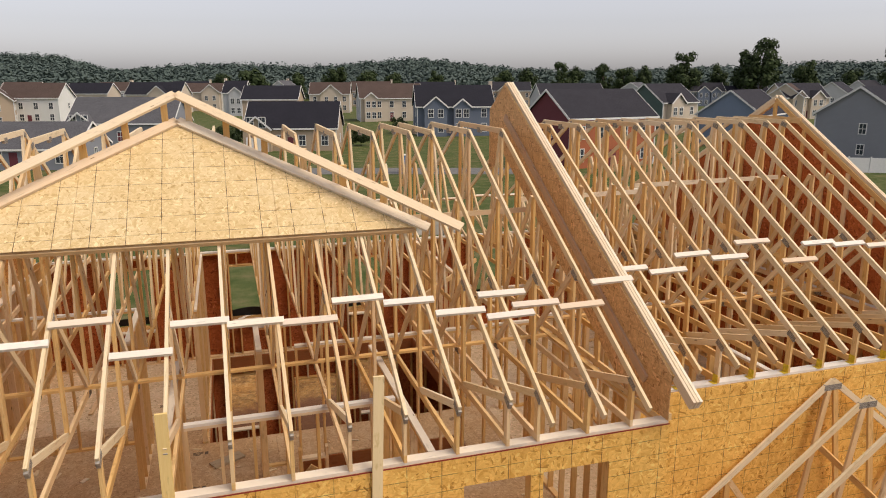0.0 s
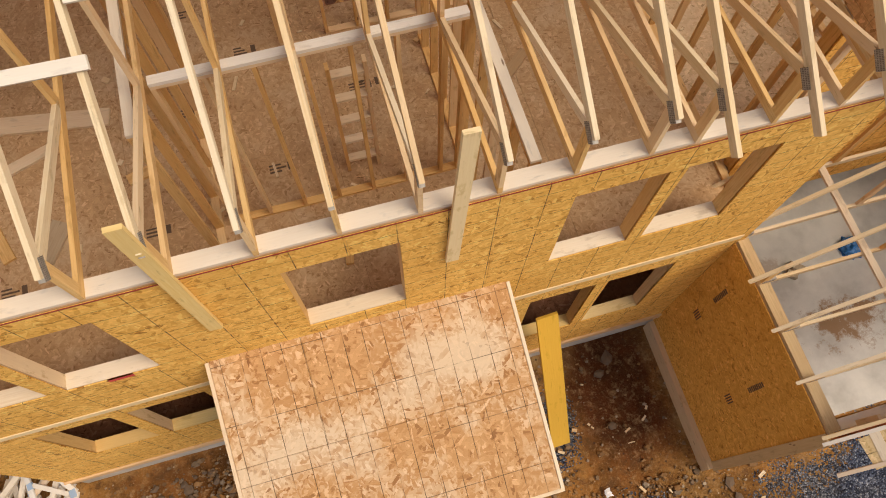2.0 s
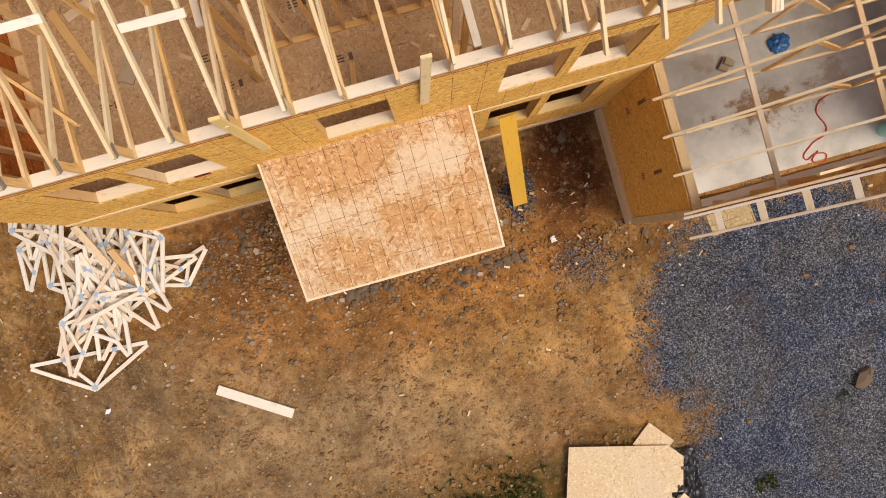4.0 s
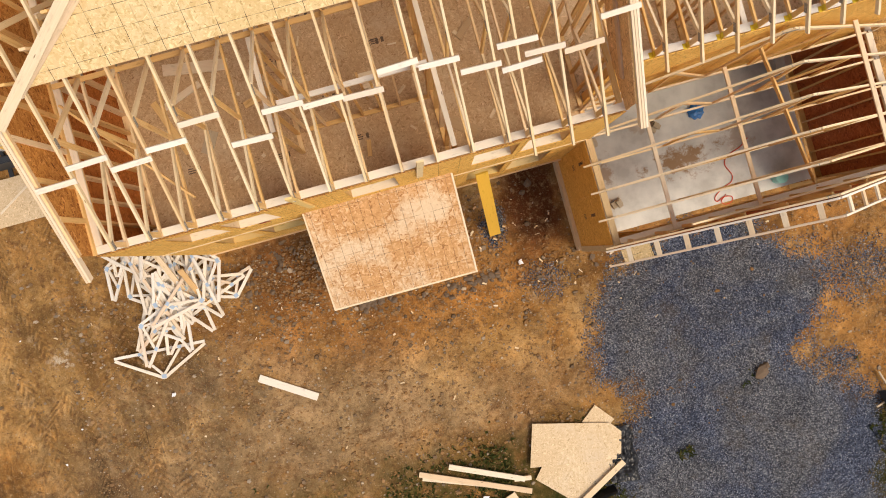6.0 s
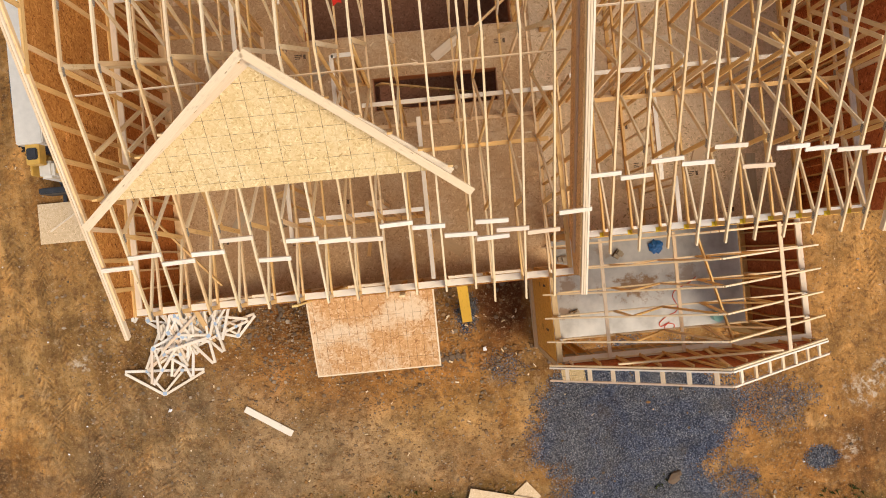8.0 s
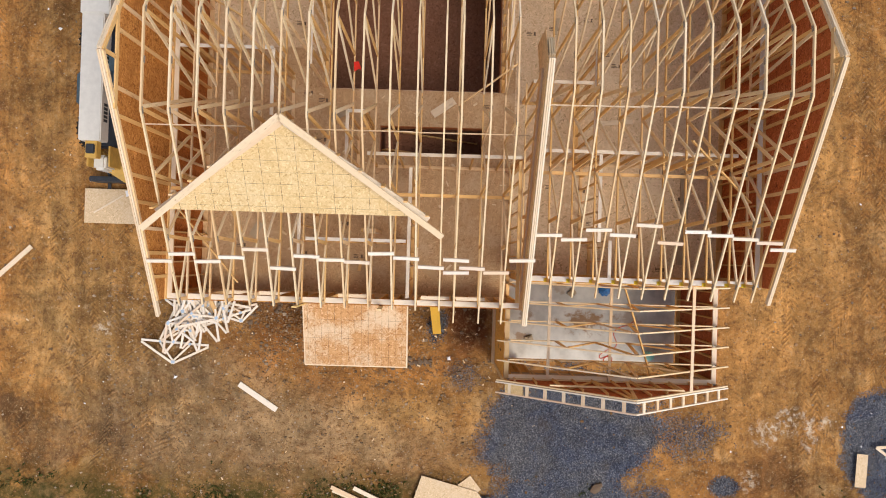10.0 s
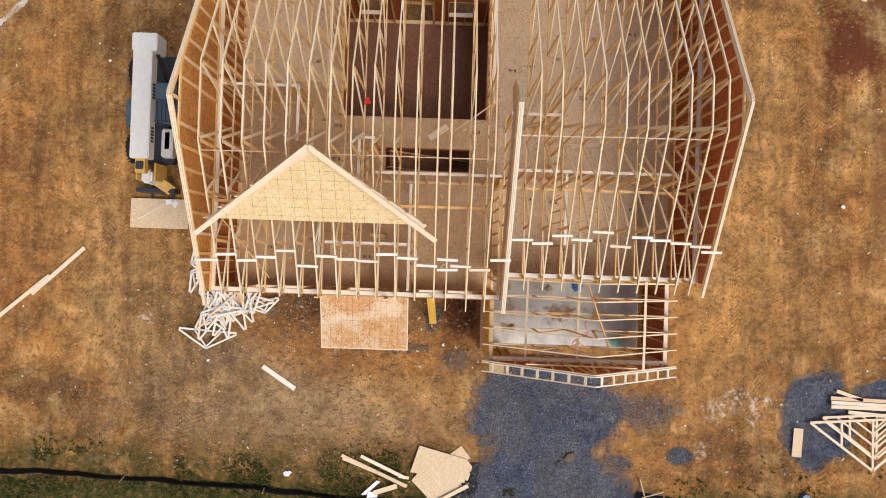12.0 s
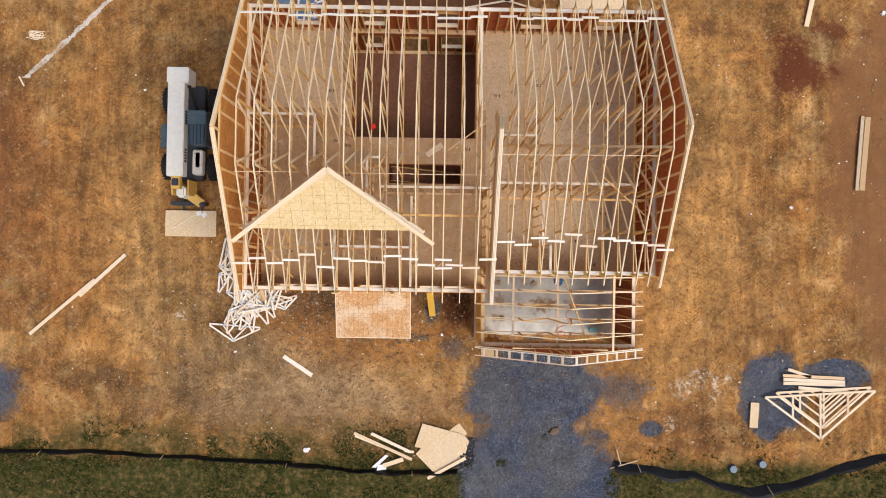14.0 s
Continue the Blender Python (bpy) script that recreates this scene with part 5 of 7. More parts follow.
def build_straw():
    """A small tangle of pale binding straps on the clay and a short stake by the chalk line."""
    rng = random.Random(31)
    curve = bpy.data.curves.new("strap_tangle", "CURVE")
    curve.dimensions, curve.bevel_depth = "3D", 0.018
    for k in range(4):
        sp = curve.splines.new("BEZIER")
        sp.bezier_points.add(5)
        for i, q in enumerate(sp.bezier_points):
            q.co = (-16.3 + rng.uniform(-0.45, 0.5), 11.75 + rng.uniform(-0.16, 0.16), 0.1 + rng.uniform(0, 0.08))
            q.handle_left_type = q.handle_right_type = "AUTO"
    curve.materials.append(PINE_PALE)
    tagged(new("strap_tangle", curve), "tangle of pale straps lying on the clay", "straps")
    lying("stake", (-17.05, 9.75), (-16.8, 9.3), 0.07, 0.04, "short pale stake at the end of the chalk line", "stake", z=0.06)


build_straw()


def build_behind():
    for x, y, a in ((-4.3, 13.1, 8), (-3.3, 13.3, -6), (-2.6, 12.9, 20)):
        t = thing("window_unit", (x, y, 0.1), "white framed window unit lying behind the back wall", "window unit", "window units", a)
        for lo, hi in (((-0.45, -0.7, 0), (-0.36, 0.7, 0.09)), ((0.36, -0.7, 0), (0.45, 0.7, 0.09)), ((-0.36, -0.7, 0), (0.36, -0.61, 0.09)), ((-0.36, 0.61, 0), (0.36, 0.7, 0.09)), ((-0.36, -0.04, 0.01), (0.36, 0.04, 0.08))):
            bm = bmesh.new()
            block(bm, lo, hi)
            part("frame_bar", bm, WHITE_PLASTIC, t)
        bm = bmesh.new()
        block(bm, (-0.36, -0.61, 0.035), (0.36, 0.61, 0.045))
        part("pane", bm, plain("blue_grey_glass", (0.16, 0.22, 0.30), 0.15), t)
    sheet([(8.9, 13.4), (12.1, 13.2), (12.2, 15.6), (9.0, 15.8)], 0.12, "large strand-board sheet lying behind the house", OSB_TAN)
    for a, b in (((4.2, 13.4), (8.4, 14.2)), ((4.6, 14.3), (8.2, 13.3)), ((4.0, 13.9), (7.4, 13.9))):
        lying("loose_board", a, b, 0.09, 0.04, "pale pine board lying behind the house", "board", group="boards behind", z=0.06)


build_behind()


# ---- silt fence ----
def build_fence(points, name, height, droop, label):
    t = thing(name, (0, 0, 0), label, "silt fence")
    pts = []
    for (xa, ya), (xb, yb) in zip(points, points[1:]):
        n = max(2, int(math.hypot(xb - xa, yb - ya) / 0.25))
        pts += [(xa + (xb - xa) * i / n, ya + (yb - ya) * i / n) for i in range(n)]
    pts.append(points[-1])
    bm = bmesh.new()
    rows = []
    for i, (x, y) in enumerate(pts):
        w = 0.07 * noise.noise(Vector((x * 0.8, y, 2)))
        lean = droop * (0.6 + 0.8 * abs(noise.noise(Vector((x * 0.45, 7, 1)))))
        top = height * (0.8 + 0.4 * abs(noise.noise(Vector((x * 0.6, 3, 5)))))
        rows.append([bm.verts.new((x, y + w + lean * f + 0.03 * noise.noise(Vector((x * 3, f * 4, 0))), -0.05 + (top + 0.05) * (f if f < 0.8 else 0.8 + 0.1 * (f - 0.8)))) for f in (0, 0.25, 0.5, 0.75, 1.0)])
    for p, q in zip(rows, rows[1:]):
        for k in range(4):
            bm.faces.new((p[k], q[k], q[k + 1], p[k + 1]))
    bmesh.ops.solidify(bm, geom=bm.faces[:], thickness=0.006)
    part("fabric", bm, BLACK_PLASTIC, t)
    for x, y in pts[4::23]:
        part("stake", board((x, y - 0.03, -0.1), (x + 0.02, y + droop * 0.5 - 0.03, height + 0.15), 0.035, 0.035, (0, 1, 0)), PINE_GREY, t)


build_fence([(-34, -7.9), (-17.6, -8.05), (-13.5, -8.06), (-9.5, -8.22), (-4.1, -8.47), (-0.3, -8.82), (2.4, -8.8), (4.3, -8.75)], "silt_fence", 0.40, -0.22, "black silt-fence fabric along the lawn edge")
build_fence([(11.8, -8.15), (13.5, -8.41), (15.7, -8.65), (16.8, -9.12), (18.4, -9.4), (20, -9.2), (21.2, -8.8), (23, -8.1), (24.9, -7.65), (34, -7.4)], "silt_fence", 0.40, -0.55, "sagging black silt-fence fabric with bare wooden stakes")
build_fence([(-14, 26.2), (-4, 26.6), (8, 26.4), (20, 25.8), (30, 25.6)], "silt_fence", 0.55, -0.15, "black silt-fence fabric behind the house")
for a, b in (((11.6, -8.6), (12.9, -8.2)), ((11.9, -7.7), (12.1, -8.4))):
    tagged(part("fence_stake", board((*a, 0.12), (*b, 0.16), 0.04, 0.04), PINE_GREY), "grey wooden stake fallen beside the fence", "stake", "fallen stakes")
for x, y in ((17.5, -8.55), (18.9, -8.3)):
    bm = bmesh.new()
    bmesh.ops.create_cone(bm, cap_ends=True, segments=20, radius1=0.2, radius2=0.17, depth=0.16)
    ob = part("pipe_end", bm, plain("blue_grey_plastic", (0.035, 0.09, 0.16), 0.4))
    ob.matrix_basis = pose(x, y, 0.1)
    tagged(ob, "round blue-grey plastic pipe cap in the soil", "pipe cap", "pipe caps")


# ---- stones ----
def pebble(verts, faces, x, y, z, r, rng):
    n = 5
    turn = rng.uniform(0, 6.28)
    sx, sy = rng.uniform(0.7, 1.3), rng.uniform(0.6, 1.1)
    j = len(verts)
    for k in range(n):
        a = turn + k * 2 * math.pi / n
        q = rng.uniform(0.75, 1.15)
        verts.append((x + r * sx * q * math.cos(a), y + r * sy * q * math.sin(a), z - 0.3 * r))
        verts.append((x + 0.7 * r * sx * q * math.cos(a + 0.2), y + 0.7 * r * sy * q * math.sin(a + 0.2), z + r * rng.uniform(0.35, 0.6)))
    for k in range(n):
        m = (k + 1) % n
        faces.append((j + 2 * k, j + 2 * m, j + 2 * m + 1, j + 2 * k + 1))
    faces.append([j + 2 * k + 1 for k in range(n)])


def stone_material(name, *colours):
    n = Nodes(name, 0.85)
    r = n.island()
    stops = [(i / max(1, len(colours) - 1), c) for i, c in enumerate(colours)]
    f = n.noise(n.position(), 18, 5)
    c = n.mix(n.ramp(f, (0.35, 0.0), (0.7, 0.35)), n.ramp(r, *stops), (0.22, 0.12, 0.05))
    return n.done(c, f, 0.5, 0.01)


def build_stones():
    rng = random.Random(8)
    site = lambda x, y: not (XL - 0.1 < x < XR + 0.1 and y > -0.1) and not (GX0 < x < GX1 + 0.1 and y > GY0 - 0.1)
    stony = lambda x, y: math.hypot((x - 7.9) / 3.7, (y + 5.0) / 2.8) < 1 or math.hypot((x - 8.1) / 4.2, (y + 9.5) / 4.8) < 1
    verts, faces = [], []
    count = 0
    while count < 30000:
        k = rng.random()
        if k < 0.18:
            x, y = rng.gauss(-0.5, 4.0), -0.3 - abs(rng.gauss(0, 1.8))
        elif k < 0.6:
            x, y = rng.uniform(-9, 13), rng.uniform(-8, 0.5)
        elif k < 0.68:
            x, y = rng.uniform(-21, -16.9), rng.uniform(-3, 14)
        else:
            x, y = rng.uniform(-17, 25), rng.uniform(-8.3, 14)
        if not site(x, y) or stony(x, y) and rng.random() < 0.95 or 3.1 < x < 5.1 and y > -2.3 and rng.random() < 0.9:
            continue
        pebble(verts, faces, x, y, 0.09 * noise.noise(Vector((x * 0.35, y * 0.35, 0))) + 0.05 * noise.noise(Vector((x * 1.1, y * 1.1, 3))) if y > -9 and not (XL - 0.6 < x < XR + 0.6 and -3.2 < y) else 0.0, min(0.085, 0.011 + 0.015 * rng.expovariate(1.0)), rng)
        count += 1
    me = bpy.data.meshes.new("pebbles")
    me.from_pydata(verts, [], faces)
    me.materials.append(stone_material("pebble_stone", (0.10, 0.08, 0.06), (0.26, 0.135, 0.05), (0.38, 0.23, 0.11), (0.19, 0.14, 0.095), (0.32, 0.16, 0.05), (0.15, 0.12, 0.09), (0.52, 0.42, 0.31)))
    tagged(use("pebbles", me), "scattered small stones and clods over the clay", "stones", kind="stuff")
    rock = stone_material("broken_rock", (0.07, 0.062, 0.056), (0.13, 0.115, 0.098), (0.22, 0.125, 0.058), (0.17, 0.15, 0.125), (0.36, 0.27, 0.17), (0.10, 0.09, 0.08), (0.26, 0.15, 0.07))
    spots = []
    for i in range(210):
        k = rng.random() * 0.81
        if k < 0.28:
            x, y = rng.gauss(-0.6, 0.5), -2.2 - abs(rng.gauss(0, 0.18))
        elif k < 0.5:
            x, y = rng.gauss(1.9, 0.45), -2.35 - abs(rng.gauss(0, 0.22))
        elif k < 0.75:
            x, y = rng.uniform(-3.9, -1.1), -0.25 - abs(rng.gauss(0, 0.9))
        else:
            x, y = rng.uniform(2.1, 3.2), -0.25 - abs(rng.gauss(0, 0.9))
        spots.append((x, y, 0.028 + 0.085 * rng.random() ** 2.2))
    spots += [(8.9, -6.9, 0.2), (9.05, -6.8, 0.12), (5.35, -2.72, 0.1), (5.4, -2.95, 0.07), (4.2, -0.35, 0.13), (4.0, -0.55, 0.1), (3.9, -1.4, 0.08), (4.9, -4.5, 0.09)]
    for x, y, r in spots:
        if XL < x < XM and y > -0.2:
            continue
        bm = bmesh.new()
        bmesh.ops.create_icosphere(bm, subdivisions=1, radius=r)
        o = Vector((x * 7, y * 7, 0))
        long, flat = rng.uniform(0.75, 1.35), rng.uniform(0.45, 0.8)
        for v in bm.verts:
            v.co *= rng.uniform(0.66, 1.12) + 0.3 * noise.noise(v.co.normalized() * 1.5 + o)
            v.co.x *= long
            v.co.z *= flat
        ob = part("rock", bm, rock)
        ob.matrix_basis = pose(x, y, r * 0.22, 0, 0, rng.uniform(0, 180))
        tagged(ob, "broken grey-brown field rock on the clay", "rock", "rocks by the foundation")
    for x, y, s in ((-2.9, -7.95, 0.15), (3.45, -2.35, 0.07), (-6.4, -3.3, 0.07), (24.6, 13.5, 0.12), (20.2, 4.0, 0.08), (-11.0, 9.2, 0.07)):
        bm = bmesh.new()
        bmesh.ops.create_icosphere(bm, subdivisions=2, radius=s)
        for v in bm.verts:
            v.co *= 0.45 + 1.5 * abs(noise.noise(v.co / s * 1.6 + Vector((x, y, 0))))
            v.co.z *= 0.4
        ob = part("litter", bm, WHITE_PLASTIC)
        ob.matrix_basis = pose(x, y, 0.08)
        tagged(ob, "crumpled white litter on the ground", "litter", "white litter")
    verts, faces = [], []
    for i in range(95):
        x, y = rng.choice(((rng.uniform(12.5, 26), rng.uniform(-7, 14)), (rng.uniform(-19, -6), rng.uniform(-7, 12)), (rng.uniform(21, 27), rng.uniform(-3, 14))))
        a, r = rng.uniform(0, 6.28), rng.uniform(0.015, 0.05)
        j = len(verts)
        for k in range(4):
            q = r * rng.uniform(0.5, 1.2)
            verts.append((x + q * math.cos(a + k * 1.57), y + q * math.sin(a + k * 1.57), 0.07 + rng.uniform(0, 0.03)))
        faces.append((j, j + 1, j + 2, j + 3))
    me = bpy.data.meshes.new("litter_flakes")
    me.from_pydata(verts, [], faces)
    me.materials.append(WHITE_PLASTIC)
    tagged(use("litter_flakes", me), "small white scraps of paper trodden into clay", "litter", kind="stuff")
    # pale chips and offcuts
    bm = bmesh.new()
    for i in range(150):
        x, y = (rng.uniform(-15, 24), rng.uniform(-8, 13)) if i % 2 else (rng.gauss(1, 4.5), -0.4 - abs(rng.gauss(0, 2.2)))
        if not site(x, y):
            continue
        a, ln = rng.uniform(0, 3.14), rng.uniform(0.03, 0.13)
        d = Vector((math.cos(a), math.sin(a), 0)) * ln / 2
        stick(bm, Vector((x, y, 0.06)) - d, Vector((x, y, 0.07)) + d, rng.uniform(0.015, 0.05), 0.012)
    tagged(part("wood_chips", bm, PINE_STUFF), "pale wood chips and offcuts strewn over the clay", "wood chips", kind="stuff")


build_stones()


# ---- grass along the fence ----
def build_grass():
    n = Nodes("grass_blades", 0.7)
    r = n.island()
    n.done(n.ramp(r, (0.0, (0.020, 0.030, 0.006)), (0.5, (0.044, 0.054, 0.010)), (0.8, (0.080, 0.070, 0.018)), (1.0, (0.17, 0.12, 0.045))))
    rng = random.Random(21)
    verts, faces = [], []
    for i in range(34000):
        x = rng.uniform(-32, 36)
        k = rng.random()
        y = -8.2 - abs(rng.gauss(0, 5)) if k < 0.55 else -7.9 + rng.gauss(0, 0.55)
        if 4.6 < x < 11.4 and noise.noise(Vector((x, y, 0))) < 0.6:
            continue
        if noise.noise(Vector((x * 0.5, y * 0.8, 4))) < (-0.15 if y < -8.4 else 0.12):
            continue
        if x > 11 and y > -8.6 and rng.random() < 0.85:
            continue
        h, a = rng.uniform(0.05, 0.16), rng.uniform(0, 6.28)
        for s in range(2):
            b = a + s * 1.9
            dx, dy = math.cos(b), math.sin(b)
            w = rng.uniform(0.02, 0.05)
            j = len(verts)
            verts += [(x - dy * w, y + dx * w, 0.0), (x + dy * w, y - dx * w, 0.0), (x + dx * h * 0.9, y + dy * h * 0.9, h)]
            faces.append((j, j + 1, j + 2))
    me = bpy.data.meshes.new("grass")
    me.from_pydata(verts, [], faces)
    me.materials.append(n.mat)
    tagged(use("grass", me), "rough patchy green and straw grass", "grass", kind="stuff")


build_grass()

# ---- telehandler beside the house ----
def box_part(name, lo, hi, material, parent, bevel=0.03, label=""):
    bm = bmesh.new()
    block(bm, lo, hi)
    bmesh.ops.bevel(bm, geom=bm.edges[:], offset=bevel, segments=2, affect="EDGES")
    return part(name, bm, material, parent, label)


def build_loader():
    cream = plain("cream_machine_paint", (0.74, 0.72, 0.66), 0.4, vary=0.06)
    teal = plain("grey_machine_paint", (0.085, 0.125, 0.15), 0.5, vary=0.2)
    yellow = plain("ochre_machine_paint", (0.66, 0.42, 0.10), 0.45, vary=0.15)
    black = plain("tyre_rubber", (0.03, 0.028, 0.026), 0.8, vary=0.4, size=14)
    steel = plain("dark_steel", (0.07, 0.075, 0.085), 0.5, 0.6)
    n = Nodes("cab_glass", 0.08)
    n.out.inputs["Metallic"].default_value = 0.0
    glass = n.done((0.05, 0.08, 0.11))
    t = thing("telehandler", (-8.5, 7.0, 0), "cream telescopic handler with a dark cab parked by the wall", "telehandler")
    box_part("chassis", (-0.72, -2.2, 0.55), (0.72, 2.2, 1.05), steel, t, 0.06)
    box_part("engine_cover", (0.34, -2.0, 1.02), (0.80, -0.85, 1.5), cream, t, 0.05)
    box_part("tank", (-1.22, -0.75, 0.62), (-0.75, 0.35, 1.3), teal, t, 0.05)
    box_part("tool_box", (0.45, -1.7, 1.02), (0.72, -0.95, 1.5), cream, t, 0.04)
    boom = box_part("boom", (-0.42, -2.2, 2.05), (0.32, 2.2, 2.62), cream, t, 0.03)
    box_part("boom_head", (-0.46, 1.95, 1.7), (0.52, 2.65, 2.68), cream, t, 0.04)
    box_part("inner_boom", (-0.24, -2.75, 2.15), (0.14, -2.15, 2.5), yellow, t, 0.02)
    b = box_part("boom_nose", (-0.16, -3.1, 0.9), (0.26, -2.6, 2.1), cream, t, 0.08)
    part("jib", board((-0.1, -2.65, 1.75), (0.52, -3.22, 0.75), 0.42, 0.34), yellow, t, "ochre angled jib of the boom")
    box_part("nose_bracket", (-0.2, -2.62, 2.1), (0.1, -2.3, 2.56), steel, t, 0.03)
    for k in range(3):
        part("hose", board((0.36 + 0.05 * k, 1.9, 2.3), (0.5 + 0.05 * k, 0.9, 1.5), 0.04, 0.04), black, t)
    for x in (-0.32, 0.4):
        box_part("nose_cheek", (x - 0.03, -3.0, 1.0), (x + 0.03, -2.3, 2.15), yellow, t, 0.02)
    for y in (-1.55, 0.15):
        for k in range(5):
            box_part("stencil_bar", (0.322, y + 0.13 * k, 2.2), (0.33, y + 0.13 * k + 0.09, 2.45), steel, boom, 0.001)
    cab = box_part("cab", (0.42, -0.75, 1.0), (1.22, 0.75, 2.35), glass, t, 0.08, "dark blue-grey glazed cab")
    for x in (0.45, 1.19):
        for y in (-0.72, 0.72):
            part("pillar", board((x, y, 1.0), (x, y, 2.38), 0.07, 0.07, (0, 1, 0)), teal, cab)
    box_part("roof", (0.40, 0.15, 2.34), (1.24, 0.78, 2.42), teal, cab, 0.03)
    for k in range(5):
        part("roof_bar", board((0.5 + 0.16 * k, -0.72, 2.38), (0.5 + 0.16 * k, 0.15, 2.38), 0.02, 0.03), steel, cab)
    for x in (-1.06, 1.05):
        for y in (-1.55, 1.55):
            bm = bmesh.new()
            bmesh.ops.create_cone(bm, cap_ends=True, segments=28, radius1=0.58, radius2=0.58, depth=0.36)
            bmesh.ops.bevel(bm, geom=[e for e in bm.edges if abs(e.verts[0].co.z - e.verts[1].co.z) < 0.01], offset=0.06, segments=2, affect="EDGES")
            w = part("wheel", bm, black, t, "black lugged tyre")
            w.matrix_basis = pose(x, y, 0.58, 0, 90)
            bm = bmesh.new()
            bmesh.ops.create_cone(bm, cap_ends=True, segments=20, radius1=0.28, radius2=0.28, depth=0.38)
            part("rim", bm, cream, w)
            bm = bmesh.new()
            for k in range(20):
                a = k * 2 * math.pi / 20
                for s in (-1, 1):
                    p = Vector((0.6 * math.cos(a + 0.08 * s), 0.6 * math.sin(a + 0.08 * s), 0.02 * s))
                    q = Vector((0.6 * math.cos(a - 0.05 * s), 0.6 * math.sin(a - 0.05 * s), 0.17 * s))
                    stick(bm, p, q, 0.05, 0.05, p)
            part("tread", bm, black, w)
    box_part("fork_carriage", (-0.85, -3.38, 0.25), (0.75, -3.2, 0.95), steel, t, 0.03)
    for x in (-0.5, 0.4):
        box_part("fork", (x - 0.06, -4.55, 0.09), (x + 0.06, -3.3, 0.14), steel, t, 0.01)
    for x in (-0.2, 0.2):
        part("hydraulic_ram", board((x, -2.6, 1.2), (x, -3.25, 0.7), 0.08, 0.08), steel, t)
    part("hose", board((0.36, 2.2, 1.9), (0.62, 1.2, 1.2), 0.05, 0.05), steel, t)


build_loader()


# ---- interior clutter, stairs ----
def build_inside():
    rng = random.Random(17)
    spots = [(-2.48, 3.6, 1.36, -9), (-2.9, 3.1, 0.9, 20), (-3.3, 2.5, 1.3, 110), (-2.6, 2.0, 0.5, 60), (2.6, 0.95, 0.85, -38), (-1.5, 2.6, 0.4, 15), (0.6, 1.0, 0.35, 80), (3.2, 2.9, 0.5, 40), (8.3, 5.6, 1.0, 5), (9.1, 2.6, 0.5, 70),
             (-0.2, 5.6, 0.6, 30), (3.0, 5.9, 0.8, 35), (6.4, 8.5, 0.5, 80), (9.5, 9.2, 0.7, 15), (-2.9, 8.8, 0.9, 85), (10.4, 1.9, 1.2, 88), (10.45, 3.4, 1.4, 90)]
    for x, y, ln, a in spots:
        d = Vector((math.cos(radians(a)), math.sin(radians(a)), 0)) * ln / 2
        c = Vector((x, y, FLOOR2 + 0.025))
        w = rng.choice((0.09, 0.14, 0.24))
        ob = part("lumber_offcut", board(c - d, c + d, w, 0.038), rng.choice((PINE, PINE_PALE, PINE_GREY)))
        tagged(ob, "pine offcut lying on the subfloor", "offcut", "offcuts on the floor")
    bm = bmesh.new()
    for i in range(160):
        x, y = rng.uniform(XL + 0.3, XR - 0.3), rng.uniform(0.9, 10.7)
        if -0.7 < x < 4.9 and y > 6.2 or 0.9 < x < 4.4 and 4.3 < y < 5.5:
            continue
        a, ln = rng.uniform(0, 3.14), rng.uniform(0.05, 0.22)
        d = Vector((math.cos(a), math.sin(a), 0)) * ln / 2
        stick(bm, Vector((x, y, FLOOR2 + 0.012)) - d, Vector((x, y, FLOOR2 + 0.012)) + d, rng.uniform(0.02, 0.08), 0.016)
    tagged(part("floor_scraps", bm, PINE_STUFF), "wood scraps strewn over the subfloor", "scraps", kind="stuff")
    # ladder-like blocking near the front closet
    t = thing("blocking_ladder", (0.84, 1.12, FLOOR2), "ladder of short blocks between two studs", "blocking")
    for x in (0, 0.36):
        part("stud", board((x, 0.9, 0.02), (x, 0.9, 2.0), 0.038, 0.089, (0, 1, 0)), PINE, t)
    for k in range(5):
        part("block", board((0.02, 0.9, 0.25 + 0.4 * k), (0.34, 0.9, 0.25 + 0.4 * k), 0.089, 0.038), PINE_PALE, t)
    # stringers in the stairwell
    s = thing("stairs", (0, 0, 0), "rough wooden stairs down the stairwell", "stairs")
    for y in (4.6, 5.2):
        part("stringer", board((1.2, y, FLOOR2 - 0.2), (4.1, y, 1.6), 0.04, 0.26), PINE, s)
    for k in range(11):
        # treads take the darker board, so stairwell shade is in their colour
        part("tread", board((1.35 + 0.26 * k, 4.6, FLOOR2 - 0.3 - 0.205 * k), (1.35 + 0.26 * k, 5.2, FLOOR2 - 0.3 - 0.205 * k), 0.26, 0.035), SUBFLOOR_SHADED, s)
    # printed panel marks: plain bars
    ink = plain("stamp_ink", (0.14, 0.095, 0.065), 0.8)
    bm = bmesh.new()
    for i in range(34):
        x, y = rng.uniform(XL + 0.6, XR - 0.8), rng.uniform(0.9, 10.5)
        if -0.9 < x < 4.9 and y > 6.1 or 0.7 < x < 4.5 and 4.2 < y < 5.5:
            continue
        for k in range(3):
            block(bm, (x, y + 0.045 * k, FLOOR2 + 0.001), (x + rng.uniform(0.1, 0.2), y + 0.045 * k + 0.022, FLOOR2 + 0.003))
        block(bm, (x + 0.22, y, FLOOR2 + 0.001), (x + 0.28, y + 0.11, FLOOR2 + 0.003))
    tagged(part("floor_stamps", bm, ink), "dark stamped bars on the floor panels", "stamps", kind="stuff")
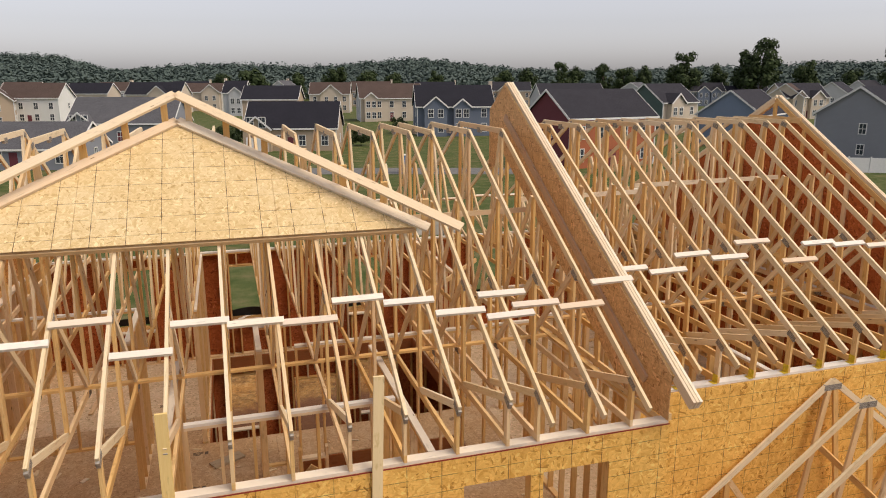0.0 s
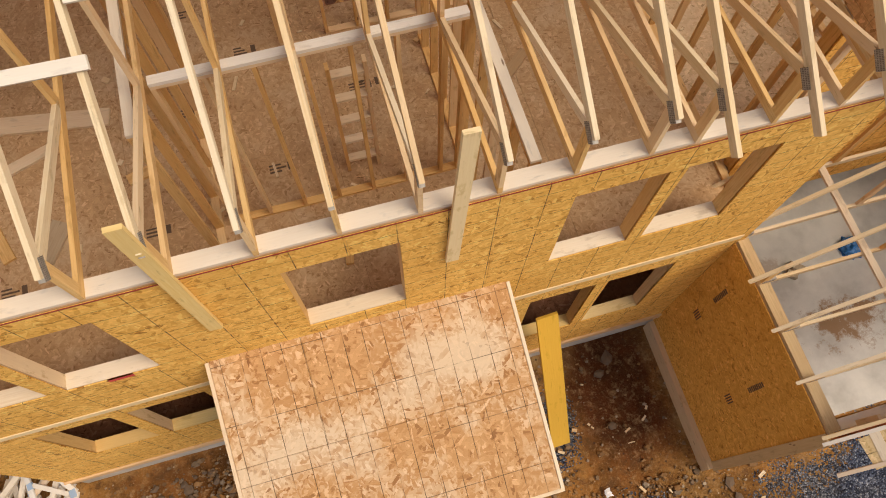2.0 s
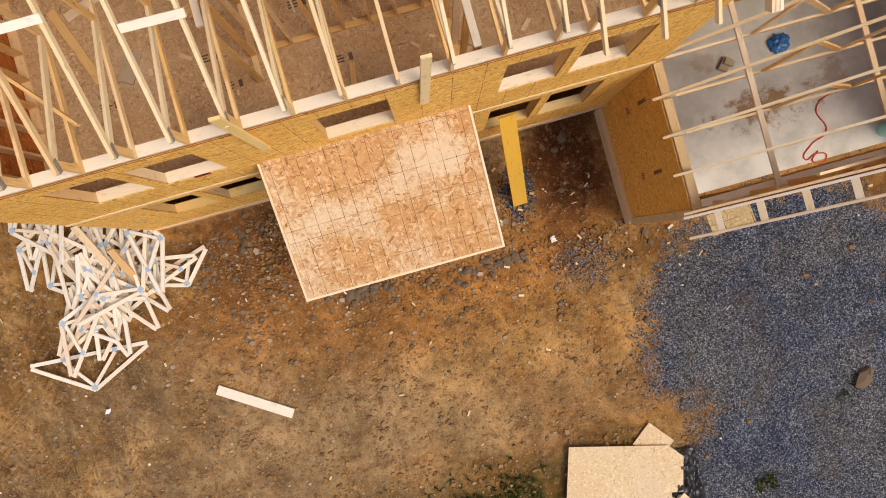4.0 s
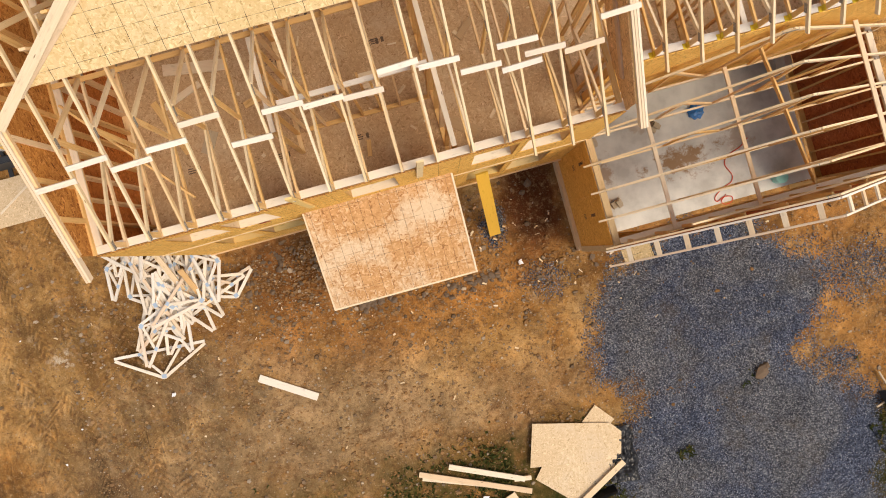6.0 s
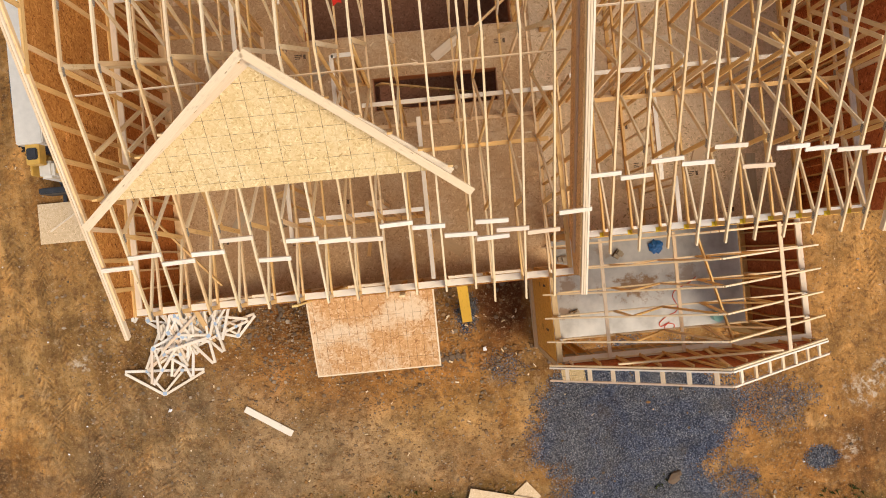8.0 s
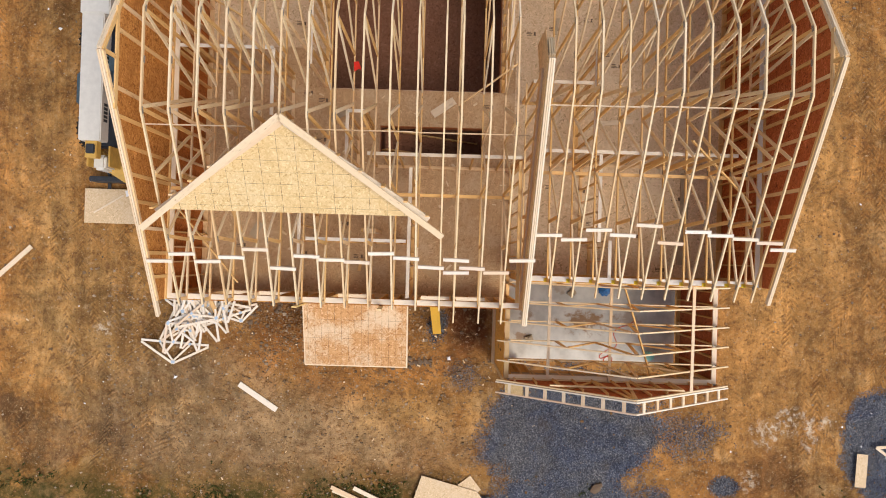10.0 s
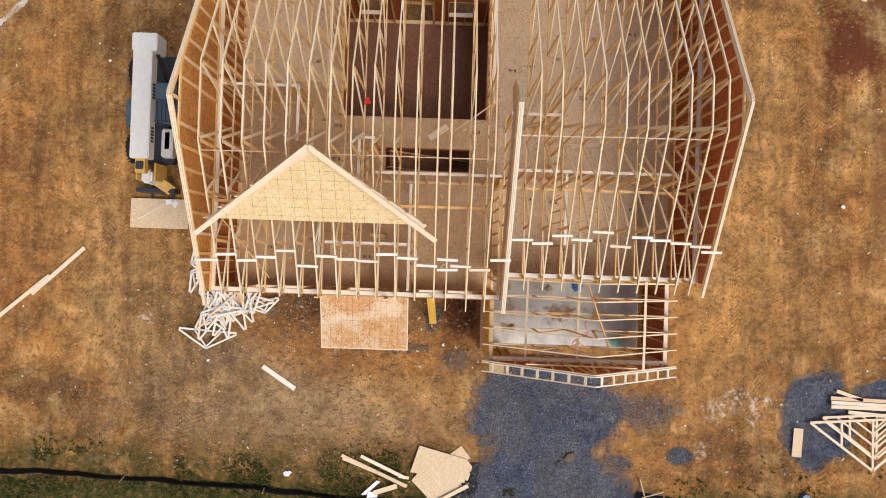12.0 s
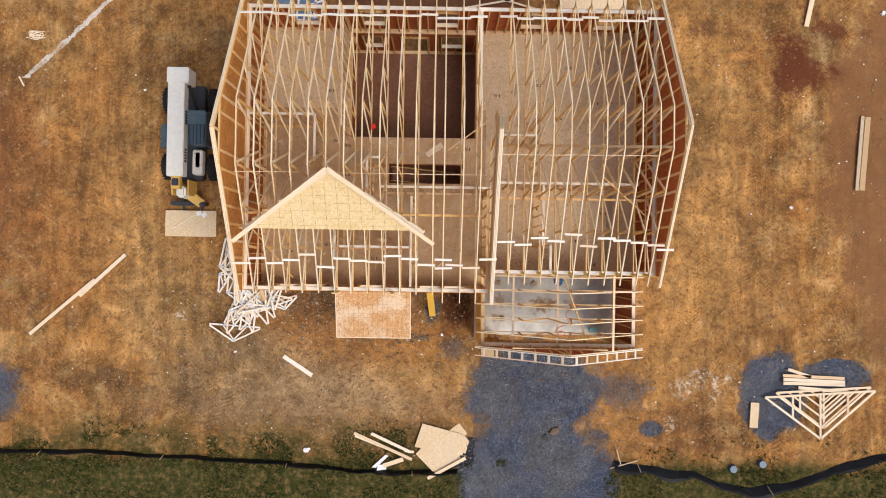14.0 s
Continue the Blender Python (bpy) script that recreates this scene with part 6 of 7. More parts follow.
    for y, z in ((-0.47, 1.85), (-1.68, 1.7)):
        bm = bmesh.new()
        for k in range(4):
            block(bm, (0, 0.035 * k, 0), (0.002, 0.035 * k + 0.018, 0.2))
        for k in range(9):
            block(bm, (0, 0.02, 0.75 + 0.05 * k), (0.002, 0.09, 0.75 + 0.05 * k + 0.032))
        ob = part("panel_stamp", bm, ink)
        ob.matrix_basis = pose(GX0 - 0.0165, y, z)
        tagged(ob, "dark stamped bars on the strand board", "stamp", "garage panel stamps")
    ob = part("red_ribbon", solid([(0, 0), (0.12, 0.05), (0.2, 0.0), (0.16, 0.3), (0.03, 0.32)], 0.02), plain("red_plastic", (0.7, 0.04, 0.03), 0.5))
    ob.matrix_basis = pose(0.6, 6.2, PLATE + 0.12, 60, 10, 20)
    tagged(ob, "red plastic ribbon tied to a truss", "ribbon")
    bm = bmesh.new()
    block(bm, (-0.12, -0.001, -0.05), (0.12, 0.012, 0.02))
    ob = part("red_mark", bm, plain("red_spray", (0.7, 0.08, 0.07), 0.6))
    ob.matrix_basis = pose(-1.75, -0.012, 4.9)
    tagged(ob, "red spray mark on a window sill", "paint mark")


build_inside()


# ---- the neighbourhood ----
def wall_paint(name, colour):
    n = Nodes(name, 0.7)
    p = n.position()
    z = n.split(p)[2]
    lap = n.math("FRACT", n.math("DIVIDE", z, 0.16))
    c = n.mix(n.ramp(n.noise(p, 0.7, 4), (0.3, 0.0), (0.7, 0.25)), colour, tuple(v * 0.8 for v in colour))
    return n.done(c, lap, 0.35, 0.02)


SIDING = {k: wall_paint("siding_" + k, c) for k, c in dict(white=(0.78, 0.77, 0.74), tan=(0.48, 0.37, 0.27), beige=(0.60, 0.51, 0.41), grey=(0.27, 0.28, 0.31), slate=(0.17, 0.20, 0.26), blue=(0.20, 0.25, 0.34),
                                                            maroon=(0.17, 0.05, 0.06), brick=(0.42, 0.14, 0.07), green=(0.09, 0.13, 0.12), light=(0.55, 0.55, 0.56)).items()}


def shingle(name, colour):
    n = Nodes(name, 0.9)
    p = n.position()
    f = n.noise(p, 6, 5)
    b = n.noise(p, 0.5, 3)
    c = n.mix(n.ramp(f, (0.3, 0.0), (0.7, 1.0)), tuple(v * 0.7 for v in colour), tuple(v * 1.25 for v in colour))
    c = n.mix(n.ramp(b, (0.4, 0.0), (0.7, 0.3)), c, tuple(v * 1.4 for v in colour))
    return n.done(c, n.math("FRACT", n.math("DIVIDE", n.split(p)[2], 0.14)), 0.5, 0.02)


SHINGLE = {k: shingle("shingles_" + k, c) for k, c in dict(dark=(0.035, 0.034, 0.042), brown=(0.085, 0.06, 0.052), grey=(0.10, 0.10, 0.11), black=(0.022, 0.022, 0.03)).items()}
TRIM = plain("white_trim", (0.78, 0.77, 0.75), 0.6, vary=0.04)
n = Nodes("window_glass", 0.1)
GLASS = n.done((0.05, 0.06, 0.075))


def prism(w, d, h, over, thick=0.18):
    """A gable roof's two slabs: ridge along x, w long, d deep, h high."""
    out = []
    for s in (-1, 1):
        k = h / (d / 2)
        a, b = (s * (d / 2 + over), -k * over), (0, h)
        bm = bmesh.new()
        vs = []
        for x in (-w / 2 - over, w / 2 + over):
            for (y, z), dz in ((a, 0), (b, 0), (b, thick), (a, thick)):
                vs.append(bm.verts.new((x, y, z + dz)))
        for q in ((0, 1, 2, 3), (7, 6, 5, 4), (0, 4, 5, 1), (1, 5, 6, 2), (2, 6, 7, 3), (3, 7, 4, 0)):
            bm.faces.new([vs[i] for i in q])
        bmesh.ops.recalc_face_normals(bm, faces=bm.faces)
        out.append(bm)
    return out


def gable_box(w, d, eave, rise, axis="x"):
    """Walls with gable ends, ridge along x."""
    bm = bmesh.new()
    pts = [(-d / 2, -0.3), (d / 2, -0.3), (d / 2, eave), (0, eave + rise), (-d / 2, eave)]
    a = [bm.verts.new((-w / 2, y, z)) for y, z in pts]
    b = [bm.verts.new((w / 2, y, z)) for y, z in pts]
    bm.faces.new(a[::-1])
    bm.faces.new(b)
    for i in range(5):
        j = (i + 1) % 5
        bm.faces.new((a[i], a[j], b[j], b[i]))
    bmesh.ops.recalc_face_normals(bm, faces=bm.faces)
    return bm


def add_window(parent, x, y, z, w, h, turn):
    m = Matrix.Translation((x, y, z)) @ pose(0, 0, 0, 0, 0, turn)
    xs, zs = (-w / 2 - 0.1, -w / 2, -0.025, 0.025, w / 2, w / 2 + 0.1), (-0.1, 0, h / 2 - 0.04, h / 2 + 0.04, h, h + 0.1)
    holes = {(1, 1), (3, 1), (1, 3), (3, 3)}
    bm = bmesh.new()
    grid = {}
    def corner(a, b, y):
        if (a, b, y) not in grid:
            grid[a, b, y] = bm.verts.new((xs[a], y, zs[b]))
        return grid[a, b, y]
    for a in range(5):
        for b in range(5):
            if (a, b) in holes:
                continue
            bm.faces.new([corner(*c, -0.06) for c in ((a, b), (a + 1, b), (a + 1, b + 1), (a, b + 1))])
            for p, q, beyond in (((a, b), (a, b + 1), (a - 1, b)), ((a + 1, b), (a + 1, b + 1), (a + 1, b)), ((a, b), (a + 1, b), (a, b - 1)), ((a, b + 1), (a + 1, b + 1), (a, b + 1))):
                if beyond in holes or not (0 <= beyond[0] < 5 and 0 <= beyond[1] < 5):
                    bm.faces.new((corner(*p, -0.06), corner(*q, -0.06), corner(*q, 0.02), corner(*p, 0.02)))
    f = part("window", bm, TRIM, parent, "white sash window")
    f.matrix_basis = m
    bm = bmesh.new()
    block(bm, (-w / 2, -0.02, 0), (w / 2, 0.01, h))
    part("pane", bm, GLASS, f)


def house(x, y, turn, w, d, eave, rise, paint, roof, label, gables=(), garage=False, chimney=0, base=0.0, side_paint=None):
    """A two-storey house facing its own -y: walls, roof, front gables (offset, width), windows, door."""
    t = thing("house", (x, y, base), label, "house", "neighbouring houses", turn)
    part("wall", gable_box(w, d, eave, rise), SIDING[paint], t)
    if side_paint:
        for s in (-1, 1):
            bm = solid([(-d / 2, -0.3), (d / 2, -0.3), (d / 2, eave), (0, eave + rise), (-d / 2, eave)], 0.03)
            ob = part("side_wall", bm, SIDING[side_paint], t)
            ob.matrix_basis = Matrix(((0, 0, 1, s * w / 2 + (0.003 if s > 0 else -0.033)), (1, 0, 0, 0), (0, 1, 0, 0), (0, 0, 0, 1)))
    for bm in prism(w, d, rise, 0.35):
        r = part("roof", bm, SHINGLE[roof], t)
        r.matrix_basis = pose(0, 0, eave)
    for s in (-1, 1):
        for e in (-1, 1):
            part("rake_trim", board((e * (w / 2 + 0.37), s * (d / 2 + 0.36), eave - 0.36 * rise / (d / 2) + 0.08), (e * (w / 2 + 0.37), 0, eave + rise + 0.08), 0.05, 0.26), TRIM, t)
        part("fascia", board((-w / 2 - 0.36, s * (d / 2 + 0.37), eave - 0.1), (w / 2 + 0.36, s * (d / 2 + 0.37), eave - 0.1), 0.06, 0.24), TRIM, t)
        for e in (-1, 1):
            part("corner_trim", board((e * (w / 2 + 0.02), s * (d / 2 + 0.02), -0.2), (e * (w / 2 + 0.02), s * (d / 2 + 0.02), eave - 0.1), 0.16, 0.16, (0, 1, 0)), TRIM, t)
    for off, gw in gables:
        gr = gw * 0.42
        bm = gable_box(2.2, gw, eave, gr)
        g = part("front_gable", bm, SIDING[paint], t)
        g.matrix_basis = pose(off, -d / 2 - 0.1, 0, 0, 0, 90)
        for bm in prism(4.6, gw, gr, 0.3, 0.16):
            r = part("gable_roof", bm, SHINGLE[roof], t)
            r.matrix_basis = pose(off, -d / 2 + 1.05, eave, 0, 0, 90)
        yy = -d / 2 + 1.05 - 2.62
        for s in (-1, 1):
            part("rake_trim", board((off + s * (gw / 2 + 0.3), yy, eave - 0.2), (off, yy, eave + gr + 0.06), 0.05, 0.26), TRIM, t)
        for z in (0.9, 3.7):
            if not (garage and z < 2):
                for s in (-0.22, 0.22):
                    add_window(t, off + s * gw, -d / 2 - 1.22, z, min(0.95, gw * 0.28), 1.5, 0)
        if garage:
            bm = bmesh.new()
            block(bm, (off - gw * 0.4, -d / 2 - 1.25, 0), (off + gw * 0.4, -d / 2 - 1.2, 2.2))
            part("garage_door", bm, TRIM, t)
    taken = [(off - gw / 2 - 0.5, off + gw / 2 + 0.5) for off, gw in gables]
    n = max(2, int(w / 3.2))
    for i in range(n):
        u = -w / 2 + w * (i + 0.5) / n
        for z in (0.9, 3.7):
            if z + 1.6 > eave or any(a < u < b for a, b in taken):
                continue
            add_window(t, u, -d / 2 - 0.02, z, 0.95, 1.5, 0)
            add_window(t, u, d / 2 + 0.02, z, 0.95, 1.5, 180)
    for z in (0.9, 3.7):
        if z + 1.6 < eave:
            add_window(t, w / 2 + 0.04, 0.8, z, 0.8, 1.3, 90)
            add_window(t, -w / 2 - 0.04, -0.8, z, 0.8, 1.3, -90)
    bm = bmesh.new()
    block(bm, (-0.5, -d / 2 - 0.06, 0.1), (0.5, -d / 2 - 0.01, 2.2))
    part("door", bm, SIDING["maroon"], t)
    if chimney:
        box_part("chimney", (chimney * (w / 2 + 0.02), 0.4, 0), (chimney * (w / 2 + 0.72), 1.6, eave + rise + 0.9), SIDING["beige"], t, 0.02)
    return t


EYE0 = (0.214, -6.721)
AHEAD, ASIDE = (0.2944, 0.9557), (0.9557, -0.2944)


def far(px, d):
    """A place d metres ahead of the first eye, px of the lens's 1568 steps across."""
    s = (px - 784) / 1251 * d
    return EYE0[0] + AHEAD[0] * d + ASIDE[0] * s, EYE0[1] + AHEAD[1] * d + ASIDE[1] * s


def build_houses():
    T = -17.0
    rows = [
        # steps across, distance, turn, width, depth, eave, rise, paint, roof, gables, garage, chimney, side paint; a width below nought: the place is that of the left gable
        (3, 168, T + 118, -12, 8, 6.0, 3.4, "tan", "brown", (), False, 0, None, "tan house with a brown roof and white trim"),
        (80, 184, T + 4, 14.5, 10, 6.4, 3.5, "white", "brown", (), False, 0, None, "white house with a brown shingle roof"),
        (240, 124, T + 3, 17, 11, 3.8, 4.0, "grey", "grey", ((-6.0, 4.2),), False, 0, None, "grey house with a wide charcoal roof"),
        (178, 246, T, 14, 10, 6.2, 3.4, "beige", "black", (), False, 0, None, "beige house with a dark roof"),
        (220, 300, T, 12, 10, 6.2, 3.4, "light", "brown", (), False, 1, None, "pale far house with a brown roof"),
        (292, 240, T - 3, 18, 10, 6.0, 3.8, "beige", "black", ((2.2, 6.5),), False, -1, None, "beige house with a dark roof and chimney"),
        (374, 258, T + 6, 12.5, 10, 6.5, 2.9, "beige", "brown", ((2.6, 6.0),), False, 0, None, "beige house with a small front gable"),
        (428, 224, T + 2, 6.4, 10, 6.8, 3.5, "light", "black", ((0.8, 4.0),), False, -1, None, "pale house with black shutters and a gable"),
        (490, 170, T + 2, 12.5, 10, 6.4, 2.9, "tan", "black", (), False, 0, None, "tan house with a dark roof"),
        (526, 116, T + 2, 14, 10, 3.5, 3.8, "tan", "black", ((-5.0, 4.2),), True, 0, None, "tan house with a black roof and garage"),
        (510, 300, T + 80, 12, 10, 6.4, 3.8, "light", "grey", (), False, 1, None, "pale far house with a grey roof"),
        (590, 244, T + 3, 13, 10, 6.1, 3.6, "beige", "brown", ((0.6, 7.0),), False, 0, None, "beige house with a tall front gable"),
        (690, 196, T + 12, 16.5, 11, 6.0, 3.6, "beige", "brown", ((-5.6, 3.4),), False, 0, "light", "beige house with grey gable sides"),
        (660, 300, T, 16, 10, 6.2, 3.6, "tan", "brown", ((-2, 5),), False, 1, None, "tan far house with a brown roof"),
        (800, 146, T + 6, 15, 11, 5.7, 3.9, "slate", "black", ((-4.0, 4.4), (1.2, 3.4)), False, 1, None, "slate-blue house with twin white-trimmed gables"),
        (770, 300, T, 16, 10, 6.2, 3.4, "beige", "black", ((3, 5),), False, 1, None, "beige far house with a dark roof"),
        (1000, 200, T + 10, 18, 11, 5.8, 3.8, "slate", "dark", ((2, 4),), False, 0, "light", "slate house with a dark roof"),
        (966, 92, T + 26, -13.5, 10, 6.2, 3.3, "brick", "dark", (), False, 0, "maroon", "orange brick house with maroon gables"),
        (900, 300, T, 16, 10, 6.2, 3.4, "tan", "dark", ((-3, 5),), False, 0, None, "tan far house with a dark roof"),
        (1108, 245, T + 60, -13, 12, 5.8, 3.8, "light", "grey", (), False, 0, None, "pale grey house seen gable on"),
        (1133, 150, T + 34, -11, 10, 6.2, 3.6, "beige", "dark", ((-2.2, 4.2),), False, 0, "green", "beige house with dark green sides"),
        (1235, 300, T, 14, 10, 5.8, 3.4, "slate", "dark", ((-2, 5), (3, 4)), False, 0, None, "slate far house with twin white-trimmed gables"),
        (1300, 300, T, 20, 10, 5.0, 3.0, "slate", "black", (), False, 0, None, "low slate house with a black roof"),
        (1283, 118, T + 50, -15, 10.5, 5.2, 3.8, "blue", "dark", (), False, 0, None, "blue house with a dark gable roof"),
        (1395, 205, T + 14, 14, 10, 5.8, 3.8, "beige", "dark", ((-3.6, 4.6), (2.4, 4.4)), False, 0, None, "beige house with twin front gables"),
        (1376, 200, T + 50, -12, 10, 6.0, 3.5, "beige", "brown", (), False, 0, None, "beige house seen gable on"),
        (1455, 225, T + 50, -14, 11, 6.0, 3.8, "light", "dark", (), False, 0, None, "pale grey house with a dark roof"),
        (1500, 270, T + 40, -16, 10, 6.4, 3.8, "grey", "dark", (), False, 0, "light", "grey far house with a dark roof"),
        (1508, 97, T + 46, -14, 10.5, 6.3, 3.5, "grey", "black", (), False, 0, None, "large grey house with a tall plain gable"),
        (60, 310, T, 16, 10, 6.2, 3.4, "tan", "brown", ((2, 4),), False, 0, None, "tan far house near the woods"),
        (350, 330, T, 16, 10, 6.2, 3.6, "tan", "black", ((-2, 4),), False, 1, None, "tan far house near the woods"),
        (62, 92, T + 2, 15, 10, 2.6, 2.9, "grey", "grey", (), False, 0, None, "low grey house with a charcoal roof"),
    ]
    for px, d, turn, w, dep, eave, rise, paint, roof, gables, garage, chim, side, label in rows:
        x, y = far(px, d)
        if w < 0:
            w = -w
            x, y = x + math.cos(radians(turn)) * w / 2, y + math.sin(radians(turn)) * w / 2
        house(x, y, turn, w, dep, eave, rise, paint, roof, label, gables, garage, chim, 0.0, side)


build_houses()


# ---- trees and woods ----
def leaf_material(name, *colours):
    n = Nodes(name, 0.75)
    r = n.island()
    c = n.ramp(r, *[(i / (len(colours) - 1), v) for i, v in enumerate(colours)])
    return n.done(c)


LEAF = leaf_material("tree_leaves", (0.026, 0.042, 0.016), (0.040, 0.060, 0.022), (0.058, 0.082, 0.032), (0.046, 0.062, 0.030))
# distance haze is mixed into these paler, bluer leaf colours
WOODS = leaf_material("haze_tinted_leaves", (0.078, 0.106, 0.096), (0.083, 0.112, 0.100), (0.088, 0.117, 0.103), (0.080, 0.109, 0.098))
BARK = plain("tree_bark", (0.10, 0.08, 0.06), 0.9, vary=0.3, size=3)


def clump(verts, faces, c, r, rng, count, leaf=(0.14, 0.30)):
    """Leaves round a point, most of them near its rim and turned outwards."""
    for k in range(count):
        way = Vector((rng.gauss(0, 1), rng.gauss(0, 1), rng.gauss(0, 1))).normalized()
        p = c + way * r * rng.uniform(0.45, 1.0)
        out = (way + Vector((rng.gauss(0, 0.22), rng.gauss(0, 0.22), rng.gauss(0.3, 0.22)))).normalized()
        u = out.orthogonal().normalized()
        v = out.cross(u)
        a = rng.uniform(0, 6.28)
        u, v = u * math.cos(a) + v * math.sin(a), v * math.cos(a) - u * math.sin(a)
        s = r * rng.uniform(*leaf)
        j = len(verts)
        verts += [p - u * s, p + v * s * 0.7, p + u * s, p - v * s * 0.7]
        faces.append((j, j + 1, j + 2, j + 3))


def tree(x, y, h, spread, seed, label):
    rng = random.Random(seed)
    t = thing("tree", (x, y, 0), label, "tree", "trees by the houses")
    bm = bmesh.new()
    def limb(a, b, ra, rb):
        ax = (b - a).normalized()
        u = ax.orthogonal().normalized()
        v = ax.cross(u)
        ring = []
        for p, r in ((a, ra), ((a + b) / 2 + u * ra * 0.4, (ra + rb) / 2), (b, rb)):
            ring.append([bm.verts.new(p + (u * math.cos(k * 1.047) + v * math.sin(k * 1.047)) * r) for k in range(6)])
        for p, q in zip(ring, ring[1:]):
            for k in range(6):
                bm.faces.new((p[k], p[(k + 1) % 6], q[(k + 1) % 6], q[k]))
    top = Vector((rng.uniform(-0.5, 0.5), rng.uniform(-0.5, 0.5), h * 0.72))
    limb(Vector((0, 0, -0.2)), top, h * 0.022, h * 0.008)
    verts, faces = [], []
    for i in range(15):
        f = rng.uniform(0.3, 1.0)
        a = rng.uniform(0, 6.28)
        start = top * f * 0.85
        reach = spread * rng.uniform(0.35, 1.0) * (1.15 - 0.55 * f)
        end = start + Vector((math.cos(a) * reach, math.sin(a) * reach, h * rng.uniform(0.08, 0.25)))
        limb(start, end, h * 0.008, h * 0.003)
        clump(verts, faces, end, spread * rng.uniform(0.28, 0.45), rng, 130)
        clump(verts, faces, start.lerp(end, 0.6), spread * rng.uniform(0.2, 0.35), rng, 70)
    for i in range(4):
        clump(verts, faces, top + Vector((rng.uniform(-1, 1) * spread * 0.4, rng.uniform(-1, 1) * spread * 0.4, h * rng.uniform(0.0, 0.2))), spread * 0.36, rng, 130)
    part("trunk", bm, BARK, t)
    me = bpy.data.meshes.new("crown")
    me.from_pydata(verts, [], faces)
    me.materials.append(LEAF)
    use("crown", me, t)


def build_trees():
    for i, (px, d, h, s) in enumerate(((1202, 300, 22, 6.5), (1332, 290, 27, 8), (1300, 300, 23, 6.0), (1262, 310, 18, 5), (1180, 320, 17, 5), (1405, 300, 19, 6.5), (1130, 330, 17, 5), (1095, 330, 18, 6), (1060, 340, 21, 4.5), (985, 340, 19, 5), (1010, 345, 17, 5), (930, 350, 16, 6),
                                      (600, 360, 17, 7), (655, 365, 15, 7), (700, 370, 14, 6), (775, 360, 15, 5), (530, 360, 14, 6), (455, 350, 15, 8), (405, 355, 14, 7), (1565, 280, 28, 6), (1490, 320, 15, 6), (890, 350, 16, 6))):
        x, y = far(px, d)
        tree(x, y, h, s, 40 + i, "dark leafy broad tree behind the houses")
    # shrubs and small trees between the houses
    for i, (px, d, h, s) in enumerate(((425, 130, 3.5, 2.4), (405, 120, 3, 2.6), (640, 120, 3, 2), (705, 150, 3, 2), (1250, 140, 4, 2.5), (560, 150, 3, 2))):
        x, y = far(px, d)
        tree(x, y, h, s, 80 + i, "small green garden tree")


def rise_at(px):
    """The skyline of the hills, in steps above the horizon."""
    return 10 + 28 * math.exp(-((px - 30) / 150) ** 4) + 12 * math.exp(-((px - 410) / 140) ** 2) + 19 * math.exp(-((px - 730) / 140) ** 2) + 14 * math.exp(-((px - 1480) / 260) ** 2)


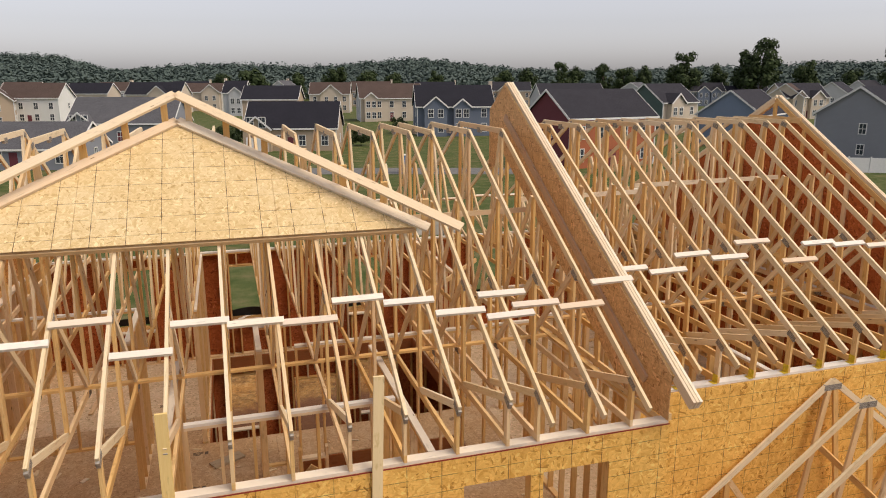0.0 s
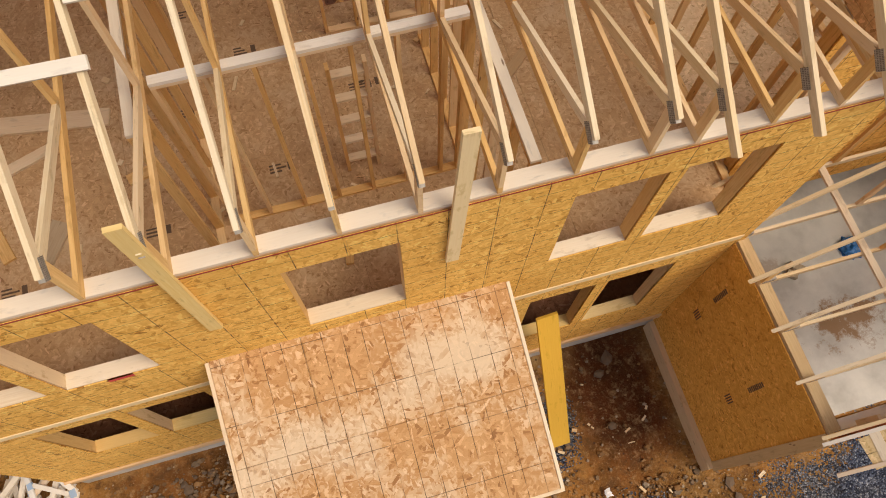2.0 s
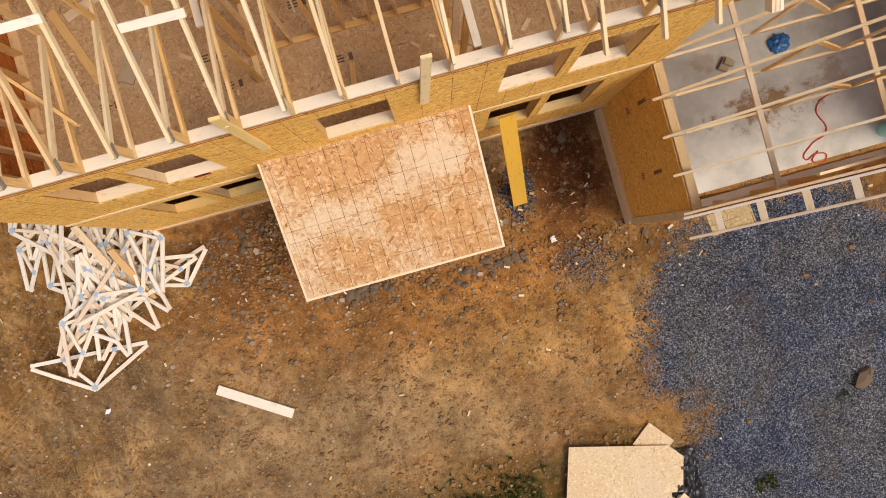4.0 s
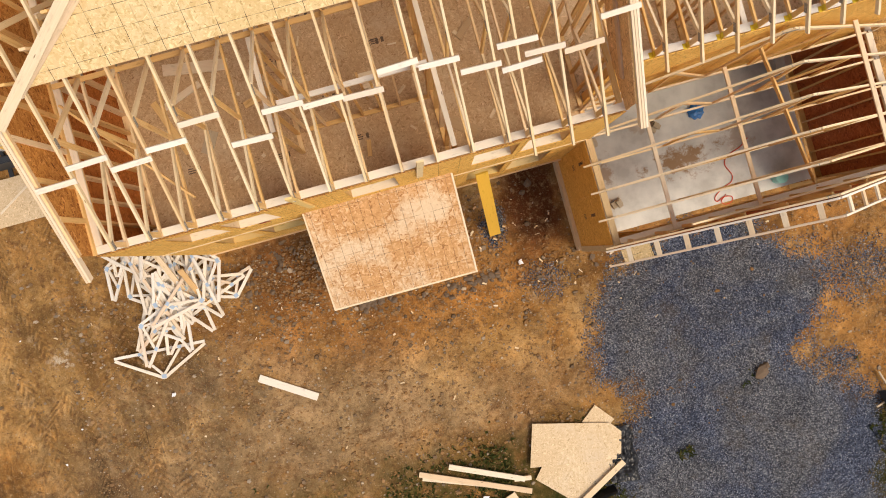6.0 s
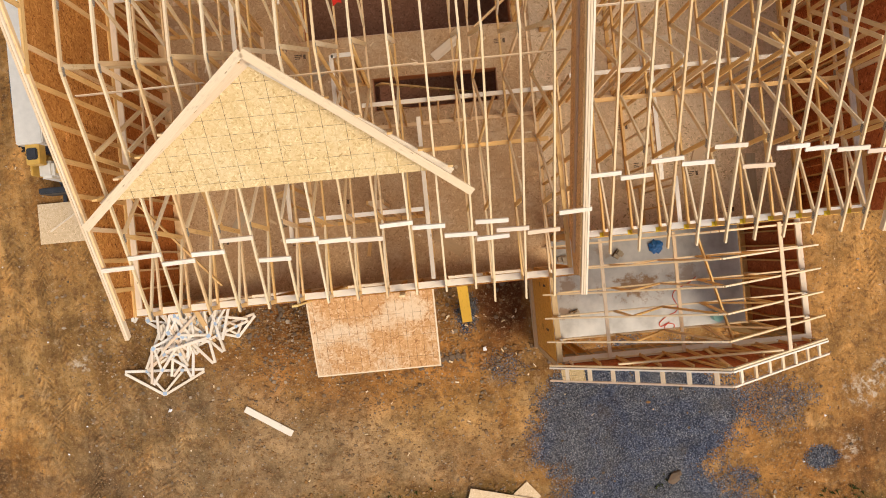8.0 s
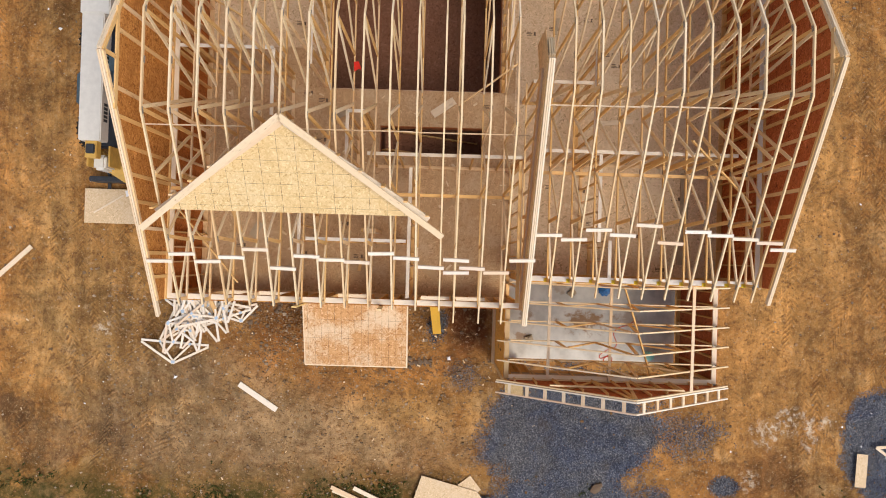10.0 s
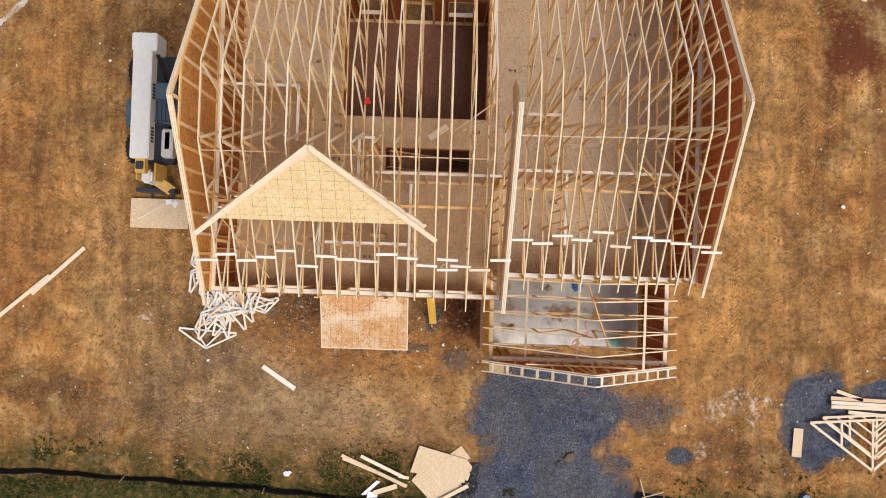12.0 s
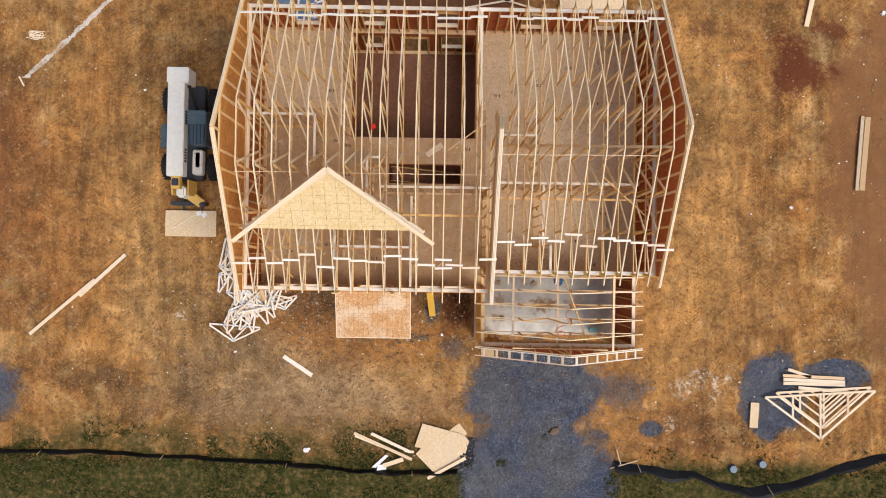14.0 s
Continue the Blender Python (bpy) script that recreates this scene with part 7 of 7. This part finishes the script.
def build_woods():
    rng = random.Random(77)
    verts, faces = [], []
    def belt(d0, d1, x0, x1, count, size, lift):
        for i in range(count):
            f = i / count
            px = x0 + (x1 - x0) * rng.random()
            d = rng.uniform(d0, d1)
            x, y = far(px, d)
            z = lift(px, d)
            r = size * rng.uniform(0.6, 1.3)
            clump(verts, faces, Vector((x, y, z + r * 0.6)), r, rng, 34, (0.15, 0.30))
    def hill(px, d):
        top = rise_at(px)
        return 10.9 + (top / 1251 * d) * min(1.0, (d - 470) / 400) ** 0.8 - 10.9 * (1000 - d) / 480 - 4.5 + rng.uniform(-3, 1.5)
    belt(380, 470, -300, 1900, 2600, 4.5, lambda px, d: rng.uniform(0, 7))
    belt(520, 1000, -400, 2000, 9500, 6, hill)
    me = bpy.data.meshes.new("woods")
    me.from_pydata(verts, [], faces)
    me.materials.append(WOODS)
    tagged(use("woods", me), "wooded hills behind the houses, leaves tinted for haze", "woods", kind="stuff")
    # the hills that carry the woods
    bm = bmesh.new()
    grid = []
    for j, d in enumerate((470, 560, 700, 850, 1000, 1200)):
        row = []
        for i in range(60):
            px = -700 + 3000 * i / 59
            x, y = far(px, d)
            top = rise_at(px)
            row.append(bm.verts.new((x, y, -1 if j in (0, 5) else 10.9 + (top / 1251 * d) * min(1.0, (d - 470) / 400) ** 0.8 - 10.9 * max(0, 1000 - d) / 480 - 1.5)))
        grid.append(row)
    for p, q in zip(grid, grid[1:]):
        for k in range(59):
            bm.faces.new((p[k], p[k + 1], q[k + 1], q[k]))
    # the hill surface takes the same haze tint as the leaves on it
    structure(part("hills", bm, plain("haze_tinted_hill", (0.055, 0.078, 0.072), 0.9, vary=0.3, size=0.05)), "low wooded hills on the horizon", "hills")


build_trees()
build_woods()


# ---- yards behind the site ----
def build_yards():
    n = Nodes("street_asphalt", 0.9)
    p = n.position()
    mat = n.done(n.ramp(n.noise(p, 1.5, 8, 0.7), (0.35, (0.13, 0.13, 0.13)), (0.65, (0.20, 0.195, 0.19))), n.noise(p, 30, 4), 0.3, 0.01)
    (xa, ya), (xb, yb) = far(250, 86), far(930, 86)
    bm = bmesh.new()
    stick(bm, (xa, ya, 0.0), (xb, yb, 0.0), 6.0, 0.06)
    structure(part("road", bm, mat), "grey asphalt street between the houses", "road")
    x, y = far(1530, 84)
    t = thing("vinyl_fence", (x, y, 0), "white vinyl privacy fence by the grey house", "fence", turn=-30)
    for k in range(8):
        box_part("fence_panel", (-4 + 2.4 * k, -0.03, 0.05), (-4 + 2.4 * k + 2.25, 0.03, 1.8), TRIM, t, 0.01)
        part("post", board((-4.07 + 2.4 * k, 0, -0.1), (-4.07 + 2.4 * k, 0, 1.95), 0.13, 0.13, (0, 1, 0)), TRIM, t)
    x, y = far(716, 84)
    t = thing("portable_toilet", (x, y, 0), "blue portable toilet on the lawn", "toilet", turn=-10)
    box_part("cabin", (-0.55, -0.55, 0), (0.55, 0.55, 2.1), plain("blue_cabin", (0.02, 0.17, 0.42), 0.4), t, 0.04)
    box_part("roof", (-0.58, -0.58, 2.1), (0.58, 0.58, 2.25), TRIM, t, 0.05)
    box_part("door", (-0.4, -0.58, 0.1), (0.4, -0.551, 1.95), plain("blue_door", (0.03, 0.22, 0.5), 0.4), t, 0.01)
    x, y = far(735, 50)
    t = thing("block_stack", (x, y, 0), "row of pale concrete blocks behind the house", "blocks", turn=-15)
    for k in range(6):
        box_part("block", (-3 + 1.0 * k, -0.4, 0), (-3 + 1.0 * k + 0.95, 0.4, 1.1), CONCRETE, t, 0.02)


build_yards()
